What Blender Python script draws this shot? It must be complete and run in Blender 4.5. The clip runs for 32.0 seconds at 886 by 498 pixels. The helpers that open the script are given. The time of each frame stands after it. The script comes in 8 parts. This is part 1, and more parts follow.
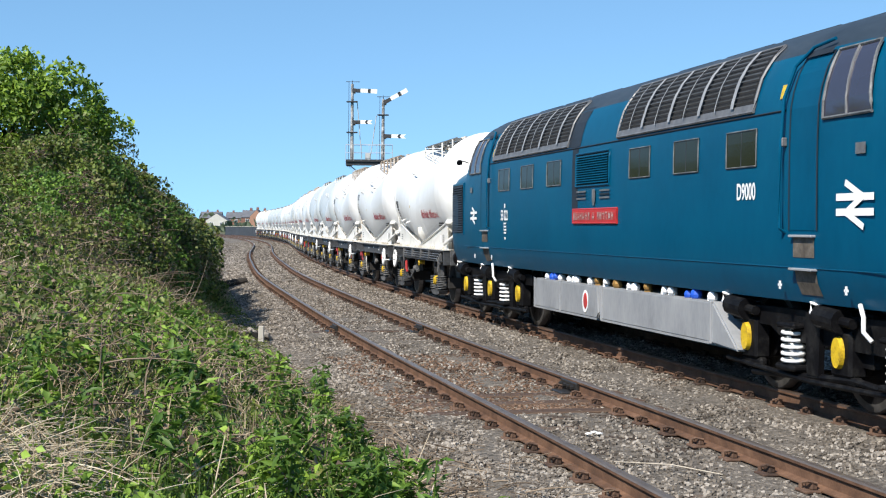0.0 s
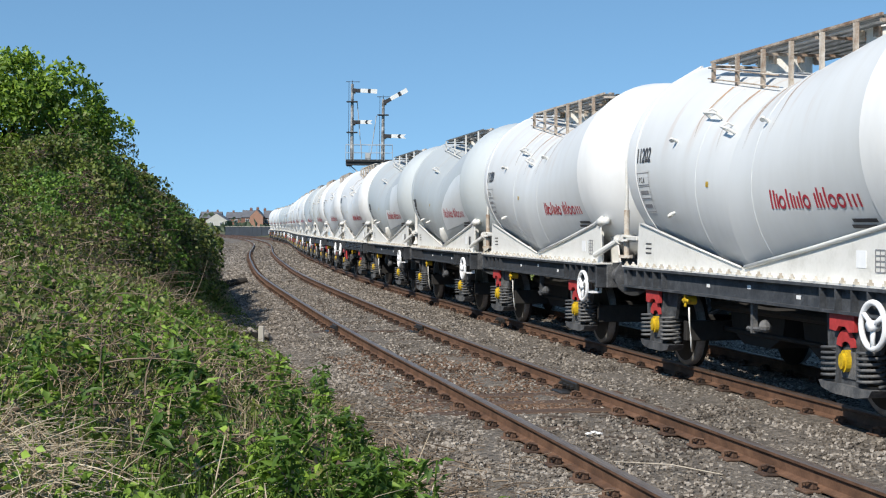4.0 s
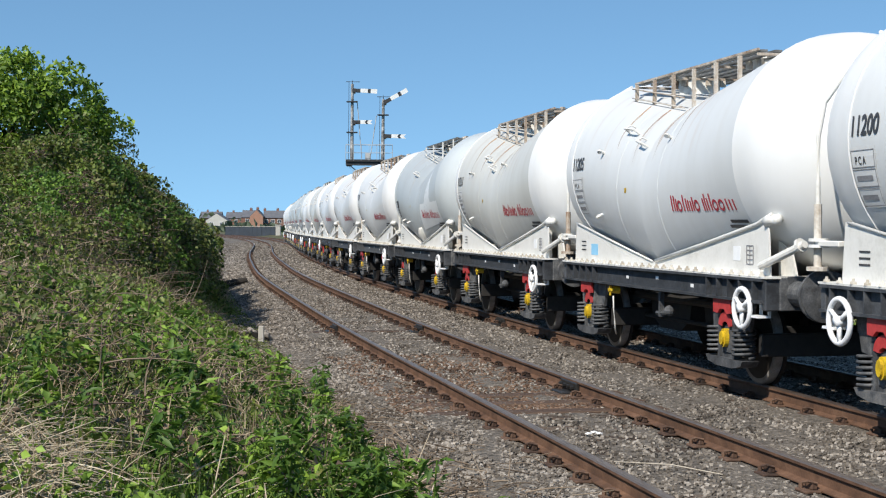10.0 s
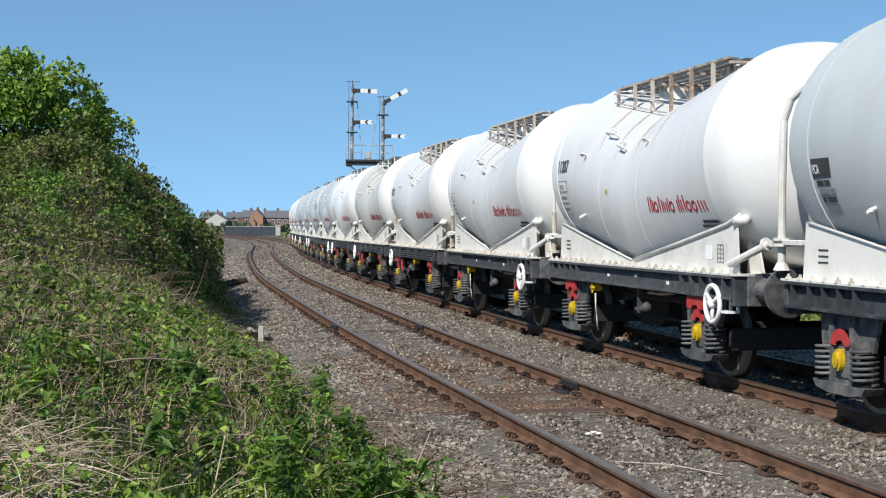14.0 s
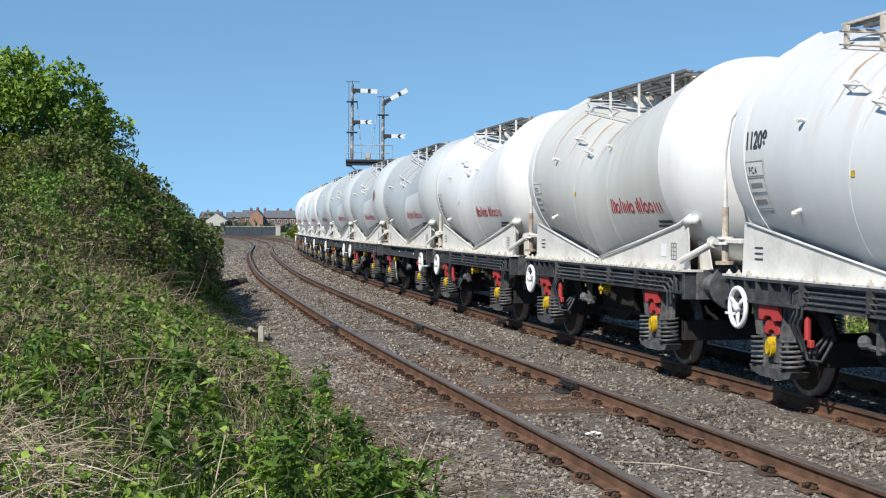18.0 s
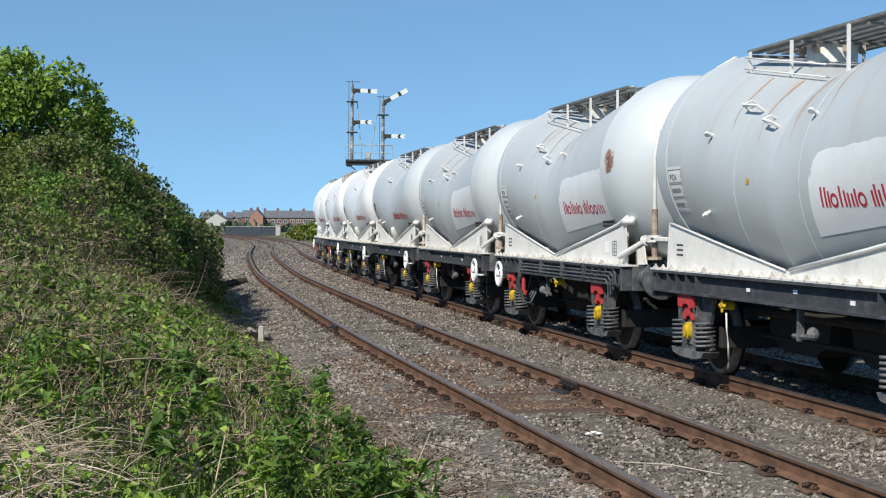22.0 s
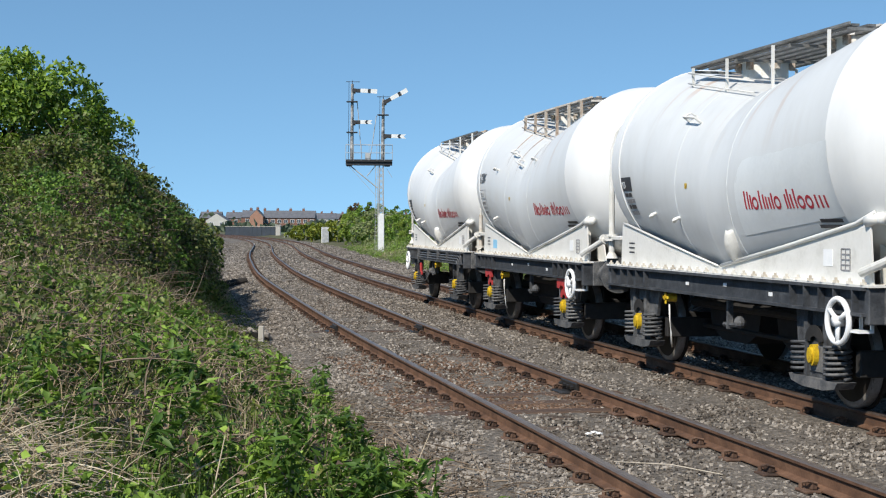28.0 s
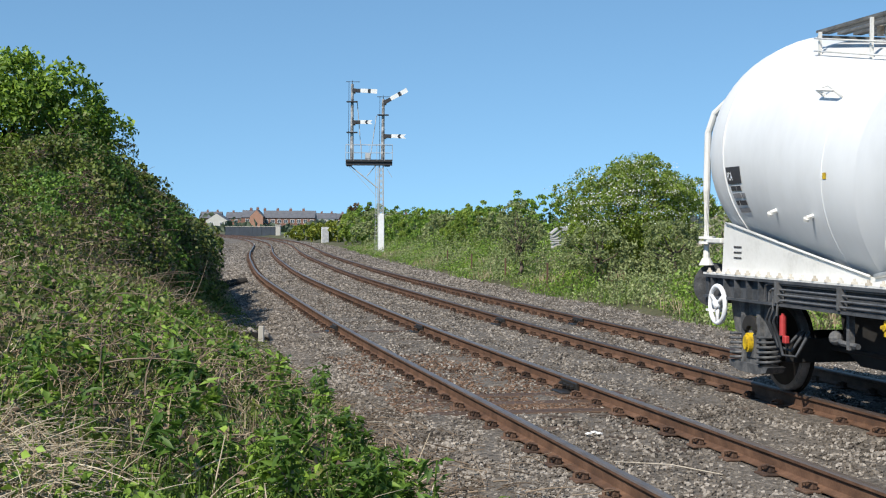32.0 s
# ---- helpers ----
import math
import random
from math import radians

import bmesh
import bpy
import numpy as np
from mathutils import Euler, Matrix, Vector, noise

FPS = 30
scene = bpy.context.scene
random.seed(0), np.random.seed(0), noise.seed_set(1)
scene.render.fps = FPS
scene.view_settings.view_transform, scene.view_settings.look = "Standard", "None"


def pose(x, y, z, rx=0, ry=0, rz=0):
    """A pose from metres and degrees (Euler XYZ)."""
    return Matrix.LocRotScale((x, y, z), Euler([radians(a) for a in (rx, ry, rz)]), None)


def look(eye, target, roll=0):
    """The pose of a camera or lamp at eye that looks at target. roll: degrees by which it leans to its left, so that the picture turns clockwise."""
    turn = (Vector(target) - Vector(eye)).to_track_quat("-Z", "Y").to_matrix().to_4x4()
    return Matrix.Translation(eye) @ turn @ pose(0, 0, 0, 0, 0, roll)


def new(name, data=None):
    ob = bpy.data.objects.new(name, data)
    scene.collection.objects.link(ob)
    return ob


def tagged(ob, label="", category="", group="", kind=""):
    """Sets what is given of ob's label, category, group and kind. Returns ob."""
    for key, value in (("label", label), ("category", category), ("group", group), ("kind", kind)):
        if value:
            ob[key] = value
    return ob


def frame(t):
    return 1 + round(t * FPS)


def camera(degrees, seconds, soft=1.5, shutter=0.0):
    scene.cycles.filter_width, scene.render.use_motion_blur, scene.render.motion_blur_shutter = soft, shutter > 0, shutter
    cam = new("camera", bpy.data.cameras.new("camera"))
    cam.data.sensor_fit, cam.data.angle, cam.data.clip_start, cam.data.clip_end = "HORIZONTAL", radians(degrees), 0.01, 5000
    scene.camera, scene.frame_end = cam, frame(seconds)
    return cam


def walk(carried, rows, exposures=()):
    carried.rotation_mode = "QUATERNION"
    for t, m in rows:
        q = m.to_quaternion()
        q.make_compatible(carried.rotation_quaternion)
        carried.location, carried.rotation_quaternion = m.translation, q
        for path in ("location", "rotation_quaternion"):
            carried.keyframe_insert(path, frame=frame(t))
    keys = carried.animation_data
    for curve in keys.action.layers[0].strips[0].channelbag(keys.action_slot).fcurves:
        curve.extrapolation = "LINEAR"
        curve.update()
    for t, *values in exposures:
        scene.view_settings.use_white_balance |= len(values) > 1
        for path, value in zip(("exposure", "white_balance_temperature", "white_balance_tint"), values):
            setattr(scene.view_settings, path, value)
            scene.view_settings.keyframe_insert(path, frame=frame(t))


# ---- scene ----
# camera on a tripod beside the line, 1.75 m above rail level
cam = camera(35.25, 32.0, soft=1.15)
EYE = (0.0, 0.0, 1.754)
AIM = look(EYE, (0.0, 99.986, 1.754 - 1.654), roll=0.15)
walk(cam, [(0.0, AIM), (32.0, AIM)], exposures=[(0.0, 0.80), (1.0, 0.80), (2.0, 0.60), (3.0, 0.46), (5.0, 0.42), (25.0, 0.42), (30.0, 0.38), (32.0, 0.47)])

# world: clear spring day
world = bpy.data.worlds.new("world")
scene.world = world
world.use_nodes = True
SUN_TO = Vector((-0.60, -0.82, 1.00)).normalized()
SKY_STRENGTH = 0.120
_nt = world.node_tree
_sky = _nt.nodes.new("ShaderNodeTexSky")
_sky.sky_type = "NISHITA"
_sky.sun_disc = False
_sky.sun_elevation = math.asin(SUN_TO.z)
_sky.sun_rotation = math.atan2(SUN_TO.x, SUN_TO.y)
_sky.air_density = 1.0
_sky.dust_density = 0.0
_sky.ozone_density = 2.0
_tc = _nt.nodes.new("ShaderNodeTexCoord")
_mp = _nt.nodes.new("ShaderNodeMapping")
_mp.inputs["Location"].default_value = (0, 0, 0.20)
_mp.inputs["Scale"].default_value = (1, 1, 1.15)
_nm = _nt.nodes.new("ShaderNodeVectorMath")
_nm.operation = "NORMALIZE"
_nt.links.new(_tc.outputs["Generated"], _mp.inputs["Vector"])
_nt.links.new(_mp.outputs["Vector"], _nm.inputs[0])
_nt.links.new(_nm.outputs["Vector"], _sky.inputs["Vector"])
_bg = _nt.nodes["Background"]
_bg.inputs["Strength"].default_value = SKY_STRENGTH
_tint = _nt.nodes.new("ShaderNodeMix")
_tint.data_type, _tint.blend_type = "RGBA", "MULTIPLY"
_tint.inputs["Factor"].default_value = 1.0
_tint.inputs["B"].default_value = (0.82, 1.03, 1.04, 1)
_nt.links.new(_sky.outputs["Color"], _tint.inputs["A"])
_nt.links.new(_tint.outputs["Result"], _bg.inputs["Color"])
sun = new("sun", bpy.data.lights.new("sun", "SUN"))
sun.data.energy = 4.4
sun.data.angle = radians(0.53)
sun.data.color = (1.0, 0.925, 0.81)
sun.matrix_world = look(SUN_TO * 60, (0, 0, 0))


# ---- small mesh and material helpers ----
def mesh_of(name, verts, faces, mats=(), smooth=False):
    me = bpy.data.meshes.new(name)
    me.from_pydata([tuple(v) for v in verts], [], [tuple(f) for f in faces])
    for m in mats:
        me.materials.append(m)
    if smooth:
        me.polygons.foreach_set("use_smooth", [True] * len(me.polygons))
    me.update()
    return me


def bm_mesh(name, bm, material, smooth=False):
    me = bpy.data.meshes.new(name)
    if smooth:
        for f in bm.faces:
            f.smooth = True
    bm.normal_update()
    bm.to_mesh(me)
    bm.free()
    me.materials.append(material)
    return me


def put(name, me, parent=None, m=None, label=""):
    ob = new(name, me)
    if m is not None:
        ob.matrix_basis = m
    if parent is not None:
        ob.parent = parent
    if label:
        ob["label"] = label
    return ob


def part(name, bm, material, parent, label="", smooth=False, m=None):
    return put(name, bm_mesh(name, bm, material, smooth), parent, m, label)


def box(bm, x0, x1, y0, y1, z0, z1, bevel=0.0):
    m = Matrix.LocRotScale(((x0 + x1) / 2, (y0 + y1) / 2, (z0 + z1) / 2), None,
                           (abs(x1 - x0), abs(y1 - y0), abs(z1 - z0)))
    r = bmesh.ops.create_cube(bm, size=1.0, matrix=m)
    if bevel:
        edges = list({e for v in r["verts"] for e in v.link_edges})
        bmesh.ops.bevel(bm, geom=edges, offset=bevel, segments=1, affect="EDGES", profile=0.5)
    return bm


def rod(bm, a, b, r, n=8, r2=None):
    """A straight bar between two points."""
    a, b = Vector(a), Vector(b)
    d = b - a
    m = Matrix.Translation((a + b) / 2) @ d.to_track_quat("Z", "Y").to_matrix().to_4x4()
    bmesh.ops.create_cone(bm, cap_ends=True, segments=n, radius1=r, radius2=r if r2 is None else r2,
                          depth=d.length, matrix=m)
    return bm


def tube(bm, pts, r, n=8):
    """A round tube along a line of points."""
    pts = [Vector(p) for p in pts]
    rings = []
    for i, p in enumerate(pts):
        d = (pts[min(i + 1, len(pts) - 1)] - pts[max(i - 1, 0)]).normalized()
        q = d.to_track_quat("Z", "Y").to_matrix()
        rings.append([bm.verts.new(p + q @ Vector((r * math.cos(2 * math.pi * k / n), r * math.sin(2 * math.pi * k / n), 0)))
                      for k in range(n)])
    for a, b in zip(rings, rings[1:]):
        for k in range(n):
            bm.faces.new((a[k], a[(k + 1) % n], b[(k + 1) % n], b[k]))
    bm.faces.new(rings[0][::-1])
    bm.faces.new(rings[-1])
    return bm


def torus(bm, c, axis, R, r, n=24, k=8):
    q = Vector(axis).to_track_quat("Z", "Y").to_matrix()
    c = Vector(c)
    rings = []
    for i in range(n):
        a = 2 * math.pi * i / n
        rings.append([bm.verts.new(c + q @ Vector(((R + r * math.cos(b)) * math.cos(a), (R + r * math.cos(b)) * math.sin(a), r * math.sin(b))))
                      for b in [2 * math.pi * j / k for j in range(k)]])
    for i in range(n):
        a, b = rings[i], rings[(i + 1) % n]
        for j in range(k):
            bm.faces.new((a[j], b[j], b[(j + 1) % k], a[(j + 1) % k]))
    return bm


def prism(bm, outline, y0, y1):
    """An outline in x and z, drawn out from y0 to y1."""
    a = [bm.verts.new((x, y0, z)) for x, z in outline]
    b = [bm.verts.new((x, y1, z)) for x, z in outline]
    n = len(a)
    bm.faces.new(a)
    bm.faces.new(b[::-1])
    for i in range(n):
        bm.faces.new((a[(i + 1) % n], a[i], b[i], b[(i + 1) % n]))
    bmesh.ops.recalc_face_normals(bm, faces=bm.faces)
    return bm


def material(name, colors, rough=0.6, metal=0.0, scale=6.0, fine=60.0, bump=0.15, bump_dist=0.004, spread=0.5,
             per_object=0.0, per_island=0.0, coat=0.0, stretch=(1, 1, 1), spec=0.5, world_space=False):
    """A surface of two or three colours mixed by noise at two scales, with fine relief."""
    m = bpy.data.materials.new(name)
    m.use_nodes = True
    nt = m.node_tree
    N, L = nt.nodes.new, nt.links.new
    b = nt.nodes["Principled BSDF"]
    tc = N("ShaderNodeTexCoord")
    mp = N("ShaderNodeMapping")
    mp.inputs["Scale"].default_value = stretch
    L(tc.outputs["Object"], mp.inputs["Vector"])
    n1 = N("ShaderNodeTexNoise")
    n1.inputs["Scale"].default_value = scale
    n1.inputs["Detail"].default_value = 6
    n1.inputs["Roughness"].default_value = 0.62
    n2 = N("ShaderNodeTexNoise")
    n2.inputs["Scale"].default_value = fine
    n2.inputs["Detail"].default_value = 4
    L(mp.outputs["Vector"], n1.inputs["Vector"])
    L(mp.outputs["Vector"], n2.inputs["Vector"])
    mix = N("ShaderNodeMath")
    mix.operation = "MULTIPLY_ADD"
    L(n2.outputs["Fac"], mix.inputs[0])
    mix.inputs[1].default_value = 0.35
    sub = N("ShaderNodeMath")
    sub.operation = "SUBTRACT"
    L(n1.outputs["Fac"], sub.inputs[0])
    sub.inputs[1].default_value = 0.175
    L(sub.outputs[0], mix.inputs[2])
    fac = mix.outputs[0]
    if per_object or per_island:
        rnd = N("ShaderNodeObjectInfo") if per_object else N("ShaderNodeNewGeometry")
        out = rnd.outputs["Random"] if per_object else rnd.outputs["Random Per Island"]
        ad = N("ShaderNodeMath")
        ad.operation = "MULTIPLY_ADD"
        L(out, ad.inputs[0])
        amount = per_object or per_island
        ad.inputs[1].default_value = amount
        s2 = N("ShaderNodeMath")
        s2.operation = "SUBTRACT"
        L(fac, s2.inputs[0])
        s2.inputs[1].default_value = amount / 2
        L(s2.outputs[0], ad.inputs[2])
        fac = ad.outputs[0]
    ramp = N("ShaderNodeValToRGB")
    cr = ramp.color_ramp
    k = len(colors)
    lo, hi = 0.5 - spread / 2, 0.5 + spread / 2
    while len(cr.elements) < k:
        cr.elements.new(0.5)
    for i, c in enumerate(colors):
        cr.elements[i].position = lo + (hi - lo) * i / max(1, k - 1)
        cr.elements[i].color = tuple(c)[:3] + (1.0,)
    L(fac, ramp.inputs["Fac"])
    L(ramp.outputs["Color"], b.inputs["Base Color"])
    b.inputs["Roughness"].default_value = rough
    b.inputs["Metallic"].default_value = metal
    b.inputs["Specular IOR Level"].default_value = spec
    b.inputs["Coat Weight"].default_value = coat
    if bump:
        bp = N("ShaderNodeBump")
        bp.inputs["Strength"].default_value = bump
        bp.inputs["Distance"].default_value = bump_dist
        L(n2.outputs["Fac"], bp.inputs["Height"])
        L(bp.outputs["Normal"], b.inputs["Normal"])
    return m


def glossier(m, amount):
    """Lets the roughness wander with the coarse noise."""
    nt = m.node_tree
    b = nt.nodes["Principled BSDF"]
    r0 = b.inputs["Roughness"].default_value
    n1 = [n for n in nt.nodes if n.type == "TEX_NOISE"][0]
    mr = nt.nodes.new("ShaderNodeMapRange")
    mr.inputs["To Min"].default_value = max(0.05, r0 - amount)
    mr.inputs["To Max"].default_value = min(1.0, r0 + amount)
    nt.links.new(n1.outputs["Fac"], mr.inputs["Value"])
    nt.links.new(mr.outputs["Result"], b.inputs["Roughness"])
    return m


def leafy(name, colors, rough=0.55, through_light=0.28, spread=0.55, scale=0.9):
    """Leaves: colour by leaf and by drifts over the bush, some light shining through."""
    m = material(name, colors, rough=rough, scale=scale, fine=9.0, bump=0.0, spread=spread, per_island=0.42)
    nt = m.node_tree
    b = nt.nodes["Principled BSDF"]
    tr = nt.nodes.new("ShaderNodeBsdfTranslucent")
    ramp = [n for n in nt.nodes if n.type == "VALTORGB"][0]
    nt.links.new(ramp.outputs["Color"], tr.inputs["Color"])
    mx = nt.nodes.new("ShaderNodeMixShader")
    mx.inputs[0].default_value = through_light
    out = nt.nodes["Material Output"]
    nt.links.new(b.outputs[0], mx.inputs[1])
    nt.links.new(tr.outputs[0], mx.inputs[2])
    nt.links.new(mx.outputs[0], out.inputs["Surface"])
    return m


# ---- materials ----
M_ballast = material("ballast_bed", [(0.036, 0.030, 0.024), (0.112, 0.096, 0.079), (0.22, 0.193, 0.163)], rough=0.95, scale=14, fine=38, bump=0.9, bump_dist=0.03, spread=0.42)
M_stone = material("ballast_stone", [(0.042, 0.034, 0.027), (0.152, 0.131, 0.109), (0.355, 0.320, 0.280)], rough=0.9, scale=2.0, fine=45, bump=0.3, spread=0.7, per_island=0.6)
M_soil = material("bank_soil", [(0.035, 0.032, 0.016), (0.075, 0.075, 0.03), (0.12, 0.11, 0.05)], rough=0.95, scale=1.3, fine=18, bump=0.8, bump_dist=0.05)
M_field = material("far_field", [(0.05, 0.08, 0.025), (0.075, 0.11, 0.035), (0.11, 0.12, 0.05)], rough=0.95, scale=0.02, fine=0.4, bump=0.0)
M_rail_top = material("polished_rail", [(0.15, 0.115, 0.09), (0.26, 0.21, 0.175)], rough=0.40, metal=0.6, scale=3, fine=40, bump=0.05)
M_rail_side = material("rusty_rail", [(0.042, 0.021, 0.012), (0.102, 0.051, 0.028), (0.178, 0.097, 0.058)], rough=0.85, scale=4, fine=60, bump=0.4, stretch=(1, 1, 1))
M_chair = material("rusty_iron", [(0.026, 0.015, 0.010), (0.068, 0.037, 0.024), (0.13, 0.075, 0.048)], rough=0.85, scale=12, fine=80, bump=0.4, per_object=0.4)
M_sleeper = material("weathered_sleeper", [(0.028, 0.018, 0.012), (0.075, 0.050, 0.034), (0.13, 0.092, 0.065)], rough=0.9, scale=3, fine=40, bump=0.6, bump_dist=0.01, stretch=(1, 7, 7), per_object=0.4)
M_grease = material("black_grease", [(0.006, 0.006, 0.006), (0.03, 0.028, 0.027)], rough=0.45, scale=20, fine=90, bump=0.3)


# ---- the two curved tracks ----
KNOTS = (-15, 0, 15, 30, 45, 60, 80, 100, 125, 150, 180, 215, 260)
BENDS = (0.003, 0.003387, -0.00226, -0.000136, -0.002445, -0.000122, -0.001012, -0.000212, 0.001288, 0.000556, 0.001205, 0.001006, 0.0008)
_s = np.arange(-260, 420, 0.25)
_k = np.where(_s < -15, 0.0, np.interp(_s, KNOTS, BENDS))
_h = np.concatenate([[0], np.cumsum((_k[1:] + _k[:-1]) / 2 * 0.25)])
_i0 = int(np.argmin(abs(_s)))
_h = _h - _h[_i0] + 0.19641
_x = np.concatenate([[0], np.cumsum(-(np.sin(_h[1:]) + np.sin(_h[:-1])) / 2 * 0.25)])
_y = np.concatenate([[0], np.cumsum((np.cos(_h[1:]) + np.cos(_h[:-1])) / 2 * 0.25)])
_x, _y = _x - _x[_i0] + 2.09037, _y - _y[_i0] + 6.0
HALF = 0.7525
NEAR, FAR = HALF, 3.403 + HALF


def on_line(s, off):
    """The place at arc length s, off metres to the side of the nearest rail, and the heading of the line there."""
    h = np.interp(s, _s, _h)
    return np.interp(s, _s, _x) + off * np.cos(h), np.interp(s, _s, _y) + off * np.sin(h), h
# ---- ground, ballast and track ----
def bank_height(s, d):
    """Ground height at arc length s and d metres to the side of the nearest rail (left is negative), rails at 0."""
    base = -0.178 + 0 * d
    left = np.clip((-d - 1.1), 0, None)
    z = base - 0.16 * np.clip((-d - 0.7) / 0.6, 0, 1)
    rise = 1.0 - np.exp(-1.1 * (left / 3.2) ** 1.5)
    z = z + rise * 1.9 * np.clip((s + 2) / 14 + 0.25, 0.25, 1.0) * np.clip((75 - s) / 25, 0.15, 1)
    right = np.clip(d - (3.403 + 1.505 + 3.2), 0, None)
    z = z - 0.14 * np.clip((d - 5.9) / 0.7, 0, 1)
    z = z + np.clip(right * 0.16, 0, 0.75) * np.clip((95 - s) / 30, 0.3, 1)
    return z


def build_ground():
    ss = np.concatenate([np.arange(-250, -10, 8.0), np.arange(-10, 70, 0.7), np.arange(70, 400, 5.0)])
    dd = np.concatenate([[-2500, -600, -160, -60, -30], np.arange(-18, -2, 0.8), np.arange(-2, 9.0, 0.25), np.arange(9, 22, 1.0), [30, 60, 160, 600, 2500]])
    S, D = np.meshgrid(ss, dd, indexing="ij")
    x, y, h = on_line(S, D)
    z = bank_height(S, np.clip(D, -40, 60))
    rng = np.random.RandomState(3)
    z = z + rng.normal(0, 0.012, z.shape) + np.where((D < -1.8) | (D > 8.2), rng.normal(0, 0.05, z.shape), 0)
    far = np.clip((np.abs(D) - 25) / 40, 0, 1)
    z = z * (1 - far) + far * (-0.4)
    # keep the wings of the sheet from folding where the line bends
    wide = np.abs(D) > 25
    h0 = 0.16
    x = np.where(wide, np.interp(S, _s, _x) + D * np.cos(h0), x)
    y = np.where(wide, np.interp(S, _s, _y) + D * np.sin(h0), y)
    n, m = S.shape
    verts = np.stack([x.ravel(), y.ravel(), z.ravel()], 1)
    idx = np.arange(n * m).reshape(n, m)
    faces = np.stack([idx[:-1, :-1].ravel(), idx[:-1, 1:].ravel(), idx[1:, 1:].ravel(), idx[1:, :-1].ravel()], 1)
    me = mesh_of("ground", verts.tolist(), faces.tolist(), (M_ballast, M_soil, M_field), smooth=True)
    Dm = (D[:-1, :-1] + D[:-1, 1:]).ravel() / 2
    Sm = (S[:-1, :-1] + S[1:, :-1]).ravel() / 2
    mi = np.where((Dm < -1.75 - 3.0 * np.clip((Sm - 42) / 6, 0, 1)) | (Dm > 8.1), 1, 0)
    mi = np.where(np.abs(Dm) > 22, 2, mi)
    me.polygons.foreach_set("material_index", mi.tolist())
    tagged(new("ground", me), "grey ballast bed between grassy earth banks", "ground", kind="structure")
    # the land beyond, out to the horizon
    bm = bmesh.new()
    bmesh.ops.create_circle(bm, cap_ends=True, segments=64, radius=4500, matrix=Matrix.Translation((0, 0, -0.9)))
    tagged(put("ground_far", bm_mesh("ground_far", bm, M_field)), "flat green fields reaching the horizon", "ground", kind="structure")


build_ground()

RAIL = [(-0.068, -0.159), (0.068, -0.159), (0.068, -0.148), (0.012, -0.128), (0.011, -0.045), (0.034, -0.034), (0.036, -0.012),
        (0.026, 0.0), (-0.026, 0.0), (-0.036, -0.012), (-0.034, -0.034), (-0.011, -0.045), (-0.012, -0.128), (-0.068, -0.148)]


def rail_mesh(name, off, s0, s1, worn):
    ss = np.concatenate([np.arange(s0, 80, 0.8), np.arange(80, s1, 2.5)])
    verts, faces = [], []
    n = len(RAIL)
    for s in ss:
        x, y, h = on_line(s, off)
        for a, b in RAIL:
            verts.append((x + a * math.cos(h), y + a * math.sin(h), b))
    for i in range(len(ss) - 1):
        for k in range(n):
            faces.append((i * n + k, i * n + (k + 1) % n, (i + 1) * n + (k + 1) % n, (i + 1) * n + k))
    me = mesh_of(name, verts, faces, (M_rail_side, M_rail_top if worn else M_rail_dull))
    top = [1 if k in (6, 7, 8) else 0 for _ in range(len(ss) - 1) for k in range(n)]
    me.polygons.foreach_set("material_index", top)
    return me


M_rail_dull = material("dull_rail_head", [(0.09, 0.06, 0.045), (0.17, 0.13, 0.11)], rough=0.5, metal=0.7, scale=3, fine=40, bump=0.05)


def sleeper_mesh():
    bm = bmesh.new()
    box(bm, -1.28, 1.28, -0.125, 0.125, -0.30, -0.168, 0.012)
    return bm_mesh("sleeper", bm, M_sleeper)


def chair_mesh():
    """Base plate with a cast shoulder, bolt head and sprung clip on each side of the rail."""
    bm = bmesh.new()
    box(bm, -0.19, 0.19, -0.09, 0.09, -0.172, -0.150, 0.006)
    for e in (-1, 1):
        box(bm, e * 0.075, e * 0.125, -0.055, 0.055, -0.152, -0.095, 0.008)
        tube(bm, [(e * 0.085, -0.06, -0.10), (e * 0.15, -0.05, -0.085), (e * 0.165, 0.0, -0.10), (e * 0.13, 0.05, -0.11), (e * 0.06, 0.05, -0.12)], 0.011, 5)
        rod(bm, (e * 0.155, 0.055, -0.16), (e * 0.155, 0.055, -0.115), 0.017, 6)
    return bm_mesh("rail_chair", bm, M_chair)


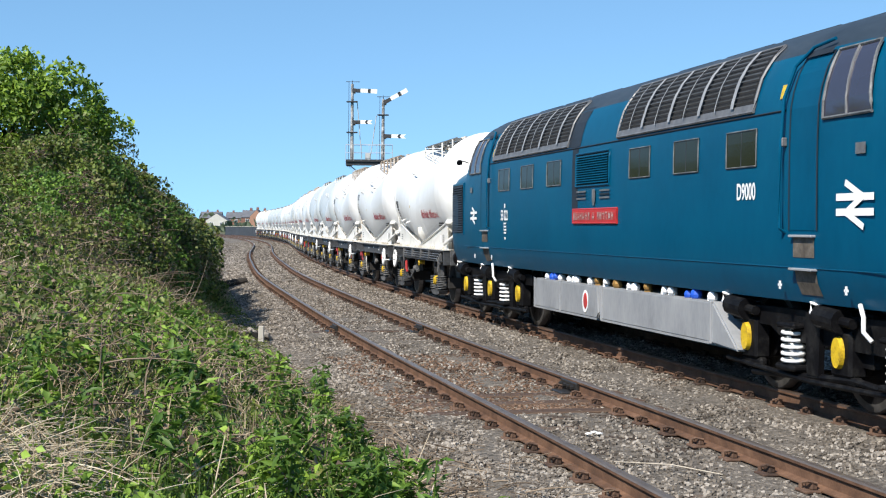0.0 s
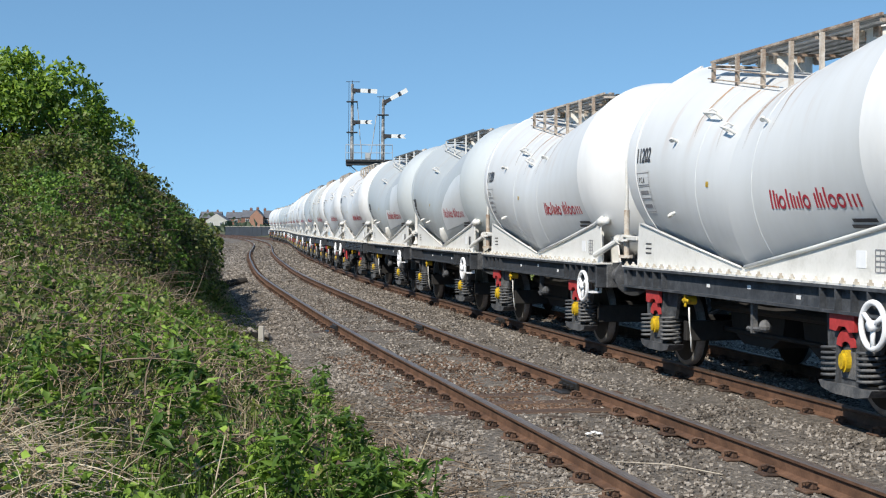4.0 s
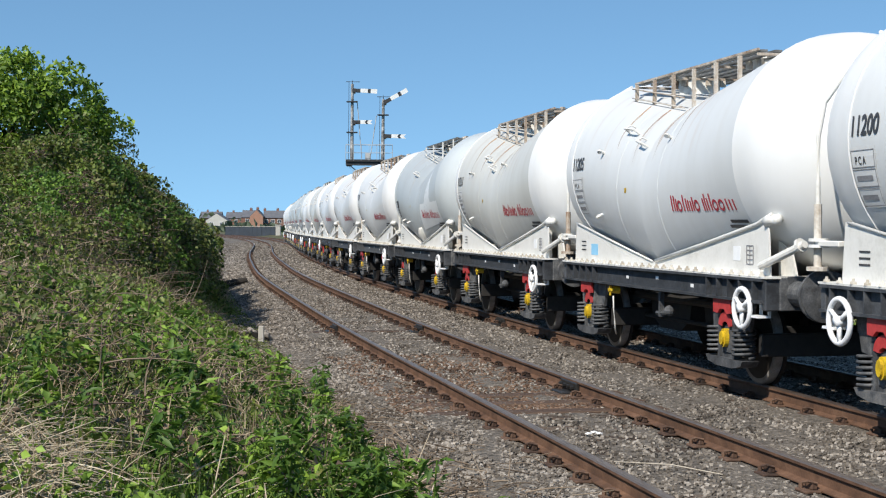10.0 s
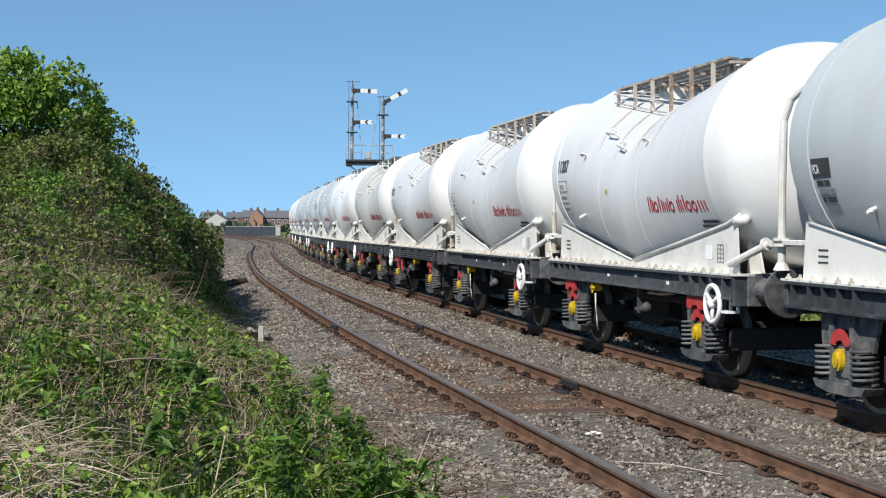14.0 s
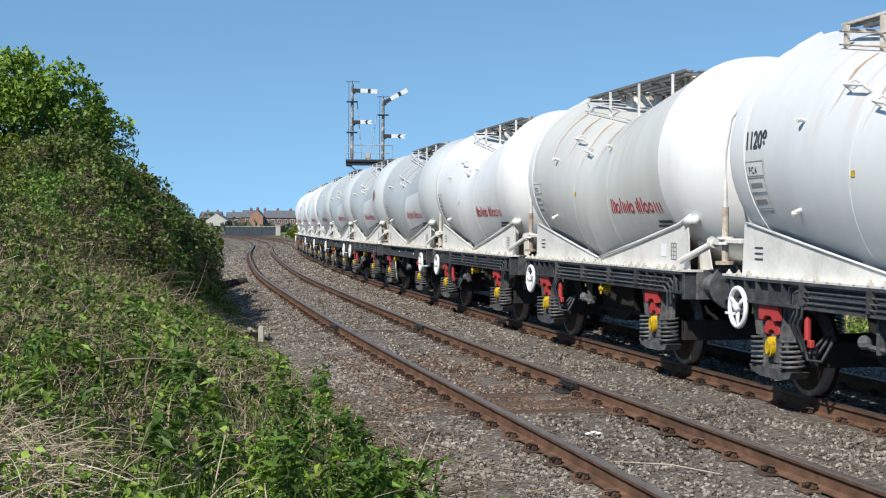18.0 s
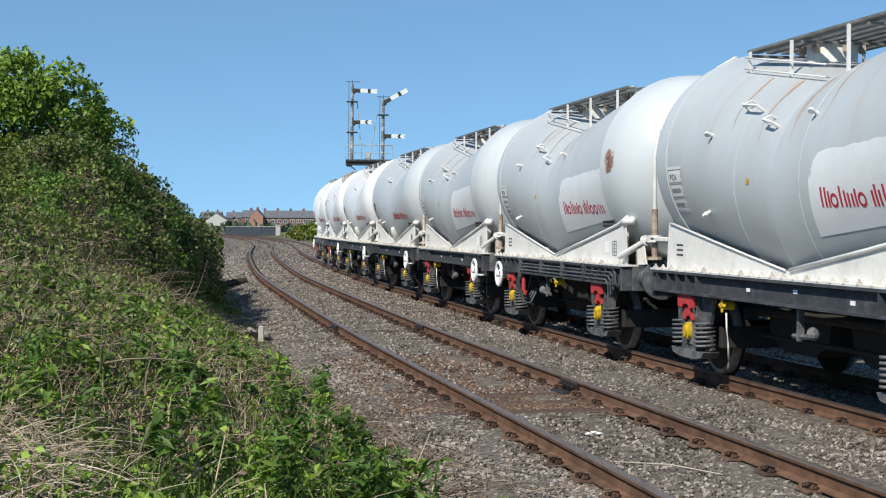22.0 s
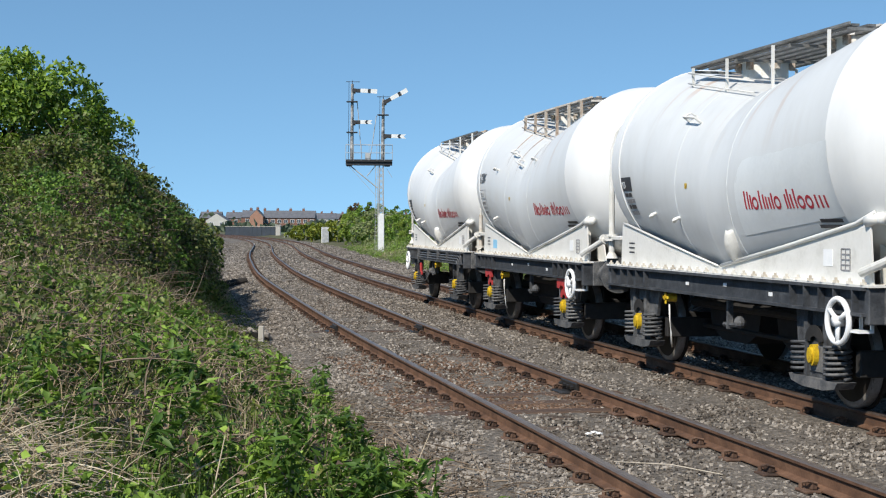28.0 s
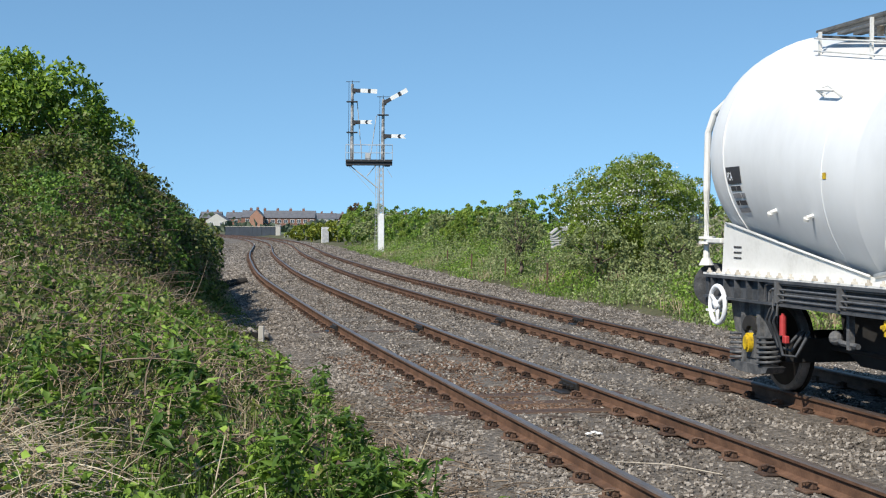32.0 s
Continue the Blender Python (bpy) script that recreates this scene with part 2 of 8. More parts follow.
def build_track(name, centre, label, worn, phase):
    track = tagged(new(name), label, "railway track", kind="structure")
    for e in (-1, 1):
        put("rail", rail_mesh("rail", centre + e * HALF, -240, 400, worn), track)
    sl, ch = sleeper_mesh(), chair_mesh()
    rng = random.Random(phase)
    far_v, far_f = [], []
    s = -239.0 + phase
    while s < 330:
        x, y, h = on_line(s, centre)
        skew = rng.uniform(-0.012, 0.012)
        m = Matrix.Translation((x, y, rng.uniform(-0.026, -0.006))) @ Matrix.Rotation(h + skew, 4, "Z")
        if 1.0 < s < 92:
            put("sleeper", sl, track, m)
            for e in (-1, 1):
                x, y, h = on_line(s, centre + e * HALF)
                put("rail_chair", ch, track, Matrix.Translation((x, y, 0)) @ Matrix.Rotation(h, 4, "Z"))
        else:
            b = len(far_v)
            for c in ((-1.28, -0.125, -0.30), (1.28, -0.125, -0.30), (1.28, 0.125, -0.30), (-1.28, 0.125, -0.30),
                      (-1.28, -0.125, -0.17), (1.28, -0.125, -0.17), (1.28, 0.125, -0.17), (-1.28, 0.125, -0.17)):
                far_v.append(m @ Vector(c))
            for f in ((4, 5, 6, 7), (0, 1, 5, 4), (1, 2, 6, 5), (2, 3, 7, 6), (3, 0, 4, 7)):
                far_f.append(tuple(b + q for q in f))
        s += 0.70
    tagged(put("far_sleepers", mesh_of("far_sleepers", far_v, far_f, (M_sleeper,)), track), kind="stuff")
    return track


track_near = build_track("track_near", NEAR, "curved track with shiny worn rails on old sleepers", True, 0.0)
track_far = build_track("track_far", FAR, "curved track with brown rails carrying the train", False, 0.3)


def joint(s, centre, track):
    """Black greased insulated fishplate joint on one rail."""
    bm = bmesh.new()
    for e in (-1, 1):
        box(bm, e * 0.016, e * 0.058, -0.30, 0.30, -0.135, -0.03, 0.008)
        for k in (-0.22, -0.08, 0.08, 0.22):
            rod(bm, (e * 0.05, k, -0.085), (e * 0.10, k, -0.085), 0.024, 6)
    box(bm, -0.2, 0.2, -0.2, 0.2, -0.175, -0.14, 0.01)
    x, y, h = on_line(s, centre)
    part("fishplate_joint", bm, M_grease, track, "fishplate joint black with grease", m=Matrix.Translation((x, y, 0)) @ Matrix.Rotation(h, 4, "Z"))


for s_, c_, t_ in ((19.56, NEAR - HALF, track_near), (19.3, NEAR + HALF, track_near), (10.0, NEAR + HALF, track_near), (20.92, FAR - HALF, track_far), (20.7, FAR + HALF, track_far)):
    joint(s_, c_, t_)


def scatter_stones(name, count, s0, s1, d0, d1, size, seed, label, avoid=True, coat=None):
    """Loose crushed stone lying on the bed."""
    rng = np.random.RandomState(seed)
    s = s0 + (s1 - s0) * rng.rand(count) ** 1.9
    d = rng.uniform(d0, d1, count)
    if avoid:
        keep = np.ones(count, bool)
        for c in (0, 1.505, 3.403, 4.908):
            keep &= np.abs(d - c) > 0.10
        keep &= ~((d > 0.1) & (d < 1.4) & (rng.rand(count) < 0.22))
        s, d = s[keep], d[keep]
    n = len(s)
    x, y, h = on_line(s, d)
    z = bank_height(s, d)
    r = size * rng.uniform(0.55, 1.5, n)
    base = np.array([(-1, -1, -1), (1, -1, -1), (1, 1, -1), (-1, 1, -1), (-1, -1, 1), (1, -1, 1), (1, 1, 1), (-1, 1, 1)], float) * 0.62
    v = base[None] * rng.uniform(0.65, 1.25, (n, 1, 3)) + rng.normal(0, 0.17, (n, 8, 3))
    v[:, :, 2] *= 0.75
    tilt = rng.normal(0, 0.5, n)[:, None]
    vx0, vz0 = v[:, :, 0] * np.cos(tilt) - v[:, :, 2] * np.sin(tilt), v[:, :, 0] * np.sin(tilt) + v[:, :, 2] * np.cos(tilt)
    a = rng.uniform(0, 6.28, n)
    ca, sa = np.cos(a)[:, None], np.sin(a)[:, None]
    vx = vx0 * ca - v[:, :, 1] * sa
    vy = vx0 * sa + v[:, :, 1] * ca
    r = r * np.clip(0.72 + s / 80, 0.72, 1.25)
    P = np.stack([x[:, None] + vx * r[:, None], y[:, None] + vy * r[:, None], z[:, None] + (vz0 * r[:, None] + r[:, None] * 0.2)], 2).reshape(-1, 3)
    quad = np.array([(3, 2, 1, 0), (4, 5, 6, 7), (0, 1, 5, 4), (1, 2, 6, 5), (2, 3, 7, 6), (3, 0, 4, 7)])
    F = (quad[None] + 8 * np.arange(n)[:, None, None]).reshape(-1, 4)
    ob = put(name, mesh_of(name, P.tolist(), F.tolist(), (coat or M_stone,)))
    return tagged(ob, label, "ballast", kind="stuff")


scatter_stones("ballast", 150000, 2, 66, -3.2, 8.2, 0.0205, 5, "loose grey-brown crushed stone ballast between the rails")
scatter_stones("far_ballast", 34000, 45, 160, -5.0, 8.2, 0.034, 6, "distant grey-brown ballast along the curve")
M_ruststone = material("rust_stained_stone", [(0.040, 0.022, 0.013), (0.115, 0.066, 0.040), (0.22, 0.145, 0.10)], rough=0.9, scale=2.0, fine=45, bump=0.3, spread=0.7, per_island=0.5)
scatter_stones("cess_stones", 22000, 2, 26, -2.6, -0.1, 0.021, 15, "loose grey-brown stone in the cess beside the near rail")
scatter_stones("rusty_ballast", 7000, 8.6, 15.0, -0.75, 1.42, 0.021, 16, "rust-stained brown ballast round the rail joint", coat=M_ruststone)
M_oily = material("oil_soaked_sleeper", [(0.040, 0.022, 0.013), (0.085, 0.050, 0.030), (0.14, 0.085, 0.055)], rough=0.7, scale=3, fine=40, bump=0.5, bump_dist=0.01, stretch=(1, 7, 7), per_object=0.4)
bm_ = bmesh.new()
box(bm_, -1.30, 1.30, -0.14, 0.14, -0.27, -0.160, 0.012)
oily_ = bm_mesh("sleeper", bm_, M_oily)
for s0 in (8.4, 9.1, 9.8, 19.6):
    x_, y_, h_ = on_line(s0 + 0.08, NEAR)
    put("sleeper", oily_, track_near, Matrix.Translation((float(x_), float(y_), 0)) @ Matrix.Rotation(float(h_), 4, "Z"), "oil-stained brown sleeper")
# ---- tank wagons ----
WAGON_PITCH, WHEELBASE = 8.269, 4.88
R_WHEEL = 0.47


def paint(name, base, dirt, streak):
    """White vehicle paint with rain streaks, grime and rust runs under the roof walkway."""
    m = material(name, [tuple(c * 0.86 for c in base), base, tuple(min(1, c * 1.06) for c in base)], rough=0.42, scale=0.7, fine=7, bump=0.04, bump_dist=0.01, spread=0.8, spec=0.4, stretch=(1.0, 1.0, 0.5), per_object=0.15)
    glossier(m, 0.12)
    nt = m.node_tree
    N, L = nt.nodes.new, nt.links.new
    b = nt.nodes["Principled BSDF"]
    ramp = [n for n in nt.nodes if n.type == "VALTORGB"][0]
    tc = [n for n in nt.nodes if n.type == "TEX_COORD"][0]
    sep = N("ShaderNodeSeparateXYZ")
    L(tc.outputs["Object"], sep.inputs[0])
    info = N("ShaderNodeObjectInfo")
    shift = N("ShaderNodeMath")
    shift.operation = "MULTIPLY_ADD"
    L(info.outputs["Random"], shift.inputs[0])
    shift.inputs[1].default_value = 37.0
    L(sep.outputs["X"], shift.inputs[2])
    com = N("ShaderNodeCombineXYZ")
    L(shift.outputs[0], com.inputs["X"])
    L(sep.outputs["Z"], com.inputs["Z"])
    mp = N("ShaderNodeMapping")
    mp.inputs["Scale"].default_value = (2.6, 1.0, 0.4)
    L(com.outputs[0], mp.inputs["Vector"])
    ns = N("ShaderNodeTexNoise")
    ns.inputs["Scale"].default_value = 1.6
    ns.inputs["Detail"].default_value = 5
    L(mp.outputs["Vector"], ns.inputs["Vector"])
    cut = N("ShaderNodeMapRange")
    cut.inputs["From Min"].default_value = 0.56
    cut.inputs["From Max"].default_value = 0.76
    L(ns.outputs["Fac"], cut.inputs["Value"])
    high = N("ShaderNodeMapRange")
    high.inputs["From Min"].default_value = 2.5
    high.inputs["From Max"].default_value = 3.45
    L(sep.outputs["Z"], high.inputs["Value"])
    ax = N("ShaderNodeMath")
    ax.operation = "ABSOLUTE"
    L(sep.outputs["X"], ax.inputs[0])
    mid = N("ShaderNodeMapRange")
    mid.inputs["From Min"].default_value = 2.5
    mid.inputs["From Max"].default_value = 1.7
    L(ax.outputs[0], mid.inputs["Value"])
    f1 = N("ShaderNodeMath")
    f1.operation = "MULTIPLY"
    L(cut.outputs[0], f1.inputs[0])
    L(high.outputs[0], f1.inputs[1])
    f2 = N("ShaderNodeMath")
    f2.operation = "MULTIPLY"
    L(f1.outputs[0], f2.inputs[0])
    L(mid.outputs[0], f2.inputs[1])
    f3 = N("ShaderNodeMath")
    f3.operation = "MULTIPLY"
    L(f2.outputs[0], f3.inputs[0])
    f3.inputs[1].default_value = streak
    mx = N("ShaderNodeMix")
    mx.data_type = "RGBA"
    L(f3.outputs[0], mx.inputs["Factor"])
    L(ramp.outputs["Color"], mx.inputs["A"])
    mx.inputs["B"].default_value = (0.42, 0.20, 0.075, 1)
    # faint grey runs over the whole side
    cut2 = N("ShaderNodeMapRange")
    cut2.inputs["From Min"].default_value = 0.42
    cut2.inputs["From Max"].default_value = 0.75
    cut2.inputs["To Max"].default_value = dirt
    L(ns.outputs["Fac"], cut2.inputs["Value"])
    mx2 = N("ShaderNodeMix")
    mx2.data_type = "RGBA"
    L(cut2.outputs[0], mx2.inputs["Factor"])
    L(mx.outputs["Result"], mx2.inputs["A"])
    mx2.inputs["B"].default_value = (0.36, 0.35, 0.31, 1)
    L(mx2.outputs["Result"], b.inputs["Base Color"])
    return m


M_white = paint("white_tank_paint", (0.575, 0.595, 0.605), 0.12, 0.9)
M_greyp = paint("grey_tank_paint", (0.405, 0.440, 0.455), 0.18, 0.7)
M_cream = paint("cream_tank_paint", (0.52, 0.527, 0.505), 0.26, 1.0)
M_clean = paint("clean_white_paint", (0.66, 0.675, 0.68), 0.08, 0.3)
M_dome = paint("dome_white_paint", (0.70, 0.71, 0.71), 0.05, 0.0)
M_domegrey = paint("dome_grey_paint", (0.465, 0.505, 0.52), 0.06, 0.0)
M_panel = material("panel_ground", [(0.56, 0.57, 0.57), (0.64, 0.65, 0.65)], rough=0.5, scale=6, fine=40, bump=0.0)
M_patch = material("fresh_grey_paint", [(0.57, 0.60, 0.615), (0.62, 0.65, 0.665), (0.66, 0.69, 0.70)], rough=0.4, scale=2, fine=20, bump=0.0)
M_plate = material("cream_plate_paint", [(0.52, 0.515, 0.48), (0.66, 0.655, 0.625), (0.72, 0.715, 0.69)], rough=0.5, scale=2.5, fine=25, bump=0.1, per_object=0.2)
# rusty cream, darkened in place of the shadows that set the bolts off
M_bolt = material("shade_darkened_bolt_cream", [(0.36, 0.32, 0.26), (0.50, 0.47, 0.41), (0.60, 0.58, 0.53)], rough=0.6, scale=9, fine=60, bump=0.1, per_object=0.5)
M_frame = material("frame_grime", [(0.016, 0.018, 0.022), (0.040, 0.045, 0.053), (0.085, 0.090, 0.098)], rough=0.7, scale=5, fine=50, bump=0.3, per_object=0.25)
M_pipe = material("pipe_grey", [(0.02, 0.021, 0.024), (0.05, 0.053, 0.058), (0.12, 0.122, 0.125)], rough=0.42, scale=5, fine=50, bump=0.2, per_object=0.5)
M_under = material("running_gear_grime", [(0.024, 0.025, 0.028), (0.068, 0.072, 0.078), (0.16, 0.158, 0.155)], rough=0.75, scale=8, fine=60, bump=0.3, per_object=0.2)
M_black = material("underframe_black", [(0.008, 0.008, 0.008), (0.025, 0.023, 0.022)], rough=0.8, scale=8, fine=60, bump=0.2)
M_wheel = material("wheel_steel", [(0.010, 0.009, 0.008), (0.026, 0.022, 0.020)], rough=0.6, metal=0.4, scale=8, fine=60, bump=0.2)
M_tread = material("bright_tyre", [(0.12, 0.115, 0.11), (0.30, 0.29, 0.28)], rough=0.5, metal=0.3, scale=8, fine=60, bump=0.1)
M_yellow = material("yellow_paint", [(0.24, 0.15, 0.02), (0.55, 0.37, 0.015), (0.70, 0.49, 0.025)], rough=0.45, scale=14, fine=70, bump=0.1)
M_red = material("red_paint", [(0.30, 0.03, 0.03), (0.50, 0.05, 0.05)], rough=0.55, scale=14, fine=70, bump=0.1)
M_redtext = material("red_lettering", [(0.34, 0.022, 0.04), (0.45, 0.045, 0.065)], rough=0.5, scale=9, fine=60, bump=0.0)
M_dark = material("black_lettering", [(0.03, 0.03, 0.035), (0.06, 0.06, 0.065)], rough=0.5, scale=9, fine=60, bump=0.0)
M_grime_ink = material("faded_black_print", [(0.16, 0.16, 0.17), (0.30, 0.30, 0.31)], rough=0.5, scale=30, fine=90, bump=0.0)
M_pale = material("white_label", [(0.72, 0.74, 0.76), (0.82, 0.83, 0.84)], rough=0.5, scale=9, fine=60, bump=0.0)
M_bluelabel = material("pale_blue_label", [(0.22, 0.50, 0.72), (0.30, 0.58, 0.80)], rough=0.5, scale=9, fine=60, bump=0.0)
M_galv = material("galvanised_walkway", [(0.07, 0.07, 0.068), (0.15, 0.15, 0.145), (0.24, 0.24, 0.23)], rough=0.6, metal=0.3, scale=5, fine=50, bump=0.2, per_object=0.2)
M_rustpost = material("rusty_stay", [(0.20, 0.12, 0.075), (0.42, 0.36, 0.295), (0.60, 0.57, 0.52)], rough=0.7, scale=6, fine=40, bump=0.3, per_object=0.3)
M_run = material("rust_run", [(0.33, 0.15, 0.05), (0.46, 0.26, 0.11), (0.52, 0.38, 0.22)], rough=0.7, scale=4, fine=30, bump=0.05, per_object=0.3)
_nt = M_run.node_tree
_sx = _nt.nodes.new("ShaderNodeSeparateXYZ")
_nt.links.new([n for n in _nt.nodes if n.type == "TEX_COORD"][0].outputs["Object"], _sx.inputs[0])
_mr = _nt.nodes.new("ShaderNodeMapRange")
_mr.inputs["From Min"].default_value, _mr.inputs["From Max"].default_value = 2.55, 3.45
_mr.inputs["To Max"].default_value = 1.0
_nt.links.new(_sx.outputs["Z"], _mr.inputs["Value"])
_nz = _nt.nodes.new("ShaderNodeTexNoise")
_nz.inputs["Scale"].default_value = 9.0
_ml = _nt.nodes.new("ShaderNodeMath")
_ml.operation = "MULTIPLY"
_nt.links.new(_mr.outputs["Result"], _ml.inputs[0])
_nt.links.new(_nz.outputs["Fac"], _ml.inputs[1])
_m2 = _nt.nodes.new("ShaderNodeMath")
_m2.operation = "MULTIPLY"
_m2.inputs[1].default_value = 1.35
_m2.use_clamp = True
_nt.links.new(_ml.outputs[0], _m2.inputs[0])
_nt.links.new(_m2.outputs[0], _nt.nodes["Principled BSDF"].inputs["Alpha"])
M_scab = material("bare_primer", [(0.10, 0.045, 0.03), (0.22, 0.12, 0.085), (0.6, 0.58, 0.54)], rough=0.7, scale=5, fine=30, bump=0.2, spread=0.35)

SEAM, DOME, TANK_R = 2.88, 1.16, 1.31


def tank_section(x):
    """Height of the centre and radius of the tank at x along it: two barrels that sink to the middle, with domed ends."""
    a = abs(x)
    zc = 2.13 + 0.435 * min(a / SEAM, 1.0)
    if a <= SEAM:
        return zc, TANK_R - 0.012
    u = min((a - SEAM) / DOME, 1.0)
    return zc, TANK_R * (1 - 0.012 * (1 - math.exp(-u / 0.1))) * max(0.0, 1 - u ** 2.8) ** (1 / 2.3)


def skin(x, z, side, lift=0.004):
    zc, r = tank_section(x)
    y = math.sqrt(max(0.0, r * r - (z - zc) ** 2))
    n = Vector((0, y, z - zc)).normalized()
    return Vector((x, side * (y + lift * n.y), z + lift * n.z))


def tank_mesh(mat):
    n = 56
    xs = [-SEAM - 0.02, -SEAM, -2.2, -1.4, -0.6, -0.05, 0.0, 0.05, 0.6, 1.4, 2.2, SEAM, SEAM + 0.02]
    verts, faces = [], []
    for x in xs:
        zc, r = tank_section(x)
        r = max(r, 0.01)
        r = TANK_R - 0.012
        for k in range(n):
            t = 2 * math.pi * k / n
            verts.append((x, r * math.sin(t), zc + r * math.cos(t)))
    for i in range(len(xs) - 1):
        for k in range(n):
            faces.append((i * n + k, i * n + (k + 1) % n, (i + 1) * n + (k + 1) % n, (i + 1) * n + k))
    faces.append(tuple(range(n - 1, -1, -1)))
    faces.append(tuple((len(xs) - 1) * n + k for k in range(n)))
    me = mesh_of("tank", verts, faces, (mat,), smooth=True)
    bm = bmesh.new()
    bm.from_mesh(me)
    bmesh.ops.recalc_face_normals(bm, faces=bm.faces)
    for e in bm.edges:
        a, c = e.verts
        if abs(abs(a.co.x) - SEAM) < 0.002 and abs(a.co.x - c.co.x) < 1e-5:
            e.smooth = False
        if abs(a.co.x) < 1e-4 and abs(c.co.x) < 1e-4:
            e.smooth = False
    bm.to_mesh(me)
    bm.free()
    return me


def dome_mesh(e, coat):
    """One domed end, lapped over the barrel."""
    n = 56
    us = [-0.004, 0.0] + [math.sin(math.pi / 2 * k / 17) for k in range(1, 18)]
    verts, faces = [], []
    for u in us:
        zc, r = tank_section(e * (SEAM + 0.0005 + DOME * max(u, 0.0)))
        r = max(r if u >= 0 else TANK_R - 0.03, 0.01)
        for k in range(n):
            t = 2 * math.pi * k / n
            verts.append((e * (SEAM + DOME * u), r * math.sin(t), zc + r * math.cos(t)))
    for i in range(len(us) - 1):
        for k in range(n):
            faces.append((i * n + k, i * n + (k + 1) % n, (i + 1) * n + (k + 1) % n, (i + 1) * n + k))
    faces.append(tuple((len(us) - 1) * n + k for k in range(n)))
    me = mesh_of("end_dome", verts, faces, (coat,), smooth=True)
    bm = bmesh.new()
    bm.from_mesh(me)
    bmesh.ops.recalc_face_normals(bm, faces=bm.faces)
    for ed_ in bm.edges:
        a, c = ed_.verts
        if abs(abs(a.co.x) - SEAM) < 0.002 and abs(a.co.x - c.co.x) < 1e-5:
            ed_.smooth = False
    bm.to_mesh(me)
    bm.free()
    return me


def skin_patch(bm, x0, x1, z0, z1, side, lift=0.005, nx=4, nz=4, slant=0.0):
    g = [[bm.verts.new(skin(x0 + (x1 - x0) * i / nx + slant * j / nz, z0 + (z1 - z0) * j / nz, side, lift)) for j in range(nz + 1)] for i in range(nx + 1)]
    for i in range(nx):
        for j in range(nz):
            f = (g[i][j], g[i + 1][j], g[i + 1][j + 1], g[i][j + 1])
            bm.faces.new(f if side < 0 else f[::-1])
    return bm


# company lettering as plain bars and rings: kind, place along the word and height of each
WORD = [("bar", 0.012, 1.0), ("bar", 0.055, 0.97), ("bar", 0.090, 0.78), ("ring", 0.145, 0.64), ("bar", 0.215, 1.0), ("bar", 0.262, 0.78), ("bar", 0.297, 0.66), ("bar", 0.337, 0.62), ("bar", 0.372, 0.84), ("ring", 0.432, 0.64),
        ("bar", 0.540, 0.74), ("bar", 0.573, 1.0), ("bar", 0.608, 0.74), ("bar", 0.652, 1.0), ("ring", 0.715, 0.62), ("ring", 0.805, 0.62), ("bar", 0.885, 0.66), ("bar", 0.935, 0.62), ("bar", 0.985, 0.62)]


def skin_stroke(bm, pts, width, side, lift=0.006):
    """A band of the given width along a line of x and z on the tank."""
    L = [(Vector((x, z)), Vector((pts[min(i + 1, len(pts) - 1)][0] - pts[max(i - 1, 0)][0], pts[min(i + 1, len(pts) - 1)][1] - pts[max(i - 1, 0)][1])).normalized()) for i, (x, z) in enumerate(pts)]
    row = []
    for p, t in L:
        n = Vector((-t.y, t.x)) * width * 0.5
        row.append((bm.verts.new(skin(p.x + n.x, p.y + n.y, side, lift)), bm.verts.new(skin(p.x - n.x, p.y - n.y, side, lift))))
    for (a, b), (c, d) in zip(row, row[1:]):
        bm.faces.new((a, b, d, c))


def logo_bars(bm, xa, xb, z, cap, side):
    """Red company lettering as a row of plain bars and rings of its size."""
    for kind, at, h in WORD:
        m = xa + (xb - xa) * at
        if kind == "ring":
            rx, rz = 0.055, cap * h * 0.45
            skin_stroke(bm, [(m + rx * math.cos(a), z + cap * h / 2 + rz * math.sin(a)) for a in [2 * math.pi * i / 14 for i in range(15)]], 0.028, side)
        else:
            skin_stroke(bm, [(m, z), (m, z + cap * h * 0.5), (m, z + cap * h)], 0.034, side)
    bmesh.ops.recalc_face_normals(bm, faces=bm.faces)
    return bm


def text_mesh(body, x0, z0, size, side, mat, name, narrow=0.62, weight=0.006):
    """Stencilled figures on the tank, in the built-in font, laid on its curve."""
    cu = bpy.data.curves.new("figures", "FONT")
    cu.body = body
    cu.size = size
    cu.offset = weight
    tmp = bpy.data.objects.new("figures", cu)
    scene.collection.objects.link(tmp)
    me0 = bpy.data.meshes.new_from_object(tmp.evaluated_get(bpy.context.evaluated_depsgraph_get()))
    bpy.data.objects.remove(tmp)
    bpy.data.curves.remove(cu)
    for v in me0.vertices:
        v.co = skin(x0 + (v.co.x * narrow) * (-side), z0 + v.co.y, side, 0.008)
    me0.name = name
    me0.materials.clear()
    me0.materials.append(mat)
    return me0


CACHE = {}


def cached(key, make):
    if key not in CACHE:
        CACHE[key] = make()
    return CACHE[key]


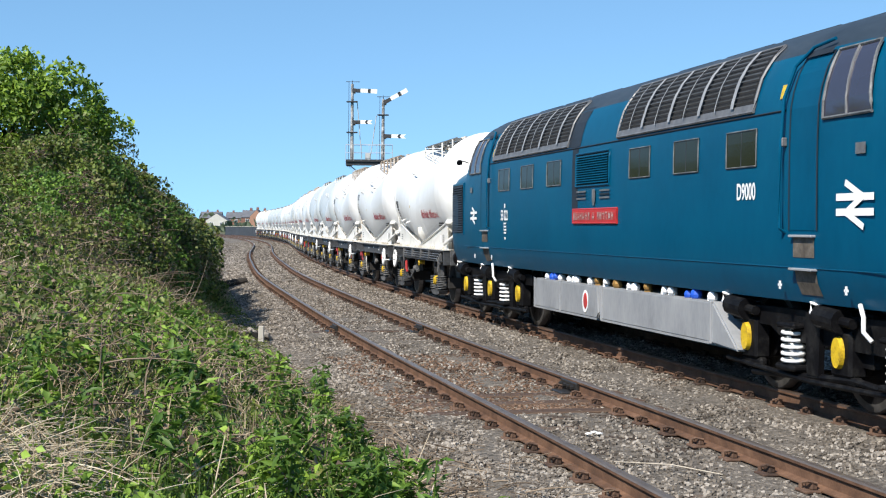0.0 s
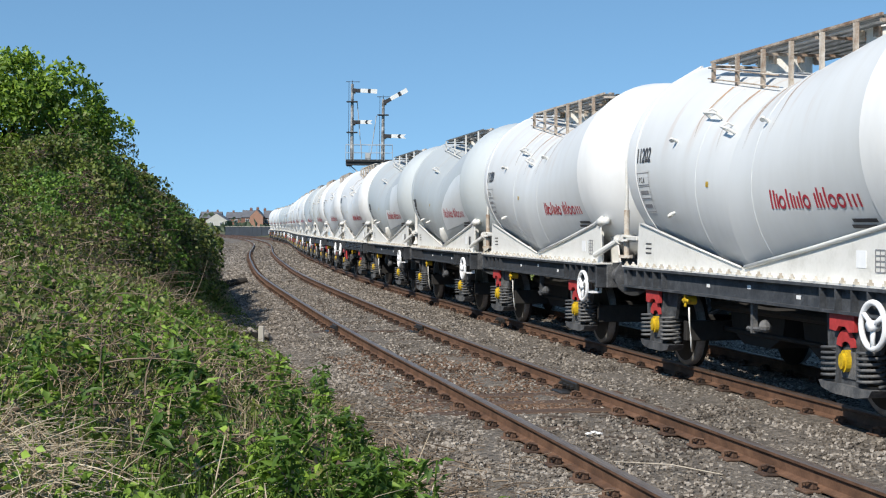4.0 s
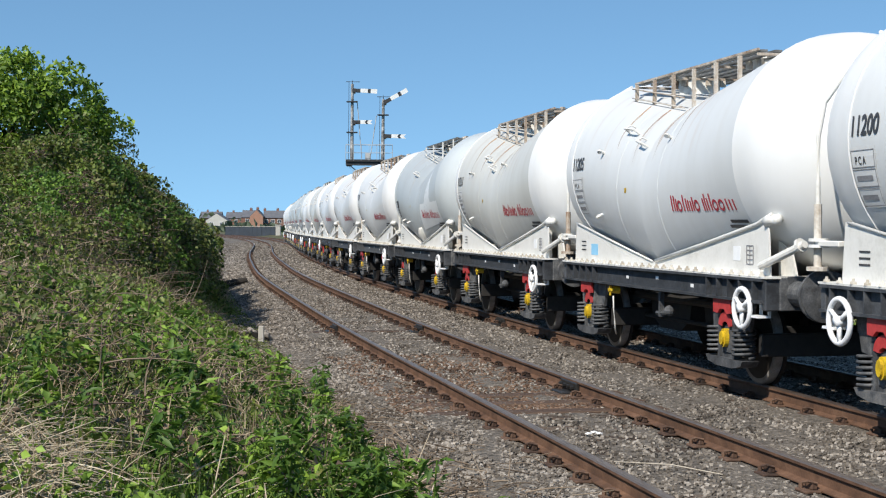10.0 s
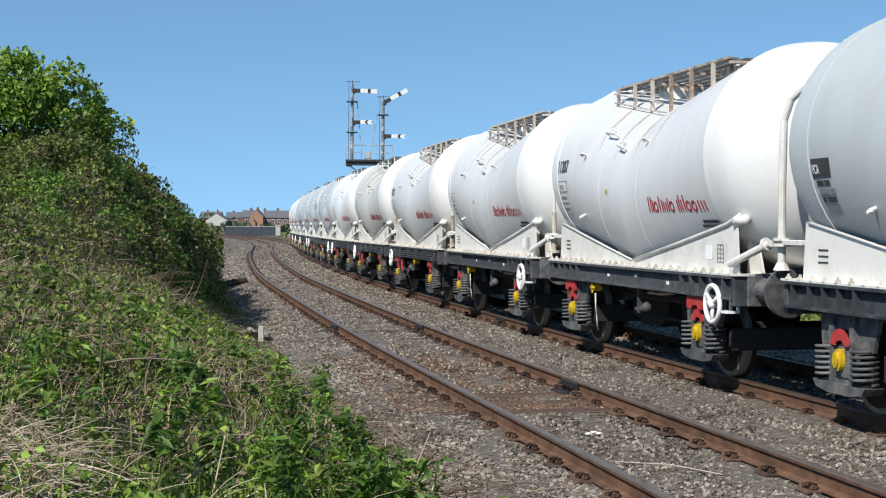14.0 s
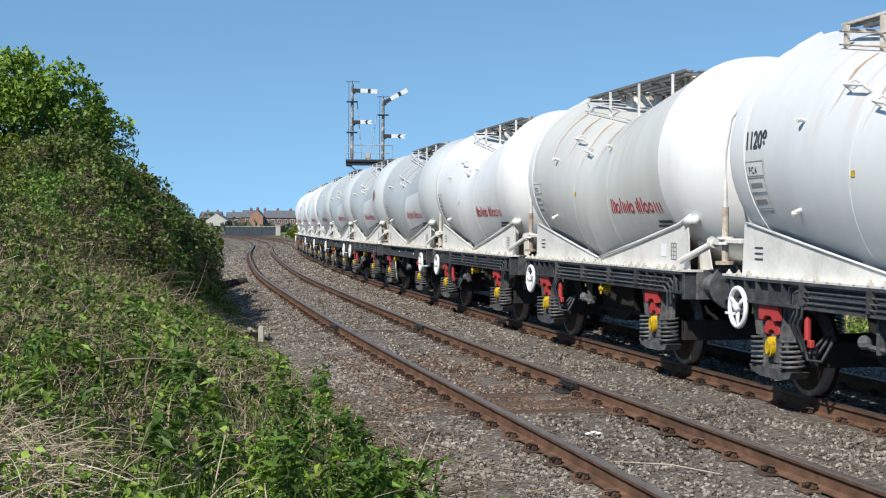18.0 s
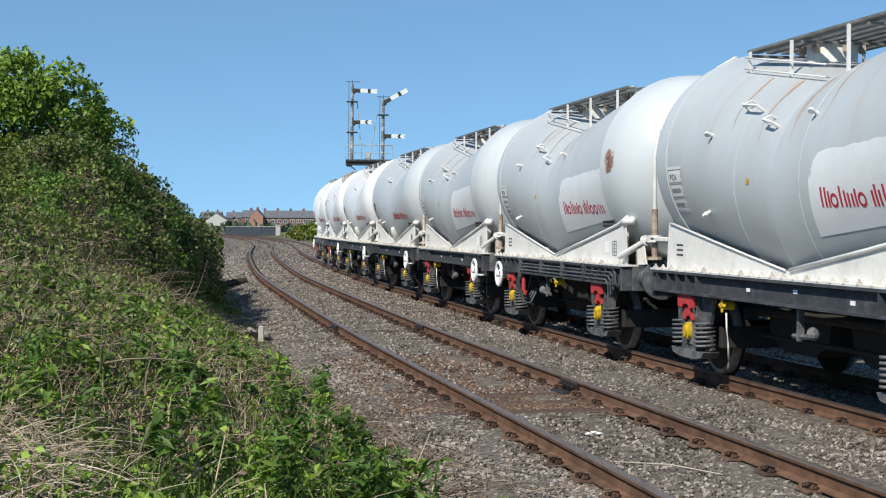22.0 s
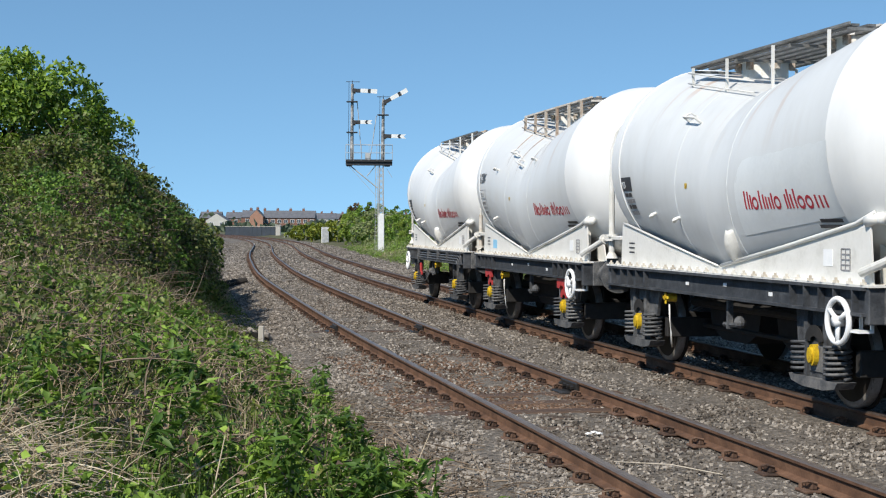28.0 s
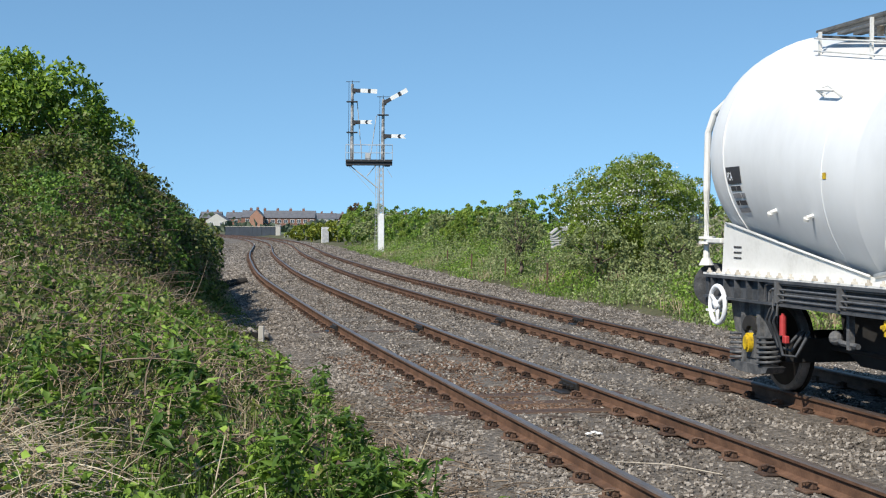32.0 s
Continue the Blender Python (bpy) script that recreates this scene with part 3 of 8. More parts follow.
def m_side_plate(side):
    bm = bmesh.new()
    y = side * 1.09
    prism(bm, [(-3.38, 1.235), (3.38, 1.235), (3.32, 1.80), (3.22, 1.80), (0.04, 1.30), (-0.04, 1.30), (-3.22, 1.80), (-3.32, 1.80)], y, y - side * 0.02)
    for e in (-1, 1):
        for x in (0.9, 2.0, 3.0):
            box(bm, e * x - 0.01, e * x + 0.01, y - side * 0.16, y - side * 0.02, 1.235, 1.28 + 0.14 * x)
    # flange that carries the bolts
    box(bm, -3.58, 3.58, y - side * 0.10, y + side * 0.145, 1.215, 1.235)
    return bm_mesh("side_plate", bm, M_plate)


def m_cradle_pipe(side):
    """Pipe along the sloping edge that ends in a fat rounded nozzle against the dome."""
    bm = bmesh.new()
    y = side * 1.105
    d = -side
    tube(bm, [(d * 0.05, y, 1.315), (d * 1.6, y, 1.545), (d * 3.10, y, 1.785), (d * 3.26, y, 1.835), (d * 3.40, y - side * 0.02, 1.885)], 0.022, 8)
    tube(bm, [(d * 3.28, y - side * 0.01, 1.80), (d * 3.36, y - side * 0.03, 1.83), (d * 3.43, y - side * 0.07, 1.83)], 0.055, 12)
    bmesh.ops.create_uvsphere(bm, u_segments=14, v_segments=10, radius=0.058, matrix=Matrix.Translation((d * 3.43, y - side * 0.07, 1.83)))
    tube(bm, [(-d * 0.05, y, 1.31), (-d * 1.6, y, 1.54), (-d * 3.25, y, 1.795)], 0.012, 6)
    return bm_mesh("cradle_pipe", bm, M_plate, smooth=True)


def m_bolt(side):
    """Bolt head and nut on the flange."""
    bm = bmesh.new()
    y = side * 1.215
    bmesh.ops.create_cone(bm, cap_ends=True, segments=6, radius1=0.036, radius2=0.032, depth=0.026, matrix=Matrix.Translation((0, y, 1.247)))
    bmesh.ops.create_cone(bm, cap_ends=True, segments=6, radius1=0.018, radius2=0.014, depth=0.030, matrix=Matrix.Translation((0, y, 1.272)))
    return bm_mesh("bolt", bm, M_bolt)


def m_weld(x, coat):
    """Raised weld bead round the barrel."""
    bm = bmesh.new()
    zc, r = tank_section(x)
    tube(bm, [(x, (r - 0.0005) * math.sin(t), zc + (r - 0.0005) * math.cos(t)) for t in [2 * math.pi * k / 56 for k in range(57)]], 0.004, 6)
    return bm_mesh("weld_seam", bm, coat, smooth=True)


def m_hood(side):
    """White curved hood standing off the tank just beside its lowest point."""
    bm = bmesh.new()
    d = -side
    n, rows = 8, []
    for j in range(n + 1):
        u = j / n
        z = 1.72 - 0.34 * u
        lift = 0.02 + 0.11 * math.sin(math.pi * (0.10 + 0.70 * u)) ** 0.8
        w = 0.028 + 0.034 * math.sin(math.pi * min(u + 0.10, 1.0))
        rows.append([skin(d * (0.53 - 0.10 * u) - w, z, side, -0.01), skin(d * (0.53 - 0.10 * u) - w, z, side, lift * 0.75), skin(d * (0.53 - 0.10 * u), z + 0.02, side, lift),
                     skin(d * (0.53 - 0.10 * u) + w, z, side, lift * 0.75), skin(d * (0.53 - 0.10 * u) + w, z, side, -0.01)])
    vs = [[bm.verts.new(q) for q in r] for r in rows]
    for a, b in zip(vs, vs[1:]):
        for k in range(4):
            bm.faces.new((a[k], a[k + 1], b[k + 1], b[k]))
    bm.faces.new(vs[0])
    bm.faces.new(vs[-1][::-1])
    bmesh.ops.recalc_face_normals(bm, faces=bm.faces)
    return bm_mesh("drain_hood", bm, M_plate, smooth=True)


def m_solebar(side):
    bm = bmesh.new()
    y = side * 1.19
    box(bm, -3.5, 3.5, y - side * 0.02, y, 0.96, 1.213)
    box(bm, -3.5, 3.5, y - side * 0.08, y + side * 0.07, 1.185, 1.214)
    box(bm, -3.5, 3.5, y - side * 0.08, y + side * 0.075, 0.955, 0.982)
    # web stiffeners stand in groups over the axles
    for x in (-3.30, -2.95, -2.66, -2.36, -2.06, 2.06, 2.36, 2.66, 2.95, 3.30):
        box(bm, x - 0.009, x + 0.009, y, y + side * 0.068, 0.98, 1.19)
    return bm_mesh("solebar", bm, M_frame)


def m_tally(side):
    """Small white mark on the web of the solebar."""
    bm = bmesh.new()
    box(bm, -0.045, 0.045, side * 1.189, side * 1.194, 1.06, 1.10)
    return bm_mesh("solebar_mark", bm, M_pale)


def m_centre_sill():
    bm = bmesh.new()
    box(bm, -3.45, 3.45, -0.30, 0.30, 0.85, 1.2)
    return bm_mesh("centre_sill", bm, M_black)


def m_filler():
    """Black blocks and pipes added between the axles to darken the gap below the tank."""
    bm = bmesh.new()
    for a, b in ((-1.75, -0.15), (0.15, 1.75)):
        m = (a + b) / 2
        prism(bm, [(a, 0.95), (b, 0.95), (b - 0.12, 0.50), (m + 0.35, 0.36), (m - 0.35, 0.36), (a + 0.12, 0.50)], -0.5, 0.5)
    rod(bm, (-1.9, 0.2, 0.62), (1.9, 0.2, 0.62), 0.11, 12)
    rod(bm, (-1.9, -0.62, 0.80), (1.9, -0.62, 0.80), 0.06, 10)
    return bm_mesh("discharge_trough", bm, M_black)


def m_crossbar():
    bm = bmesh.new()
    box(bm, -0.06, 0.06, -1.15, 1.15, 0.95, 1.20, 0.01)
    return bm_mesh("crossbar", bm, M_black)


def m_brake_beam():
    bm = bmesh.new()
    box(bm, -0.05, 0.05, -1.0, 1.0, 0.35, 0.6, 0.01)
    return bm_mesh("brake_beam", bm, M_black)


def m_air_tank():
    bm = bmesh.new()
    rod(bm, (-1.1, 0.0, 0.66), (0.1, 0.0, 0.66), 0.2, 14)
    return bm_mesh("air_reservoir", bm, M_black)


def m_brake_rod():
    bm = bmesh.new()
    rod(bm, (-2.4, 0, 0.5), (2.4, 0, 0.5), 0.03, 6)
    return bm_mesh("brake_rod", bm, M_black)


def m_headstock(e):
    bm = bmesh.new()
    box(bm, e * 3.46, e * 3.55, -1.22, 1.22, 0.88, 1.21, 0.01)
    box(bm, e * 3.55, e * 3.60, -0.2, 0.2, 0.92, 1.14, 0.01)
    tube(bm, [(e * 3.6, 0, 1.02), (e * 3.95, 0, 0.98), (e * 4.05, 0, 0.78), (e * 3.98, 0, 0.72)], 0.03, 6)
    tube(bm, [(e * 3.55, 0.32, 0.98), (e * 3.8, 0.34, 0.85), (e * 3.95, 0.33, 0.6), (e * 4.08, 0.2, 0.52)], 0.025, 6)
    return bm_mesh("headstock", bm, M_frame)


def m_buffer():
    bm = bmesh.new()
    rod(bm, (0, 0, 0), (0.34, 0, 0), 0.135, 16, 0.115)
    rod(bm, (0.30, 0, 0), (0.36, 0, 0), 0.145, 16)
    rod(bm, (0.34, 0, 0), (0.54, 0, 0), 0.085, 14)
    rod(bm, (0.535, 0, 0), (0.560, 0, 0), 0.16, 28, 0.265)
    rod(bm, (0.560, 0, 0), (0.580, 0, 0), 0.265, 28, 0.26)
    box(bm, -0.02, 0.03, -0.2, 0.2, -0.18, 0.18, 0.01)
    return bm_mesh("buffer", bm, M_under)


def m_wheelset():
    bm = bmesh.new()
    rod(bm, (0, -1.05, 0), (0, 1.05, 0), 0.075, 10)
    for e in (-1, 1):
        rod(bm, (0, e * 0.685, 0), (0, e * 0.79, 0), R_WHEEL, 32, R_WHEEL - 0.008)
        rod(bm, (0, e * 0.665, 0), (0, e * 0.695, 0), R_WHEEL + 0.028, 32)
        rod(bm, (0, e * 0.79, 0), (0, e * 0.83, 0), 0.15, 16)
        for k in range(3):
            t = 2 * math.pi * k / 3
            rod(bm, (0.25 * math.cos(t), e * 0.78, 0.25 * math.sin(t)), (0.25 * math.cos(t), e * 0.796, 0.25 * math.sin(t)), 0.05, 8)
    return bm_mesh("wheelset", bm, M_wheel)


def m_tyre(e):
    bm = bmesh.new()
    n = 40
    rings = []
    for r, y in ((R_WHEEL - 0.06, e * 0.7915), (R_WHEEL - 0.012, e * 0.7925), (R_WHEEL + 0.002, e * 0.78), (R_WHEEL + 0.003, e * 0.70)):
        rings.append([bm.verts.new((r * math.cos(2 * math.pi * k / n), y, r * math.sin(2 * math.pi * k / n))) for k in range(n)])
    for a, b in zip(rings, rings[1:]):
        for k in range(n):
            bm.faces.new((a[k], a[(k + 1) % n], b[(k + 1) % n], b[k]))
    bmesh.ops.recalc_face_normals(bm, faces=bm.faces)
    return bm_mesh("tyre", bm, M_tread, smooth=True)


def m_pedestal(side):
    """Guard plate with sloping cheeks and a cast shield that guides one axlebox."""
    bm = bmesh.new()
    y = side * 1.10
    prism(bm, [(-0.50, 0.955), (0.62, 0.955), (0.50, 0.62), (0.20, 0.58), (0.17, 0.70), (0.10, 0.80), (-0.10, 0.80), (-0.17, 0.70), (-0.20, 0.58), (-0.46, 0.60)], y - 0.02, y + 0.02)
    for e in (-1, 1):
        prism(bm, [(e * 0.15, 0.955), (e * 0.24, 0.955), (e * 0.23, 0.30), (e * 0.16, 0.30)], y, y + side * 0.07)
    # shield round the cap
    prism(bm, [(-0.17, 0.27), (0.17, 0.27), (0.165, 0.55), (0.12, 0.64), (0.0, 0.68), (-0.12, 0.64), (-0.165, 0.55)], y + side * 0.01, y + side * 0.045)
    box(bm, -0.52, 0.54, side * 1.0, side * 1.2, 0.955, 0.975)
    return bm_mesh("axle_guard", bm, M_under)


def m_axlebox(side):
    bm = bmesh.new()
    y = side * 1.0
    box(bm, -0.15, 0.15, y, y + side * 0.16, 0.34, 0.62, 0.02)
    prism(bm, [(-0.50, 0.30), (0.50, 0.30), (0.44, 0.235), (0.22, 0.20), (-0.22, 0.20), (-0.44, 0.235)], y + side * 0.0, y + side * 0.20)
    return bm_mesh("axlebox", bm, M_under)


def m_cap(side):
    bm = bmesh.new()
    y = side * 1.16
    m = Matrix.Translation((0, y, R_WHEEL + 0.05)) @ Matrix.Rotation(math.pi / 2, 4, "X") @ Matrix.Diagonal((0.78, 1.2, 1, 1))
    bmesh.ops.create_cone(bm, cap_ends=True, segments=20, radius1=0.086, radius2=0.086, depth=0.10, matrix=m)
    m = Matrix.Translation((0, y + side * 0.05, R_WHEEL + 0.05)) @ Matrix.Rotation(math.pi / 2, 4, "X") @ Matrix.Diagonal((0.6, 0.95, 1, 1))
    bmesh.ops.create_cone(bm, cap_ends=True, segments=20, radius1=0.08, radius2=0.08, depth=0.05, matrix=m)
    return bm_mesh("axle_cap", bm, M_yellow)


def m_springs(side):
    """One coil spring beside the axlebox."""
    bm = bmesh.new()
    pts = []
    for k in range(6 * 14 + 1):
        t = 2 * math.pi * k / 14
        pts.append((0.13 * math.cos(t), side * 1.11 + 0.12 * math.sin(t), 0.325 + 0.31 * k / 84))
    tube(bm, pts, 0.0165, 6)
    return bm_mesh("coil_spring", bm, M_under, smooth=True)


def m_horseshoe(side, coat):
    bm = bmesh.new()
    y = side * 1.155
    pts = [(0.18 * math.cos(t), 0.66 + 0.15 * math.sin(t)) for t in [math.pi * k / 8 for k in range(9)]]
    inn = [(0.085 * math.cos(t), 0.645 + 0.055 * math.sin(t)) for t in [math.pi * k / 8 for k in range(8, -1, -1)]]
    prism(bm, pts + inn, y - 0.02, y + 0.03 * side)
    return bm_mesh("horseshoe", bm, coat)


def m_redplate(side):
    bm = bmesh.new()
    y = side * 1.205
    prism(bm, [(-0.24, 0.955), (0.22, 0.955), (0.22, 0.80), (0.12, 0.79), (0.06, 0.84), (-0.06, 0.84), (-0.12, 0.79), (-0.24, 0.80)], y - 0.02, y + 0.02)
    return bm_mesh("guard_plate", bm, M_red)


def m_handwheel():
    bm = bmesh.new()
    torus(bm, (0, 0, 0), (0, 1, 0), 0.205, 0.028, 28, 8)
    for k in range(3):
        t = 2 * math.pi * k / 3 + 0.5
        rod(bm, (0, 0, 0), (0.20 * math.cos(t), 0, 0.20 * math.sin(t)), 0.025, 6)
    rod(bm, (0, -0.05, 0), (0, 0.05, 0), 0.05, 10)
    return bm_mesh("handwheel", bm, M_pale, smooth=True)


def m_pipes(side):
    """Bundle of air pipes run along the solebar and turned down at the end."""
    bm = bmesh.new()
    for k in range(4):
        y = side * (1.235 + 0.012 * k)
        z = 1.175 - 0.052 * k
        a, d = 3.36 - 0.07 * k, -side
        tube(bm, [(d * (-1.95 + 0.12 * k), y, z - 0.16), (d * (-1.93 + 0.12 * k), y, z - 0.03), (d * (-1.85 + 0.12 * k), y, z), (0, y, z), (d * (a - 0.12), y, z), (d * (a - 0.02), y, z - 0.06), (d * a, y, z - 0.2 - 0.03 * k)], 0.0125, 6)
    for x in (-1.6, -0.3, 0.9, 2.0):
        x = -side * x
        box(bm, x - 0.02, x + 0.02, side * 1.2, side * 1.29, 0.99, 1.20)
    return bm_mesh("pipe_run", bm, M_pipe, smooth=False)


def m_hoses(side):
    bm = bmesh.new()
    d = -side
    for k, x in enumerate((-1.80, -1.72, -1.62)):
        tube(bm, [(d * x, side * 1.22, 1.0), (d * (x - 0.08), side * 1.25, 0.8), (d * (x + 0.02), side * 1.2, 0.62 - 0.08 * k), (d * (x + 0.12), side * 1.1, 0.55 - 0.05 * k), (d * (x + 0.2), side * 1.0, 0.7)], 0.018, 6)
    return bm_mesh("brake_hose", bm, M_frame, smooth=True)


def m_cock():
    """Red brake cock with its pale bracket, among the hoses."""
    bm = bmesh.new()
    rod(bm, (1.60, 1.20, 0.86), (1.60, 1.20, 0.66), 0.035, 10)
    rod(bm, (1.60, 1.20, 0.88), (1.60, 1.20, 0.86), 0.018, 8)
    box(bm, 1.50, 1.58, 1.17, 1.22, 0.58, 0.66, 0.01)
    return bm_mesh("brake_cock", bm, M_red)


def m_valve(side):
    """Yellow distributor valve: a short body with a cross handle."""
    bm = bmesh.new()
    rod(bm, (0.0, side * 1.10, 0.88), (0.0, side * 1.21, 0.88), 0.055, 14, 0.045)
    rod(bm, (0.0, side * 1.21, 0.88), (0.0, side * 1.25, 0.88), 0.030, 10)
    box(bm, -0.085, 0.085, side * 1.215, side * 1.24, 0.862, 0.898, 0.008)
    box(bm, -0.018, 0.018, side * 1.214, side * 1.241, 0.80, 0.95, 0.008)
    return bm_mesh("distributor_valve", bm, M_yellow)


def m_valve_hose(side):
    """Thin pale hose hanging from the valve."""
    bm = bmesh.new()
    tube(bm, [(0.0, side * 1.20, 0.80), (0.02, side * 1.20, 0.62), (0.03, side * 1.19, 0.45), (-0.02, side * 1.16, 0.33), (-0.10, side * 1.12, 0.27)], 0.011, 6)
    return bm_mesh("valve_hose", bm, M_plate, smooth=True)


def m_lever(side):
    bm = bmesh.new()
    box(bm, 0.32, 0.37, side * 1.10, side * 1.16, 0.62, 0.96)
    tube(bm, [(0.2, side * 1.13, 0.66), (0.5, side * 1.13, 0.67), (0.62, side * 1.13, 0.70)], 0.028, 6)
    bmesh.ops.create_uvsphere(bm, u_segments=10, v_segments=6, radius=0.07, matrix=Matrix.Translation((0.62, side * 1.13, 0.71)))
    return bm_mesh("brake_lever", bm, M_under)


def m_step(side):
    bm = bmesh.new()
    box(bm, 3.2, 3.44, side * 1.12, side * 1.26, 0.80, 0.825)
    box(bm, 3.21, 3.23, side * 1.10, side * 1.13, 0.80, 0.98)
    box(bm, 3.41, 3.43, side * 1.10, side * 1.13, 0.80, 0.98)
    return bm_mesh("shunter_step", bm, M_pale)


def m_walk_frame(pale):
    bm = bmesh.new()
    for y in (-0.62, 0.62):
        box(bm, -2.05, 2.05, y - 0.012, y + 0.012, 3.778, 3.803)
    for x in (-2.02, -0.7, 0.7, 2.02):
        box(bm, x - 0.02, x + 0.02, -0.62, 0.62, 3.72, 3.75)
    return bm_mesh("walkway_frame", bm, M_galv if pale else M_rustpost)


def m_walk_rail(side, lift, pale):
    """Low rail that follows one barrel's slope between the stays."""
    bm = bmesh.new()
    d, y = -side, side * 0.70
    pts = []
    for k in range(5):
        x = -d * 1.95 * (1 - k / 4)
        zc, r = tank_section(x)
        pts.append((x, y, zc + math.sqrt(r * r - 0.7 ** 2) + lift))
    tube(bm, pts, 0.010, 6)
    return bm_mesh("walkway_rail", bm, M_plate if pale else M_rustpost, smooth=True)


def m_walk_slat():
    bm = bmesh.new()
    box(bm, -2.02, 2.02, -0.045, 0.045, 3.765, 3.79)
    return bm_mesh("walkway_slat", bm, M_galv)


def m_stay(x, white):
    bm = bmesh.new()
    zc, r = tank_section(x)
    z = zc + math.sqrt(r * r - 0.7 ** 2) - 0.03
    box(bm, -0.026, 0.026, -0.02, 0.02, z, 3.76) if not white else box(bm, -0.015, 0.015, -0.015, 0.015, z, 3.77)
    box(bm, -0.05, 0.05, -0.035, 0.035, z - 0.02, z + 0.025)
    return bm_mesh("walkway_stay", bm, M_plate if white else M_rustpost)


def m_manhole(x):
    bm = bmesh.new()
    zc, r = tank_section(x)
    rod(bm, (0, 0, zc + r - 0.06), (0, 0, zc + r + 0.16), 0.28, 20)
    rod(bm, (0, 0, zc + r + 0.16), (0, 0, zc + r + 0.22), 0.32, 20)
    return bm_mesh("manhole", bm, M_plate)


def m_clamp_bolt(x):
    bm = bmesh.new()
    zc, r = tank_section(x)
    box(bm, 0.29, 0.36, -0.03, 0.03, zc + r + 0.06, zc + r + 0.26)
    return bm_mesh("clamp", bm, M_rustpost)


def m_bracket(side, x, z, w):
    """Small lifting bracket standing off the tank."""
    bm = bmesh.new()
    a, b = skin(x, z, side, -0.01), skin(x, z, side, 0.10)
    c, d = skin(x + w, z - 0.04, side, 0.10), skin(x + w, z - 0.04, side, -0.01)
    tube(bm, [a, b, c, d], 0.018, 6)
    e = skin(x + w * 0.2, z + 0.06, side, 0.0)
    tube(bm, [e, skin(x + w * 0.2, z + 0.05, side, 0.07), b], 0.012, 6)
    return bm_mesh("bracket", bm, M_plate)


def m_lug(side, x, z):
    bm = bmesh.new()
    a = skin(x, z, side, -0.02)
    b = skin(x, z, side, 0.07)
    rod(bm, a, b, 0.022, 8)
    rod(bm, b, skin(x + 0.015, z - 0.02, side, 0.075), 0.032, 8)
    return bm_mesh("lug", bm, M_plate)


def m_riser(e, side, thick):
    """Filling pipe that climbs the tank's end, with its flange at the foot."""
    bm = bmesh.new()
    r = 0.042 if thick else 0.024
    climb = [(4.04, 0.99, 2.86), (3.97, 0.94, 3.08), (3.75, 0.80, 3.28), (3.5, 0.68, 3.42)] if thick else [(4.05, 1.0, 2.65), (4.02, 0.95, 2.98), (3.91, 0.80, 3.24), (3.74, 0.62, 3.49), (3.45, 0.40, 3.755), (3.15, 0.28, 3.86)]
    tube(bm, [(e * 4.05, side * 1.0, 1.36 if thick else 1.9), (e * 4.05, side * 1.0, 2.2)] + [(e * a, side * b, c) for a, b, c in climb], r, 10)
    rod(bm, (e * 4.03, side * 1.0, 1.55), (e * 4.03, side * 1.0, 1.58), 0.10, 14)
    rod(bm, (e * 4.03, side * 1.0, 1.61), (e * 4.03, side * 1.0, 1.64), 0.10, 14)
    if thick:
        rod(bm, (e * 4.05, side * 1.0, 1.30), (e * 4.05, side * 1.0, 1.38), 0.09, 12, 0.05)
    box(bm, e * 3.55, e * 4.03, side * 0.96, side * 1.04, 1.56, 1.62, 0.01)
    return bm_mesh("riser_pipe", bm, M_plate, smooth=False)


def m_riser_foot(e, side):
    """Rusty sleeve at the foot of a thin riser."""
    bm = bmesh.new()
    rod(bm, (e * 4.05, side * 1.0, 1.36), (e * 4.05, side * 1.0, 1.98), 0.040, 10)
    rod(bm, (e * 4.05, side * 1.0, 1.32), (e * 4.05, side * 1.0, 1.36), 0.11, 12)
    return bm_mesh("riser_foot", bm, M_rustpost)


def m_crosspipe(e, side):
    bm = bmesh.new()
    tube(bm, [(e * 3.30, side * 1.16, 1.34), (e * 3.6, side * 1.10, 1.44), (e * 3.98, side * 1.0, 1.58)], 0.042, 10)
    rod(bm, (e * 3.90, side * 1.02, 1.56), (e * 3.93, side * 1.01, 1.572), 0.075, 12)
    return bm_mesh("outlet_pipe", bm, M_plate, smooth=False)


def m_endstay(e):
    """Triangular end cradle below the dome."""
    bm = bmesh.new()
    for y in (-0.85, 0.85):
        prism(bm, [(e * 3.1, 1.23), (e * 3.52, 1.23), (e * 3.4, 1.50), (e * 3.1, 1.6)], y - 0.012, y + 0.012)
    box(bm, e * 3.2, e * 3.54, -1.18, 1.18, 1.214, 1.232)
    return bm_mesh("end_cradle", bm, M_plate)


def m_panel(side, kind):
    """Ground of the data panel on the tank: black, or pale."""
    bm = bmesh.new()
    x, d = 2.84 * side, -side
    if kind == "dark":
        skin_patch(bm, *sorted((x, x + d * 0.38)), 2.22, 2.40, side, 0.006)
        return bm_mesh("data_panel", bm, M_dark)
    x = 2.862 * side
    skin_patch(bm, *sorted((x, x + d * 0.45)), 1.93, 2.47, side, 0.004, 4, 6)
    return bm_mesh("data_panel", bm, M_panel)


def m_panel_line(side, k):
    """One line of unreadable small print under the dark panel."""
    bm = bmesh.new()
    x, d = 2.84 * side, -side
    lo = 0.05 + 0.012 * k
    for a, b in (((lo, 0.20), (0.215, 0.33)), ((lo, 0.28), (0.30, 0.40)), ((lo, 0.16), (0.18, 0.38)), ((lo, 0.40),))[k]:
        skin_patch(bm, *sorted((x + d * a, x + d * b)), 2.145 - 0.078 * k, 2.195 - 0.078 * k, side, 0.006, 2, 1)
    return bm_mesh("print_line", bm, M_grime_ink if k % 2 else M_dark)


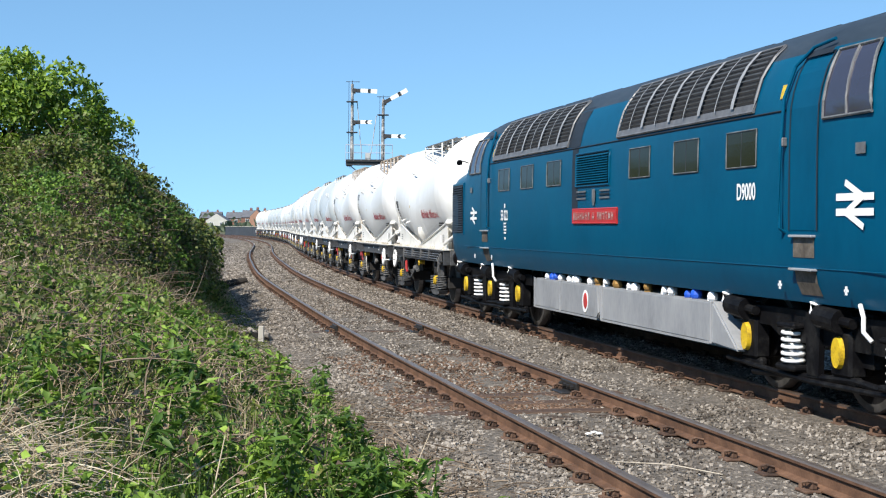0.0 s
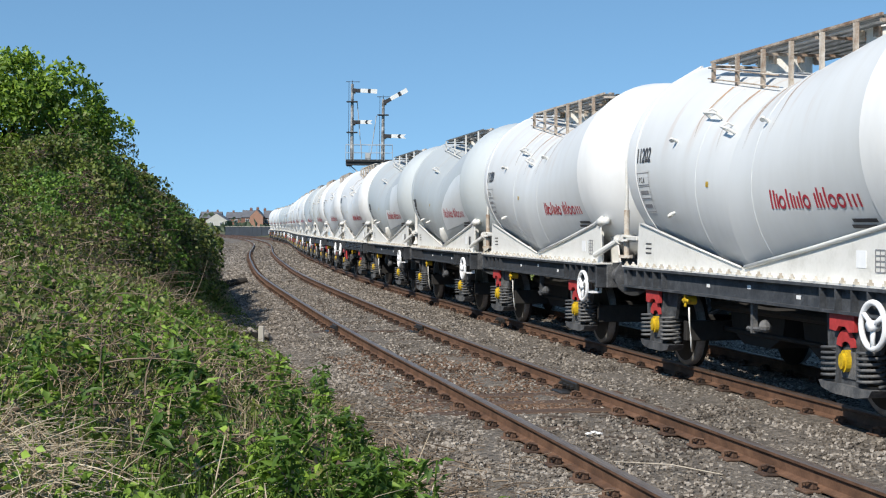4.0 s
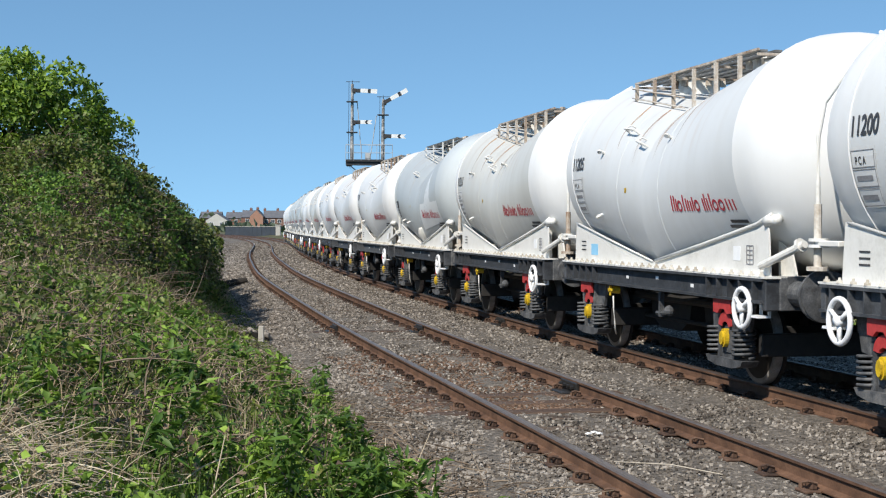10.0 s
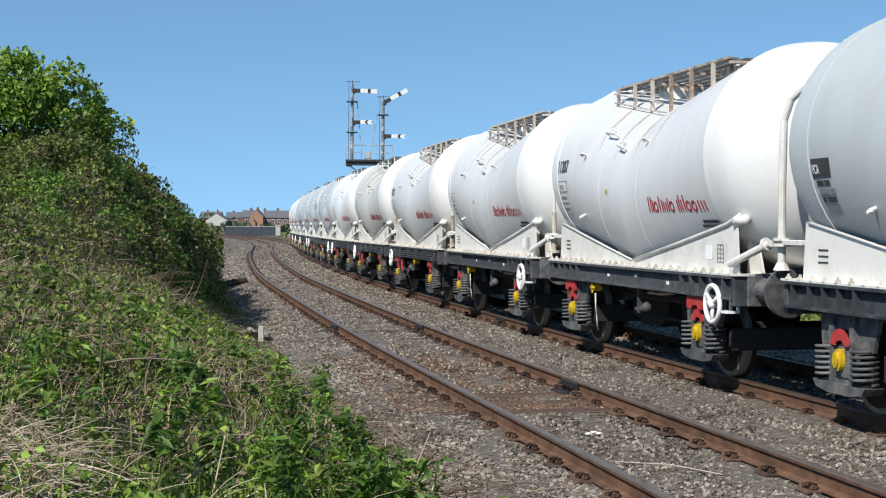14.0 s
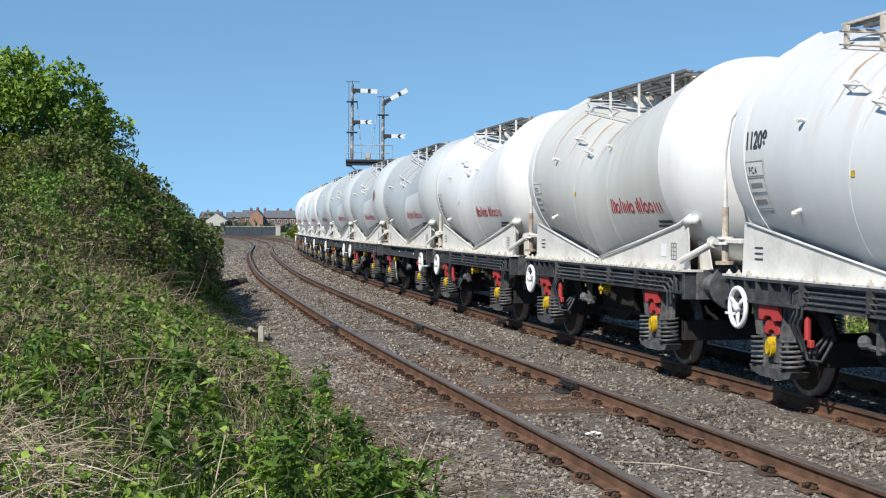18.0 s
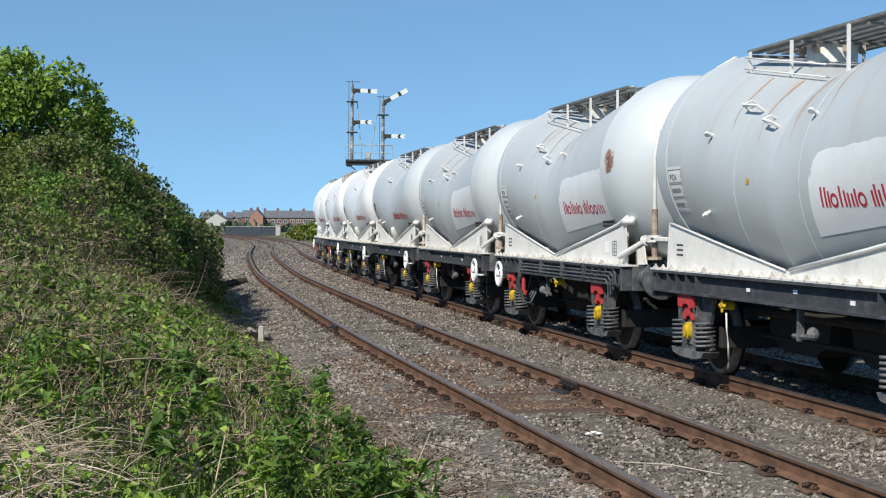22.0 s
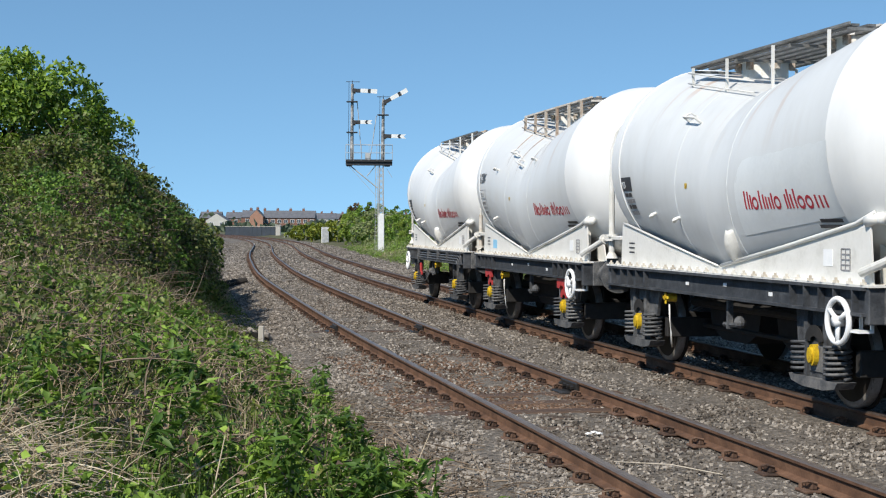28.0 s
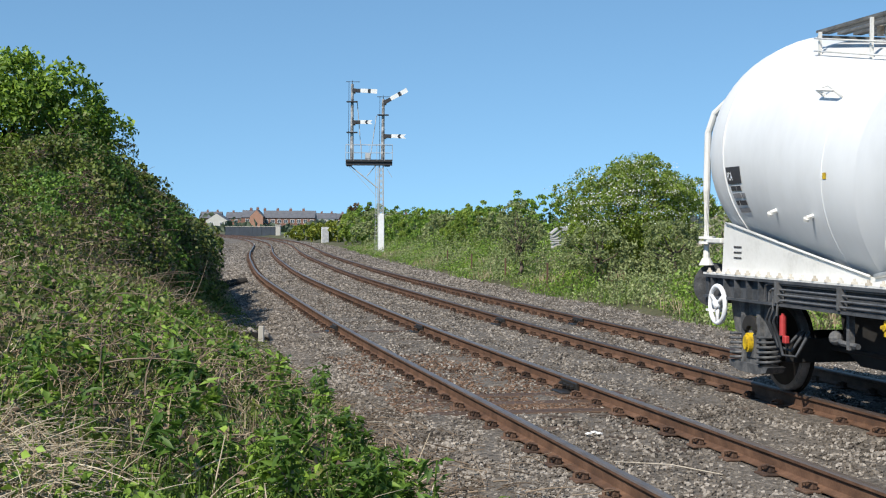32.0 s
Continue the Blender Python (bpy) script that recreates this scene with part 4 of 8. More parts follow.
def m_panel_cell(side, k):
    """One ruled cell of the framed panel."""
    bm = bmesh.new()
    x, d = 2.862 * side, -side
    z1 = 2.43 - 0.17 * k
    for a, b in ((z1, z1 + 0.008), (z1 - 0.15, z1 - 0.142)):
        skin_patch(bm, *sorted((x + d * 0.015, x + d * 0.435)), a, b, side, 0.007, 3, 1)
    for a in (0.015, 0.427):
        skin_patch(bm, *sorted((x + d * a, x + d * (a + 0.008))), z1 - 0.15, z1 + 0.008, side, 0.0075, 1, 2)
    return bm_mesh("ruled_cell", bm, M_grime_ink)


def m_cell_line(side, k):
    bm = bmesh.new()
    x, d = 2.862 * side, -side
    z1 = 2.43 - 0.17 * k
    skin_patch(bm, *sorted((x + d * 0.06, x + d * 0.36)), z1 - 0.095, z1 - 0.05, side, 0.007, 3, 1)
    return bm_mesh("print_line", bm, M_grime_ink)


def m_warning(side):
    bm = bmesh.new()
    x = -0.55 * (-side)
    skin_patch(bm, x - 0.035, x + 0.035, 2.20, 2.26, side, 0.006, 1, 2)
    return bm_mesh("warning_label", bm, M_yellow)


def m_platelabel(side, x, w, z0, z1, mat, name):
    bm = bmesh.new()
    y = side * 1.0935
    box(bm, x, x + w, y - 0.001, y + 0.003, z0, z1)
    return bm_mesh(name, bm, mat)


def m_platecell(side, x, w, z0, z1):
    """Ruled box of small print on the side plate."""
    bm = bmesh.new()
    y0, y1 = side * 1.0925, side * 1.0965
    n = 4
    for k in range(n + 1):
        z = z0 + (z1 - z0) * k / n
        box(bm, x, x + w, y0, y1, z - 0.005, z + 0.005)
    for k in range(3):
        xx = x + w * k / 2
        box(bm, xx - 0.005, xx + 0.005, y0, y1 + side * 0.001, z0, z1)
    return bm_mesh("ruled_label", bm, M_grime_ink)


def m_platebars(side, x):
    bm = bmesh.new()
    y = side * 1.0935
    box(bm, x, x + 0.20, y - 0.001, y + 0.003, 1.40, 1.418)
    return bm_mesh("stencil_line", bm, M_dark)


def m_tankline(side):
    bm = bmesh.new()
    skin_patch(bm, *sorted((-side * 2.42, -side * 2.80)), 1.80, 1.835, side, 0.006, 3, 1)
    return bm_mesh("stencil_line", bm, M_dark)


def m_word(side):
    bm = bmesh.new()
    d = -side
    logo_bars(bm, d * 1.03, d * 2.70, 1.94, 0.19, side)
    return bm_mesh("company_lettering", bm, M_redtext)


def m_patchpaint(side, shape):
    """Repainted area behind the lettering: its upper edge climbs in a curve, stands square, or ends in a tall point."""
    bm = bmesh.new()
    d = -side
    n, m = 24, 8
    rn = random.Random(17)
    cols = []
    for i in range(n + 1):
        u = i / n
        x = 0.82 + 2.08 * u
        if shape == "star":
            top = 2.26 + 0.06 * u
            if 1.36 < x < 2.06:
                top += 0.78 * (max(0.0, 1 - abs(x - 1.76) / (0.42 if x < 1.76 else 0.30))) ** 0.8
        elif shape == "square":
            top = 2.34 + 0.42 * min(1.0, u / 0.05) + 0.10 * u if u > 0.33 else 2.18
        elif shape == "low":
            top = 2.20 + 0.26 * min(1.0, u / 0.10) ** 0.5 + 0.10 * u
        else:
            top = 2.10 + 0.62 * (1 - (1 - u) ** 2.6) + 0.10 * u
        top += rn.uniform(-0.012, 0.012)
        low = 1.66 + 0.20 * u
        cols.append([bm.verts.new(skin(d * x, low + (top - low) * j / m, side, 0.003)) for j in range(m + 1)])
    for p, q in zip(cols, cols[1:]):
        for j in range(m):
            bm.faces.new((p[j], q[j], q[j + 1], p[j + 1]))
    bmesh.ops.recalc_face_normals(bm, faces=bm.faces)
    return bm_mesh("repaint_patch", bm, M_patch, smooth=True)


def m_run(side, k, wide):
    """A rust run down the tank below one walkway stay, narrowing as it falls."""
    rn = random.Random(40 + k)
    bm = bmesh.new()
    x = -side * ((-1.18, -0.48, 0.22, 0.92, -1.88)[k % 5] + rn.uniform(-0.03, 0.03))
    top, low, n = tank_section(x)[0] + 1.09, rn.uniform(2.45, 2.85), 8
    rows = []
    for j in range(n + 1):
        z = top + (low - top) * j / n
        w = (0.042 if wide else 0.030) * (1 - 0.65 * j / n) * rn.uniform(0.6, 1.4) * (2.3 if k == 2 else 1.0)
        dx = 0.03 * math.sin(j * 0.9 + k)
        rows.append((bm.verts.new(skin(x + dx - w, z, side, 0.003)), bm.verts.new(skin(x + dx + w, z, side, 0.003))))
    for (a, b), (c, d) in zip(rows, rows[1:]):
        bm.faces.new((a, b, d, c))
    return bm_mesh("rust_run", bm, M_run)


def m_scab(side):
    """Ragged flake of lost paint on the dome."""
    rn = random.Random(12)
    bm = bmesh.new()
    d = -side
    ring = []
    for k in range(16):
        t, r = 2 * math.pi * k / 16, rn.uniform(0.75, 1.2)
        ring.append(bm.verts.new(skin(d * (3.17 + 0.13 * r * math.cos(t)), 2.66 + 0.19 * r * math.sin(t), side, 0.005)))
    mid = bm.verts.new(skin(d * 3.17, 2.66, side, 0.005))
    for k in range(16):
        bm.faces.new((mid, ring[k], ring[(k + 1) % 16]))
    bmesh.ops.recalc_face_normals(bm, faces=bm.faces)
    return bm_mesh("bare_spot", bm, M_scab)


def build_wagon(look_of, figures, panel, patch, red, blue, scab, turned, pale_stays, label):
    paintm = {"white": M_white, "grey": M_greyp, "cream": M_cream, "clean": M_clean}[look_of]
    w = tagged(new("tank_wagon"), label, "tank wagon", group="tank wagons of the train")
    C = cached
    tank = put("tank", C(("tank", look_of), lambda: tank_mesh(paintm)), w)
    for e in (-1, 1):
        put("end_dome", C(("dome", e, look_of == "grey"), lambda: dome_mesh(e, M_domegrey if look_of == "grey" else M_dome)), tank, label="pale grey domed end" if look_of == "grey" else "bright white domed end")
    for x in (-0.9, 0.62):
        put("weld_seam", C(("weld", x, look_of), lambda: m_weld(x, paintm)), tank)
    modern = panel == "dark"
    put("centre_sill", C("sill", m_centre_sill), w)
    # added black filler, hides the sunlit ground seen under the frame
    put("discharge_trough", C("filler", m_filler), w, label="black filler added to darken the gap under the tank")
    put("air_reservoir", C("air", m_air_tank), w)
    for x in (-2.9, -1.9, -0.6, 0.6, 1.9, 2.9):
        put("crossbar", C("xbar", m_crossbar), w, pose(x, 0, 0))
    for x in (-2.96, -1.92, 1.92, 2.96):
        put("brake_beam", C("bbeam", m_brake_beam), w, pose(x, 0, 0))
    for y in (-0.5, 0.5):
        put("brake_rod", C("brod", m_brake_rod), w, pose(0, y, 0))
    for side in (-1, 1):
        put("side_plate", C(("plate", side), lambda: m_side_plate(side)), w)
        put("cradle_pipe", C(("cradle", side), lambda: m_cradle_pipe(side)), w)
        for k in range(28 if (side < 0) != turned else 0):
            put("bolt", C(("bolt", side), lambda: m_bolt(side)), w, pose(-3.44 + 6.88 * k / 27, 0, 0))
        for k in range(3 if side < 0 else 0):
            put("solebar_mark", C(("tally", side), lambda: m_tally(side)), w, pose((-0.75, 0.35, 1.5)[k], 0, (0, 0.03, -0.02)[k]))
        put("solebar", C(("sole", side), lambda: m_solebar(side)), w)
        put("handwheel", C("hw", m_handwheel), w, pose(3.08, side * 1.27, 0.89), "white brake handwheel")
        put("shunter_step", C(("step", side), lambda: m_step(side)), w)
        put("distributor_valve", C(("valve", side), lambda: m_valve(side)), w, pose(-1.35 if side < 0 else -0.45, 0, 0), "yellow valve")
        if side < 0:
            put("valve_hose", C("vhose", lambda: m_valve_hose(-1)), w, pose(-1.30, 0, 0), "thin pale hose")
        put("brake_lever", C(("lever", side), lambda: m_lever(side)), w)
        if modern:
            put("drain_hood", C(("hood", side), lambda: m_hood(side)), tank, label="white curved drain hood")
        put("bracket", C(("br1", side), lambda: m_bracket(side, side * 1.0, 3.02, -side * 0.34)), tank)
        if not modern:
            put("bracket", C(("br2", side), lambda: m_bracket(side, side * 0.35, 2.82, -side * 0.2)), tank)
        for lx, lz in ((-1.75, 1.92), (-0.9, 1.86)) if modern else ((-1.62, 2.78), (0.7, 2.85), (-1.75, 1.92)):
            put("lug", C(("lug", side, lx), lambda: m_lug(side, -side * lx, lz)), tank)
        put("warning_label", C(("warn", side), lambda: m_warning(side)), tank)
        dp = put("data_panel", C(("panel", side, panel), lambda: m_panel(side, panel)), w, label="black data panel" if modern else "framed white data panel")
        if modern:
            put("type_code", C(("code", side, 1), lambda: text_mesh("PCA", 2.82 * side, 2.26, 0.12, side, M_pale, "type_code", 0.6, 0.003)), dp)
            for k in range(4):
                put("print_line", C(("pline", side, k), lambda: m_panel_line(side, k)), dp)
        else:
            put("type_code", C(("code", side, 0), lambda: text_mesh("P C A", 2.78 * side, 2.31, 0.10, side, M_dark, "type_code", 0.80, 0.002)), dp)
            for k in range(3):
                put("ruled_cell", C(("cell", side, k), lambda: m_panel_cell(side, k)), dp)
            for k in (1, 2):
                put("print_line", C(("cline", side, k), lambda: m_cell_line(side, k)), dp)
        tagged(put("company_lettering", C(("word", side), lambda: m_word(side)), tank, label="red company lettering"), "red company lettering", kind="stuff")
        d = -side
        put("plate_label", C(("pl1", side), lambda: m_platelabel(side, *((d * 2.45, 0.18) if d > 0 else (d * 2.45 - 0.18, 0.18)), 1.38, 1.54, M_pale, "plate_label")), w)
        xs = (d * 2.80, 0.17) if d > 0 else (d * 2.80 - 0.17, 0.17)
        if look_of == "grey" and modern and patch != "star":
            put("plate_label", C(("pl2", side), lambda: m_platelabel(side, *xs, 1.36, 1.54, M_dark, "plate_label")), w, label="black label")
        else:
            put("ruled_label", C(("pl3", side), lambda: m_platecell(side, *xs, 1.35, 1.55)), w)
        for k in range(3):
            put("stencil_line", C(("bars", side), lambda: m_platebars(side, d * -3.05 - (0 if d > 0 else 0.20))), w, pose(0, 0, 0.06 * k))
        put("stencil_line", C(("tline", side), lambda: m_tankline(side)), tank)
        put("stencil_line", C(("tline", side), lambda: m_tankline(side)), tank, pose(0, 0, -0.055))
        if blue:
            put("blue_label", C(("blue", side), lambda: m_platelabel(side, *((d * -2.6, 0.30) if d > 0 else (d * -2.6 - 0.30, 0.30)), 1.34, 1.50, M_bluelabel, "blue_label")), w)
        if figures:
            put("wagon_number", text_mesh(figures, 2.855 * side, 2.57, 0.25, side, M_dark, "wagon_number", 0.8), tank)
        if patch:
            put("repaint_patch", C(("patch", side, patch), lambda: m_patchpaint(side, patch)), tank, label="patch of fresh paint")
        if not modern and look_of != "clean":
            for k in range(5 if look_of == "cream" else 4):
                put("rust_run", C(("run", side, k, look_of), lambda: m_run(side, k, look_of == "cream")), tank, label="brown rust run")
        if scab:
            put("bare_spot", C(("scab", side), lambda: m_scab(side)), tank, label="patch of bare rusty primer")
    # air pipes, hoses and the red brake cock hang on one side only
    put("pipe_run", C("pipes", lambda: m_pipes(1)), w)
    put("brake_hose", C("hoses", lambda: m_hoses(1)), w)
    put("brake_cock", C("cock", m_cock), w, label="red brake cock")
    pale = pale_stays
    for side in (-1, 1):
        for lift in (0.06, 0.19):
            put("walkway_rail", C(("wr", side, lift, pale), lambda: m_walk_rail(side, lift, pale)), w)
    put("walkway_frame", C(("wf", pale), lambda: m_walk_frame(pale)), w)
    for k in range(7):
        put("walkway_slat", C("ws", m_walk_slat), w, pose(0, -0.54 + 0.18 * k, 0))
    for x in ((-1.9, -0.85, 0.4, 1.7) if pale else (-1.88, -1.18, -0.48, 0.22, 0.92, 1.62)):
        for side in (-1, 1):
            put("walkway_stay", C(("stay", abs(x), pale), lambda: m_stay(abs(x), pale)), w, pose(-side * x, side * 0.66, 0), "white walkway stay" if pale else "rusty walkway stay")
    for x in (-1.2, 1.2):
        hole = put("manhole", C(("mh", abs(x)), lambda: m_manhole(abs(x))), w, pose(x, 0, 0))
        for k in range(6):
            put("clamp", C(("mc", abs(x)), lambda: m_clamp_bolt(abs(x))), hole, pose(0, 0, 0, 0, 0, 60 * k))
    for e in (-1, 1):
        put("headstock", C(("head", e), lambda: m_headstock(e)), w)
        put("end_cradle", C(("endc", e), lambda: m_endstay(e)), w)
        for side in (-1, 1):
            put("buffer", C("buf", m_buffer), w, pose(e * 3.55, side * 0.87, 1.06, 0, 0, 0 if e > 0 else 180))
            if e == -side:
                put("outlet_pipe", C(("out", e, side), lambda: m_crosspipe(e, side)), w)
        put("riser_pipe", C(("rise", e, modern), lambda: m_riser(e, e, modern)), w)
        if not modern:
            put("riser_foot", C(("rfoot", e), lambda: m_riser_foot(e, e)), w, label="rusty pipe sleeve")
        ws = put("wheelset", C("wheels", m_wheelset), w, pose(e * WHEELBASE / 2, 0, R_WHEEL))
        for side in (-1, 1):
            put("tyre", C(("tyre", side), lambda: m_tyre(side)), ws)
            at = pose(e * WHEELBASE / 2, 0, 0)
            put("axle_guard", C(("ped", side), lambda: m_pedestal(side)), w, at)
            box_ = put("axlebox", C(("abox", side), lambda: m_axlebox(side)), w, at)
            put("axle_cap", C(("cap", side), lambda: m_cap(side)), box_, label="yellow axle cap")
            for f in (-1, 1):
                put("coil_spring", C(("spr", side), lambda: m_springs(side)), w, pose(e * WHEELBASE / 2 + f * 0.34, 0, 0))
            put("horseshoe", C(("shoe", side, red > 0), lambda: m_horseshoe(side, M_red if red else M_black)), w, at, "red horseshoe plate" if red else "black horseshoe plate")
            if red > 1:
                put("guard_plate", C(("rp", side), lambda: m_redplate(side)), w, at, "red guard plate")
    return w


# look, figures, panel, patch, red plates, blue label, bare spot, turned round, pale walkway stays
TRAIN = [
    ("clean", "", "dark", "", 0, 0, 0, True, 1), ("white", "11202", "box", "", 2, 0, 0, False, 0),
    ("white", "11209", "box", "", 2, 0, 0, False, 0), ("grey", "", "dark", "curve", 0, 0, 0, False, 1),
    ("grey", "", "dark", "square", 0, 0, 0, False, 1), ("white", "11200", "box", "", 2, 0, 0, True, 0),
    ("white", "11205", "box", "", 2, 1, 0, False, 0), ("cream", "11211", "box", "", 2, 0, 0, False, 0),
    ("grey", "", "dark", "star", 1, 0, 0, False, 1), ("white", "11207", "box", "", 2, 0, 0, False, 0),
    ("white", "", "box", "", 1, 0, 0, False, 0), ("white", "11208", "box", "", 2, 0, 0, True, 0),
    ("cream", "", "box", "", 2, 0, 0, True, 1), ("clean", "", "box", "", 2, 0, 0, True, 1),
    ("grey", "", "box", "low", 2, 0, 0, False, 1), ("grey", "", "box", "low", 2, 0, 1, True, 1),
    ("grey", "", "box", "low", 2, 0, 0, False, 1), ("grey", "", "dark", "", 0, 0, 0, False, 1),
    ("white", "", "dark", "low", 0, 0, 0, False, 1), ("white", "11206", "box", "", 2, 1, 0, False, 0),
    ("clean", "", "dark", "", 0, 0, 0, True, 1)]
LOOKS = {"white": "white twin-barrel alumina tank wagon with rust runs under its walkway", "grey": "weathered grey twin-barrel tank wagon with a repainted patch",
         "cream": "grimy off-white tank wagon streaked with rust below its walkway", "clean": "clean white twin-barrel tank wagon on a black underframe"}
wagons = []
for look_, fig_, panel_, patch_, red_, blue_, scab_, turn_, stays_ in TRAIN:
    wagons.append((build_wagon(look_, fig_, panel_, patch_, red_, blue_, scab_, turn_, stays_, LOOKS[look_]), turn_))
# ---- the diesel locomotive ----
M_blue = material("rail_blue", [(0.0005, 0.048, 0.100), (0.001, 0.066, 0.132), (0.002, 0.084, 0.156)], rough=0.34, scale=0.8, fine=9, bump=0.03, bump_dist=0.01, spread=0.7, spec=0.07, coat=0.0, stretch=(1, 1, 0.6))
glossier(M_blue, 0.08)
M_roof = material("sooty_roof_grey", [(0.010, 0.017, 0.026), (0.022, 0.034, 0.048), (0.045, 0.056, 0.07)], rough=0.55, scale=1.2, fine=14, bump=0.1, stretch=(0.5, 1, 1))
M_soot = material("oil_soot", [(0.006, 0.010, 0.016), (0.014, 0.022, 0.034)], rough=0.65, scale=3, fine=20, bump=0.05)
M_alu = material("dull_aluminium", [(0.10, 0.10, 0.105), (0.20, 0.20, 0.205)], rough=0.5, metal=0.3, scale=6, fine=50, bump=0.1)
M_slat = material("grille_slat", [(0.05, 0.052, 0.055), (0.13, 0.132, 0.135)], rough=0.55, metal=0.4, scale=6, fine=50, bump=0.1)
M_winframe = material("weathered_window_frame", [(0.03, 0.035, 0.04), (0.10, 0.105, 0.11), (0.24, 0.24, 0.24)], rough=0.6, scale=5, fine=50, bump=0.1)
M_rib = material("grille_rib_metal", [(0.26, 0.26, 0.265), (0.42, 0.42, 0.42)], rough=0.5, metal=0.3, scale=6, fine=50, bump=0.1)
M_worn = material("worn_step_metal", [(0.03, 0.025, 0.02), (0.09, 0.075, 0.06), (0.15, 0.13, 0.11)], rough=0.7, scale=7, fine=40, bump=0.2)
M_rim = material("pale_tyre_face", [(0.02, 0.019, 0.018), (0.075, 0.072, 0.07)], rough=0.6, metal=0.2, scale=8, fine=60, bump=0.1)
# near-black paint for the unlit depth behind grilles and louvres
M_void = material("grille_depth_shade", [(0.004, 0.004, 0.005), (0.012, 0.012, 0.013)], rough=0.9, scale=8, fine=40, bump=0.0)
M_fuel = material("silver_grey_tank_paint", [(0.17, 0.18, 0.195), (0.25, 0.262, 0.28), (0.31, 0.32, 0.335)], rough=0.5, scale=2, fine=24, bump=0.1, stretch=(1, 1, 0.4))
M_gear = material("bogie_black", [(0.002, 0.002, 0.003), (0.005, 0.005, 0.006), (0.018, 0.018, 0.018)], rough=0.6, spec=0.10, scale=6, fine=50, bump=0.25)
M_white2 = material("white_enamel", [(0.70, 0.71, 0.72), (0.82, 0.82, 0.82)], rough=0.45, scale=9, fine=60, bump=0.05)
M_plate_red = material("nameplate_red", [(0.36, 0.02, 0.02), (0.50, 0.03, 0.03)], rough=0.4, scale=9, fine=60, bump=0.05)
M_bright = material("polished_letters", [(0.40, 0.22, 0.20), (0.55, 0.40, 0.36)], rough=0.5, metal=0.3, scale=9, fine=60, bump=0.0)
M_blueplug = material("blue_plastic", [(0.01, 0.06, 0.42), (0.02, 0.10, 0.55)], rough=0.4, scale=9, fine=60, bump=0.05)
M_ochre = material("brass_fitting", [(0.22, 0.12, 0.03), (0.38, 0.22, 0.07)], rough=0.5, metal=0.4, scale=9, fine=60, bump=0.1)
M_glass = bpy.data.materials.new("cab_glass")
M_glass.use_nodes = True
_b = M_glass.node_tree.nodes["Principled BSDF"]
_b.inputs["Base Color"].default_value = (0.020, 0.024, 0.014, 1)
_b.inputs["Roughness"].default_value = 0.12
_b.inputs["Specular IOR Level"].default_value = 0.10
M_cabglass = M_glass.copy()
M_cabglass.name = "sky_tinted_cab_glass"
# violet-blue base paints in part of the sky's reflection
M_cabglass.node_tree.nodes["Principled BSDF"].inputs["Base Color"].default_value = (0.035, 0.035, 0.055, 1)
M_cabglass.node_tree.nodes["Principled BSDF"].inputs["Specular IOR Level"].default_value = 0.5
M_cabglass.node_tree.nodes["Principled BSDF"].inputs["Roughness"].default_value = 0.04

PROF = [(0.0, 1.02), (1.20, 1.02), (1.29, 1.22), (1.33, 1.42), (1.338, 1.8), (1.338, 2.2), (1.334, 2.6), (1.322, 2.92), (1.290, 3.08), (1.225, 3.28), (1.12, 3.46), (0.96, 3.63), (0.70, 3.77), (0.38, 3.85), (0.0, 3.88)]


def loco_y(z):
    zs = [p[1] for p in PROF[1:]]
    ys = [p[0] for p in PROF[1:]]
    return float(np.interp(z, zs, ys))


def loco_skin(x, z, side, lift=0.006):
    y = loco_y(z)
    dy = (loco_y(z + 0.02) - loco_y(z - 0.02)) / 0.04
    n = Vector((0, 1, -dy)).normalized()
    return Vector((x, side * (y + n.y * lift), z + n.z * lift))


def loco_patch(bm, x0, x1, z0, z1, side, lift=0.006, nx=2, nz=4):
    g = [[bm.verts.new(loco_skin(x0 + (x1 - x0) * i / nx, z0 + (z1 - z0) * j / nz, side, lift)) for j in range(nz + 1)] for i in range(nx + 1)]
    for i in range(nx):
        for j in range(nz):
            f = (g[i][j], g[i + 1][j], g[i + 1][j + 1], g[i][j + 1])
            bm.faces.new(f if side < 0 else f[::-1])
    return bm


def loco_frame(bm, x0, x1, z0, z1, side, r, lift=0.008):
    n = 6
    a = [loco_skin(x0, z0 + (z1 - z0) * k / n, side, lift) for k in range(n + 1)]
    b = [loco_skin(x1, z0 + (z1 - z0) * k / n, side, lift) for k in range(n + 1)]
    tube(bm, a + b[::-1] + [a[0]], r, 6)
    return bm


def taper(bm, side):
    """Draws the nose panels in towards the buffer beam."""
    for v in bm.verts:
        v.co.y -= side * (abs(v.co.x) - 8.45) * 0.055


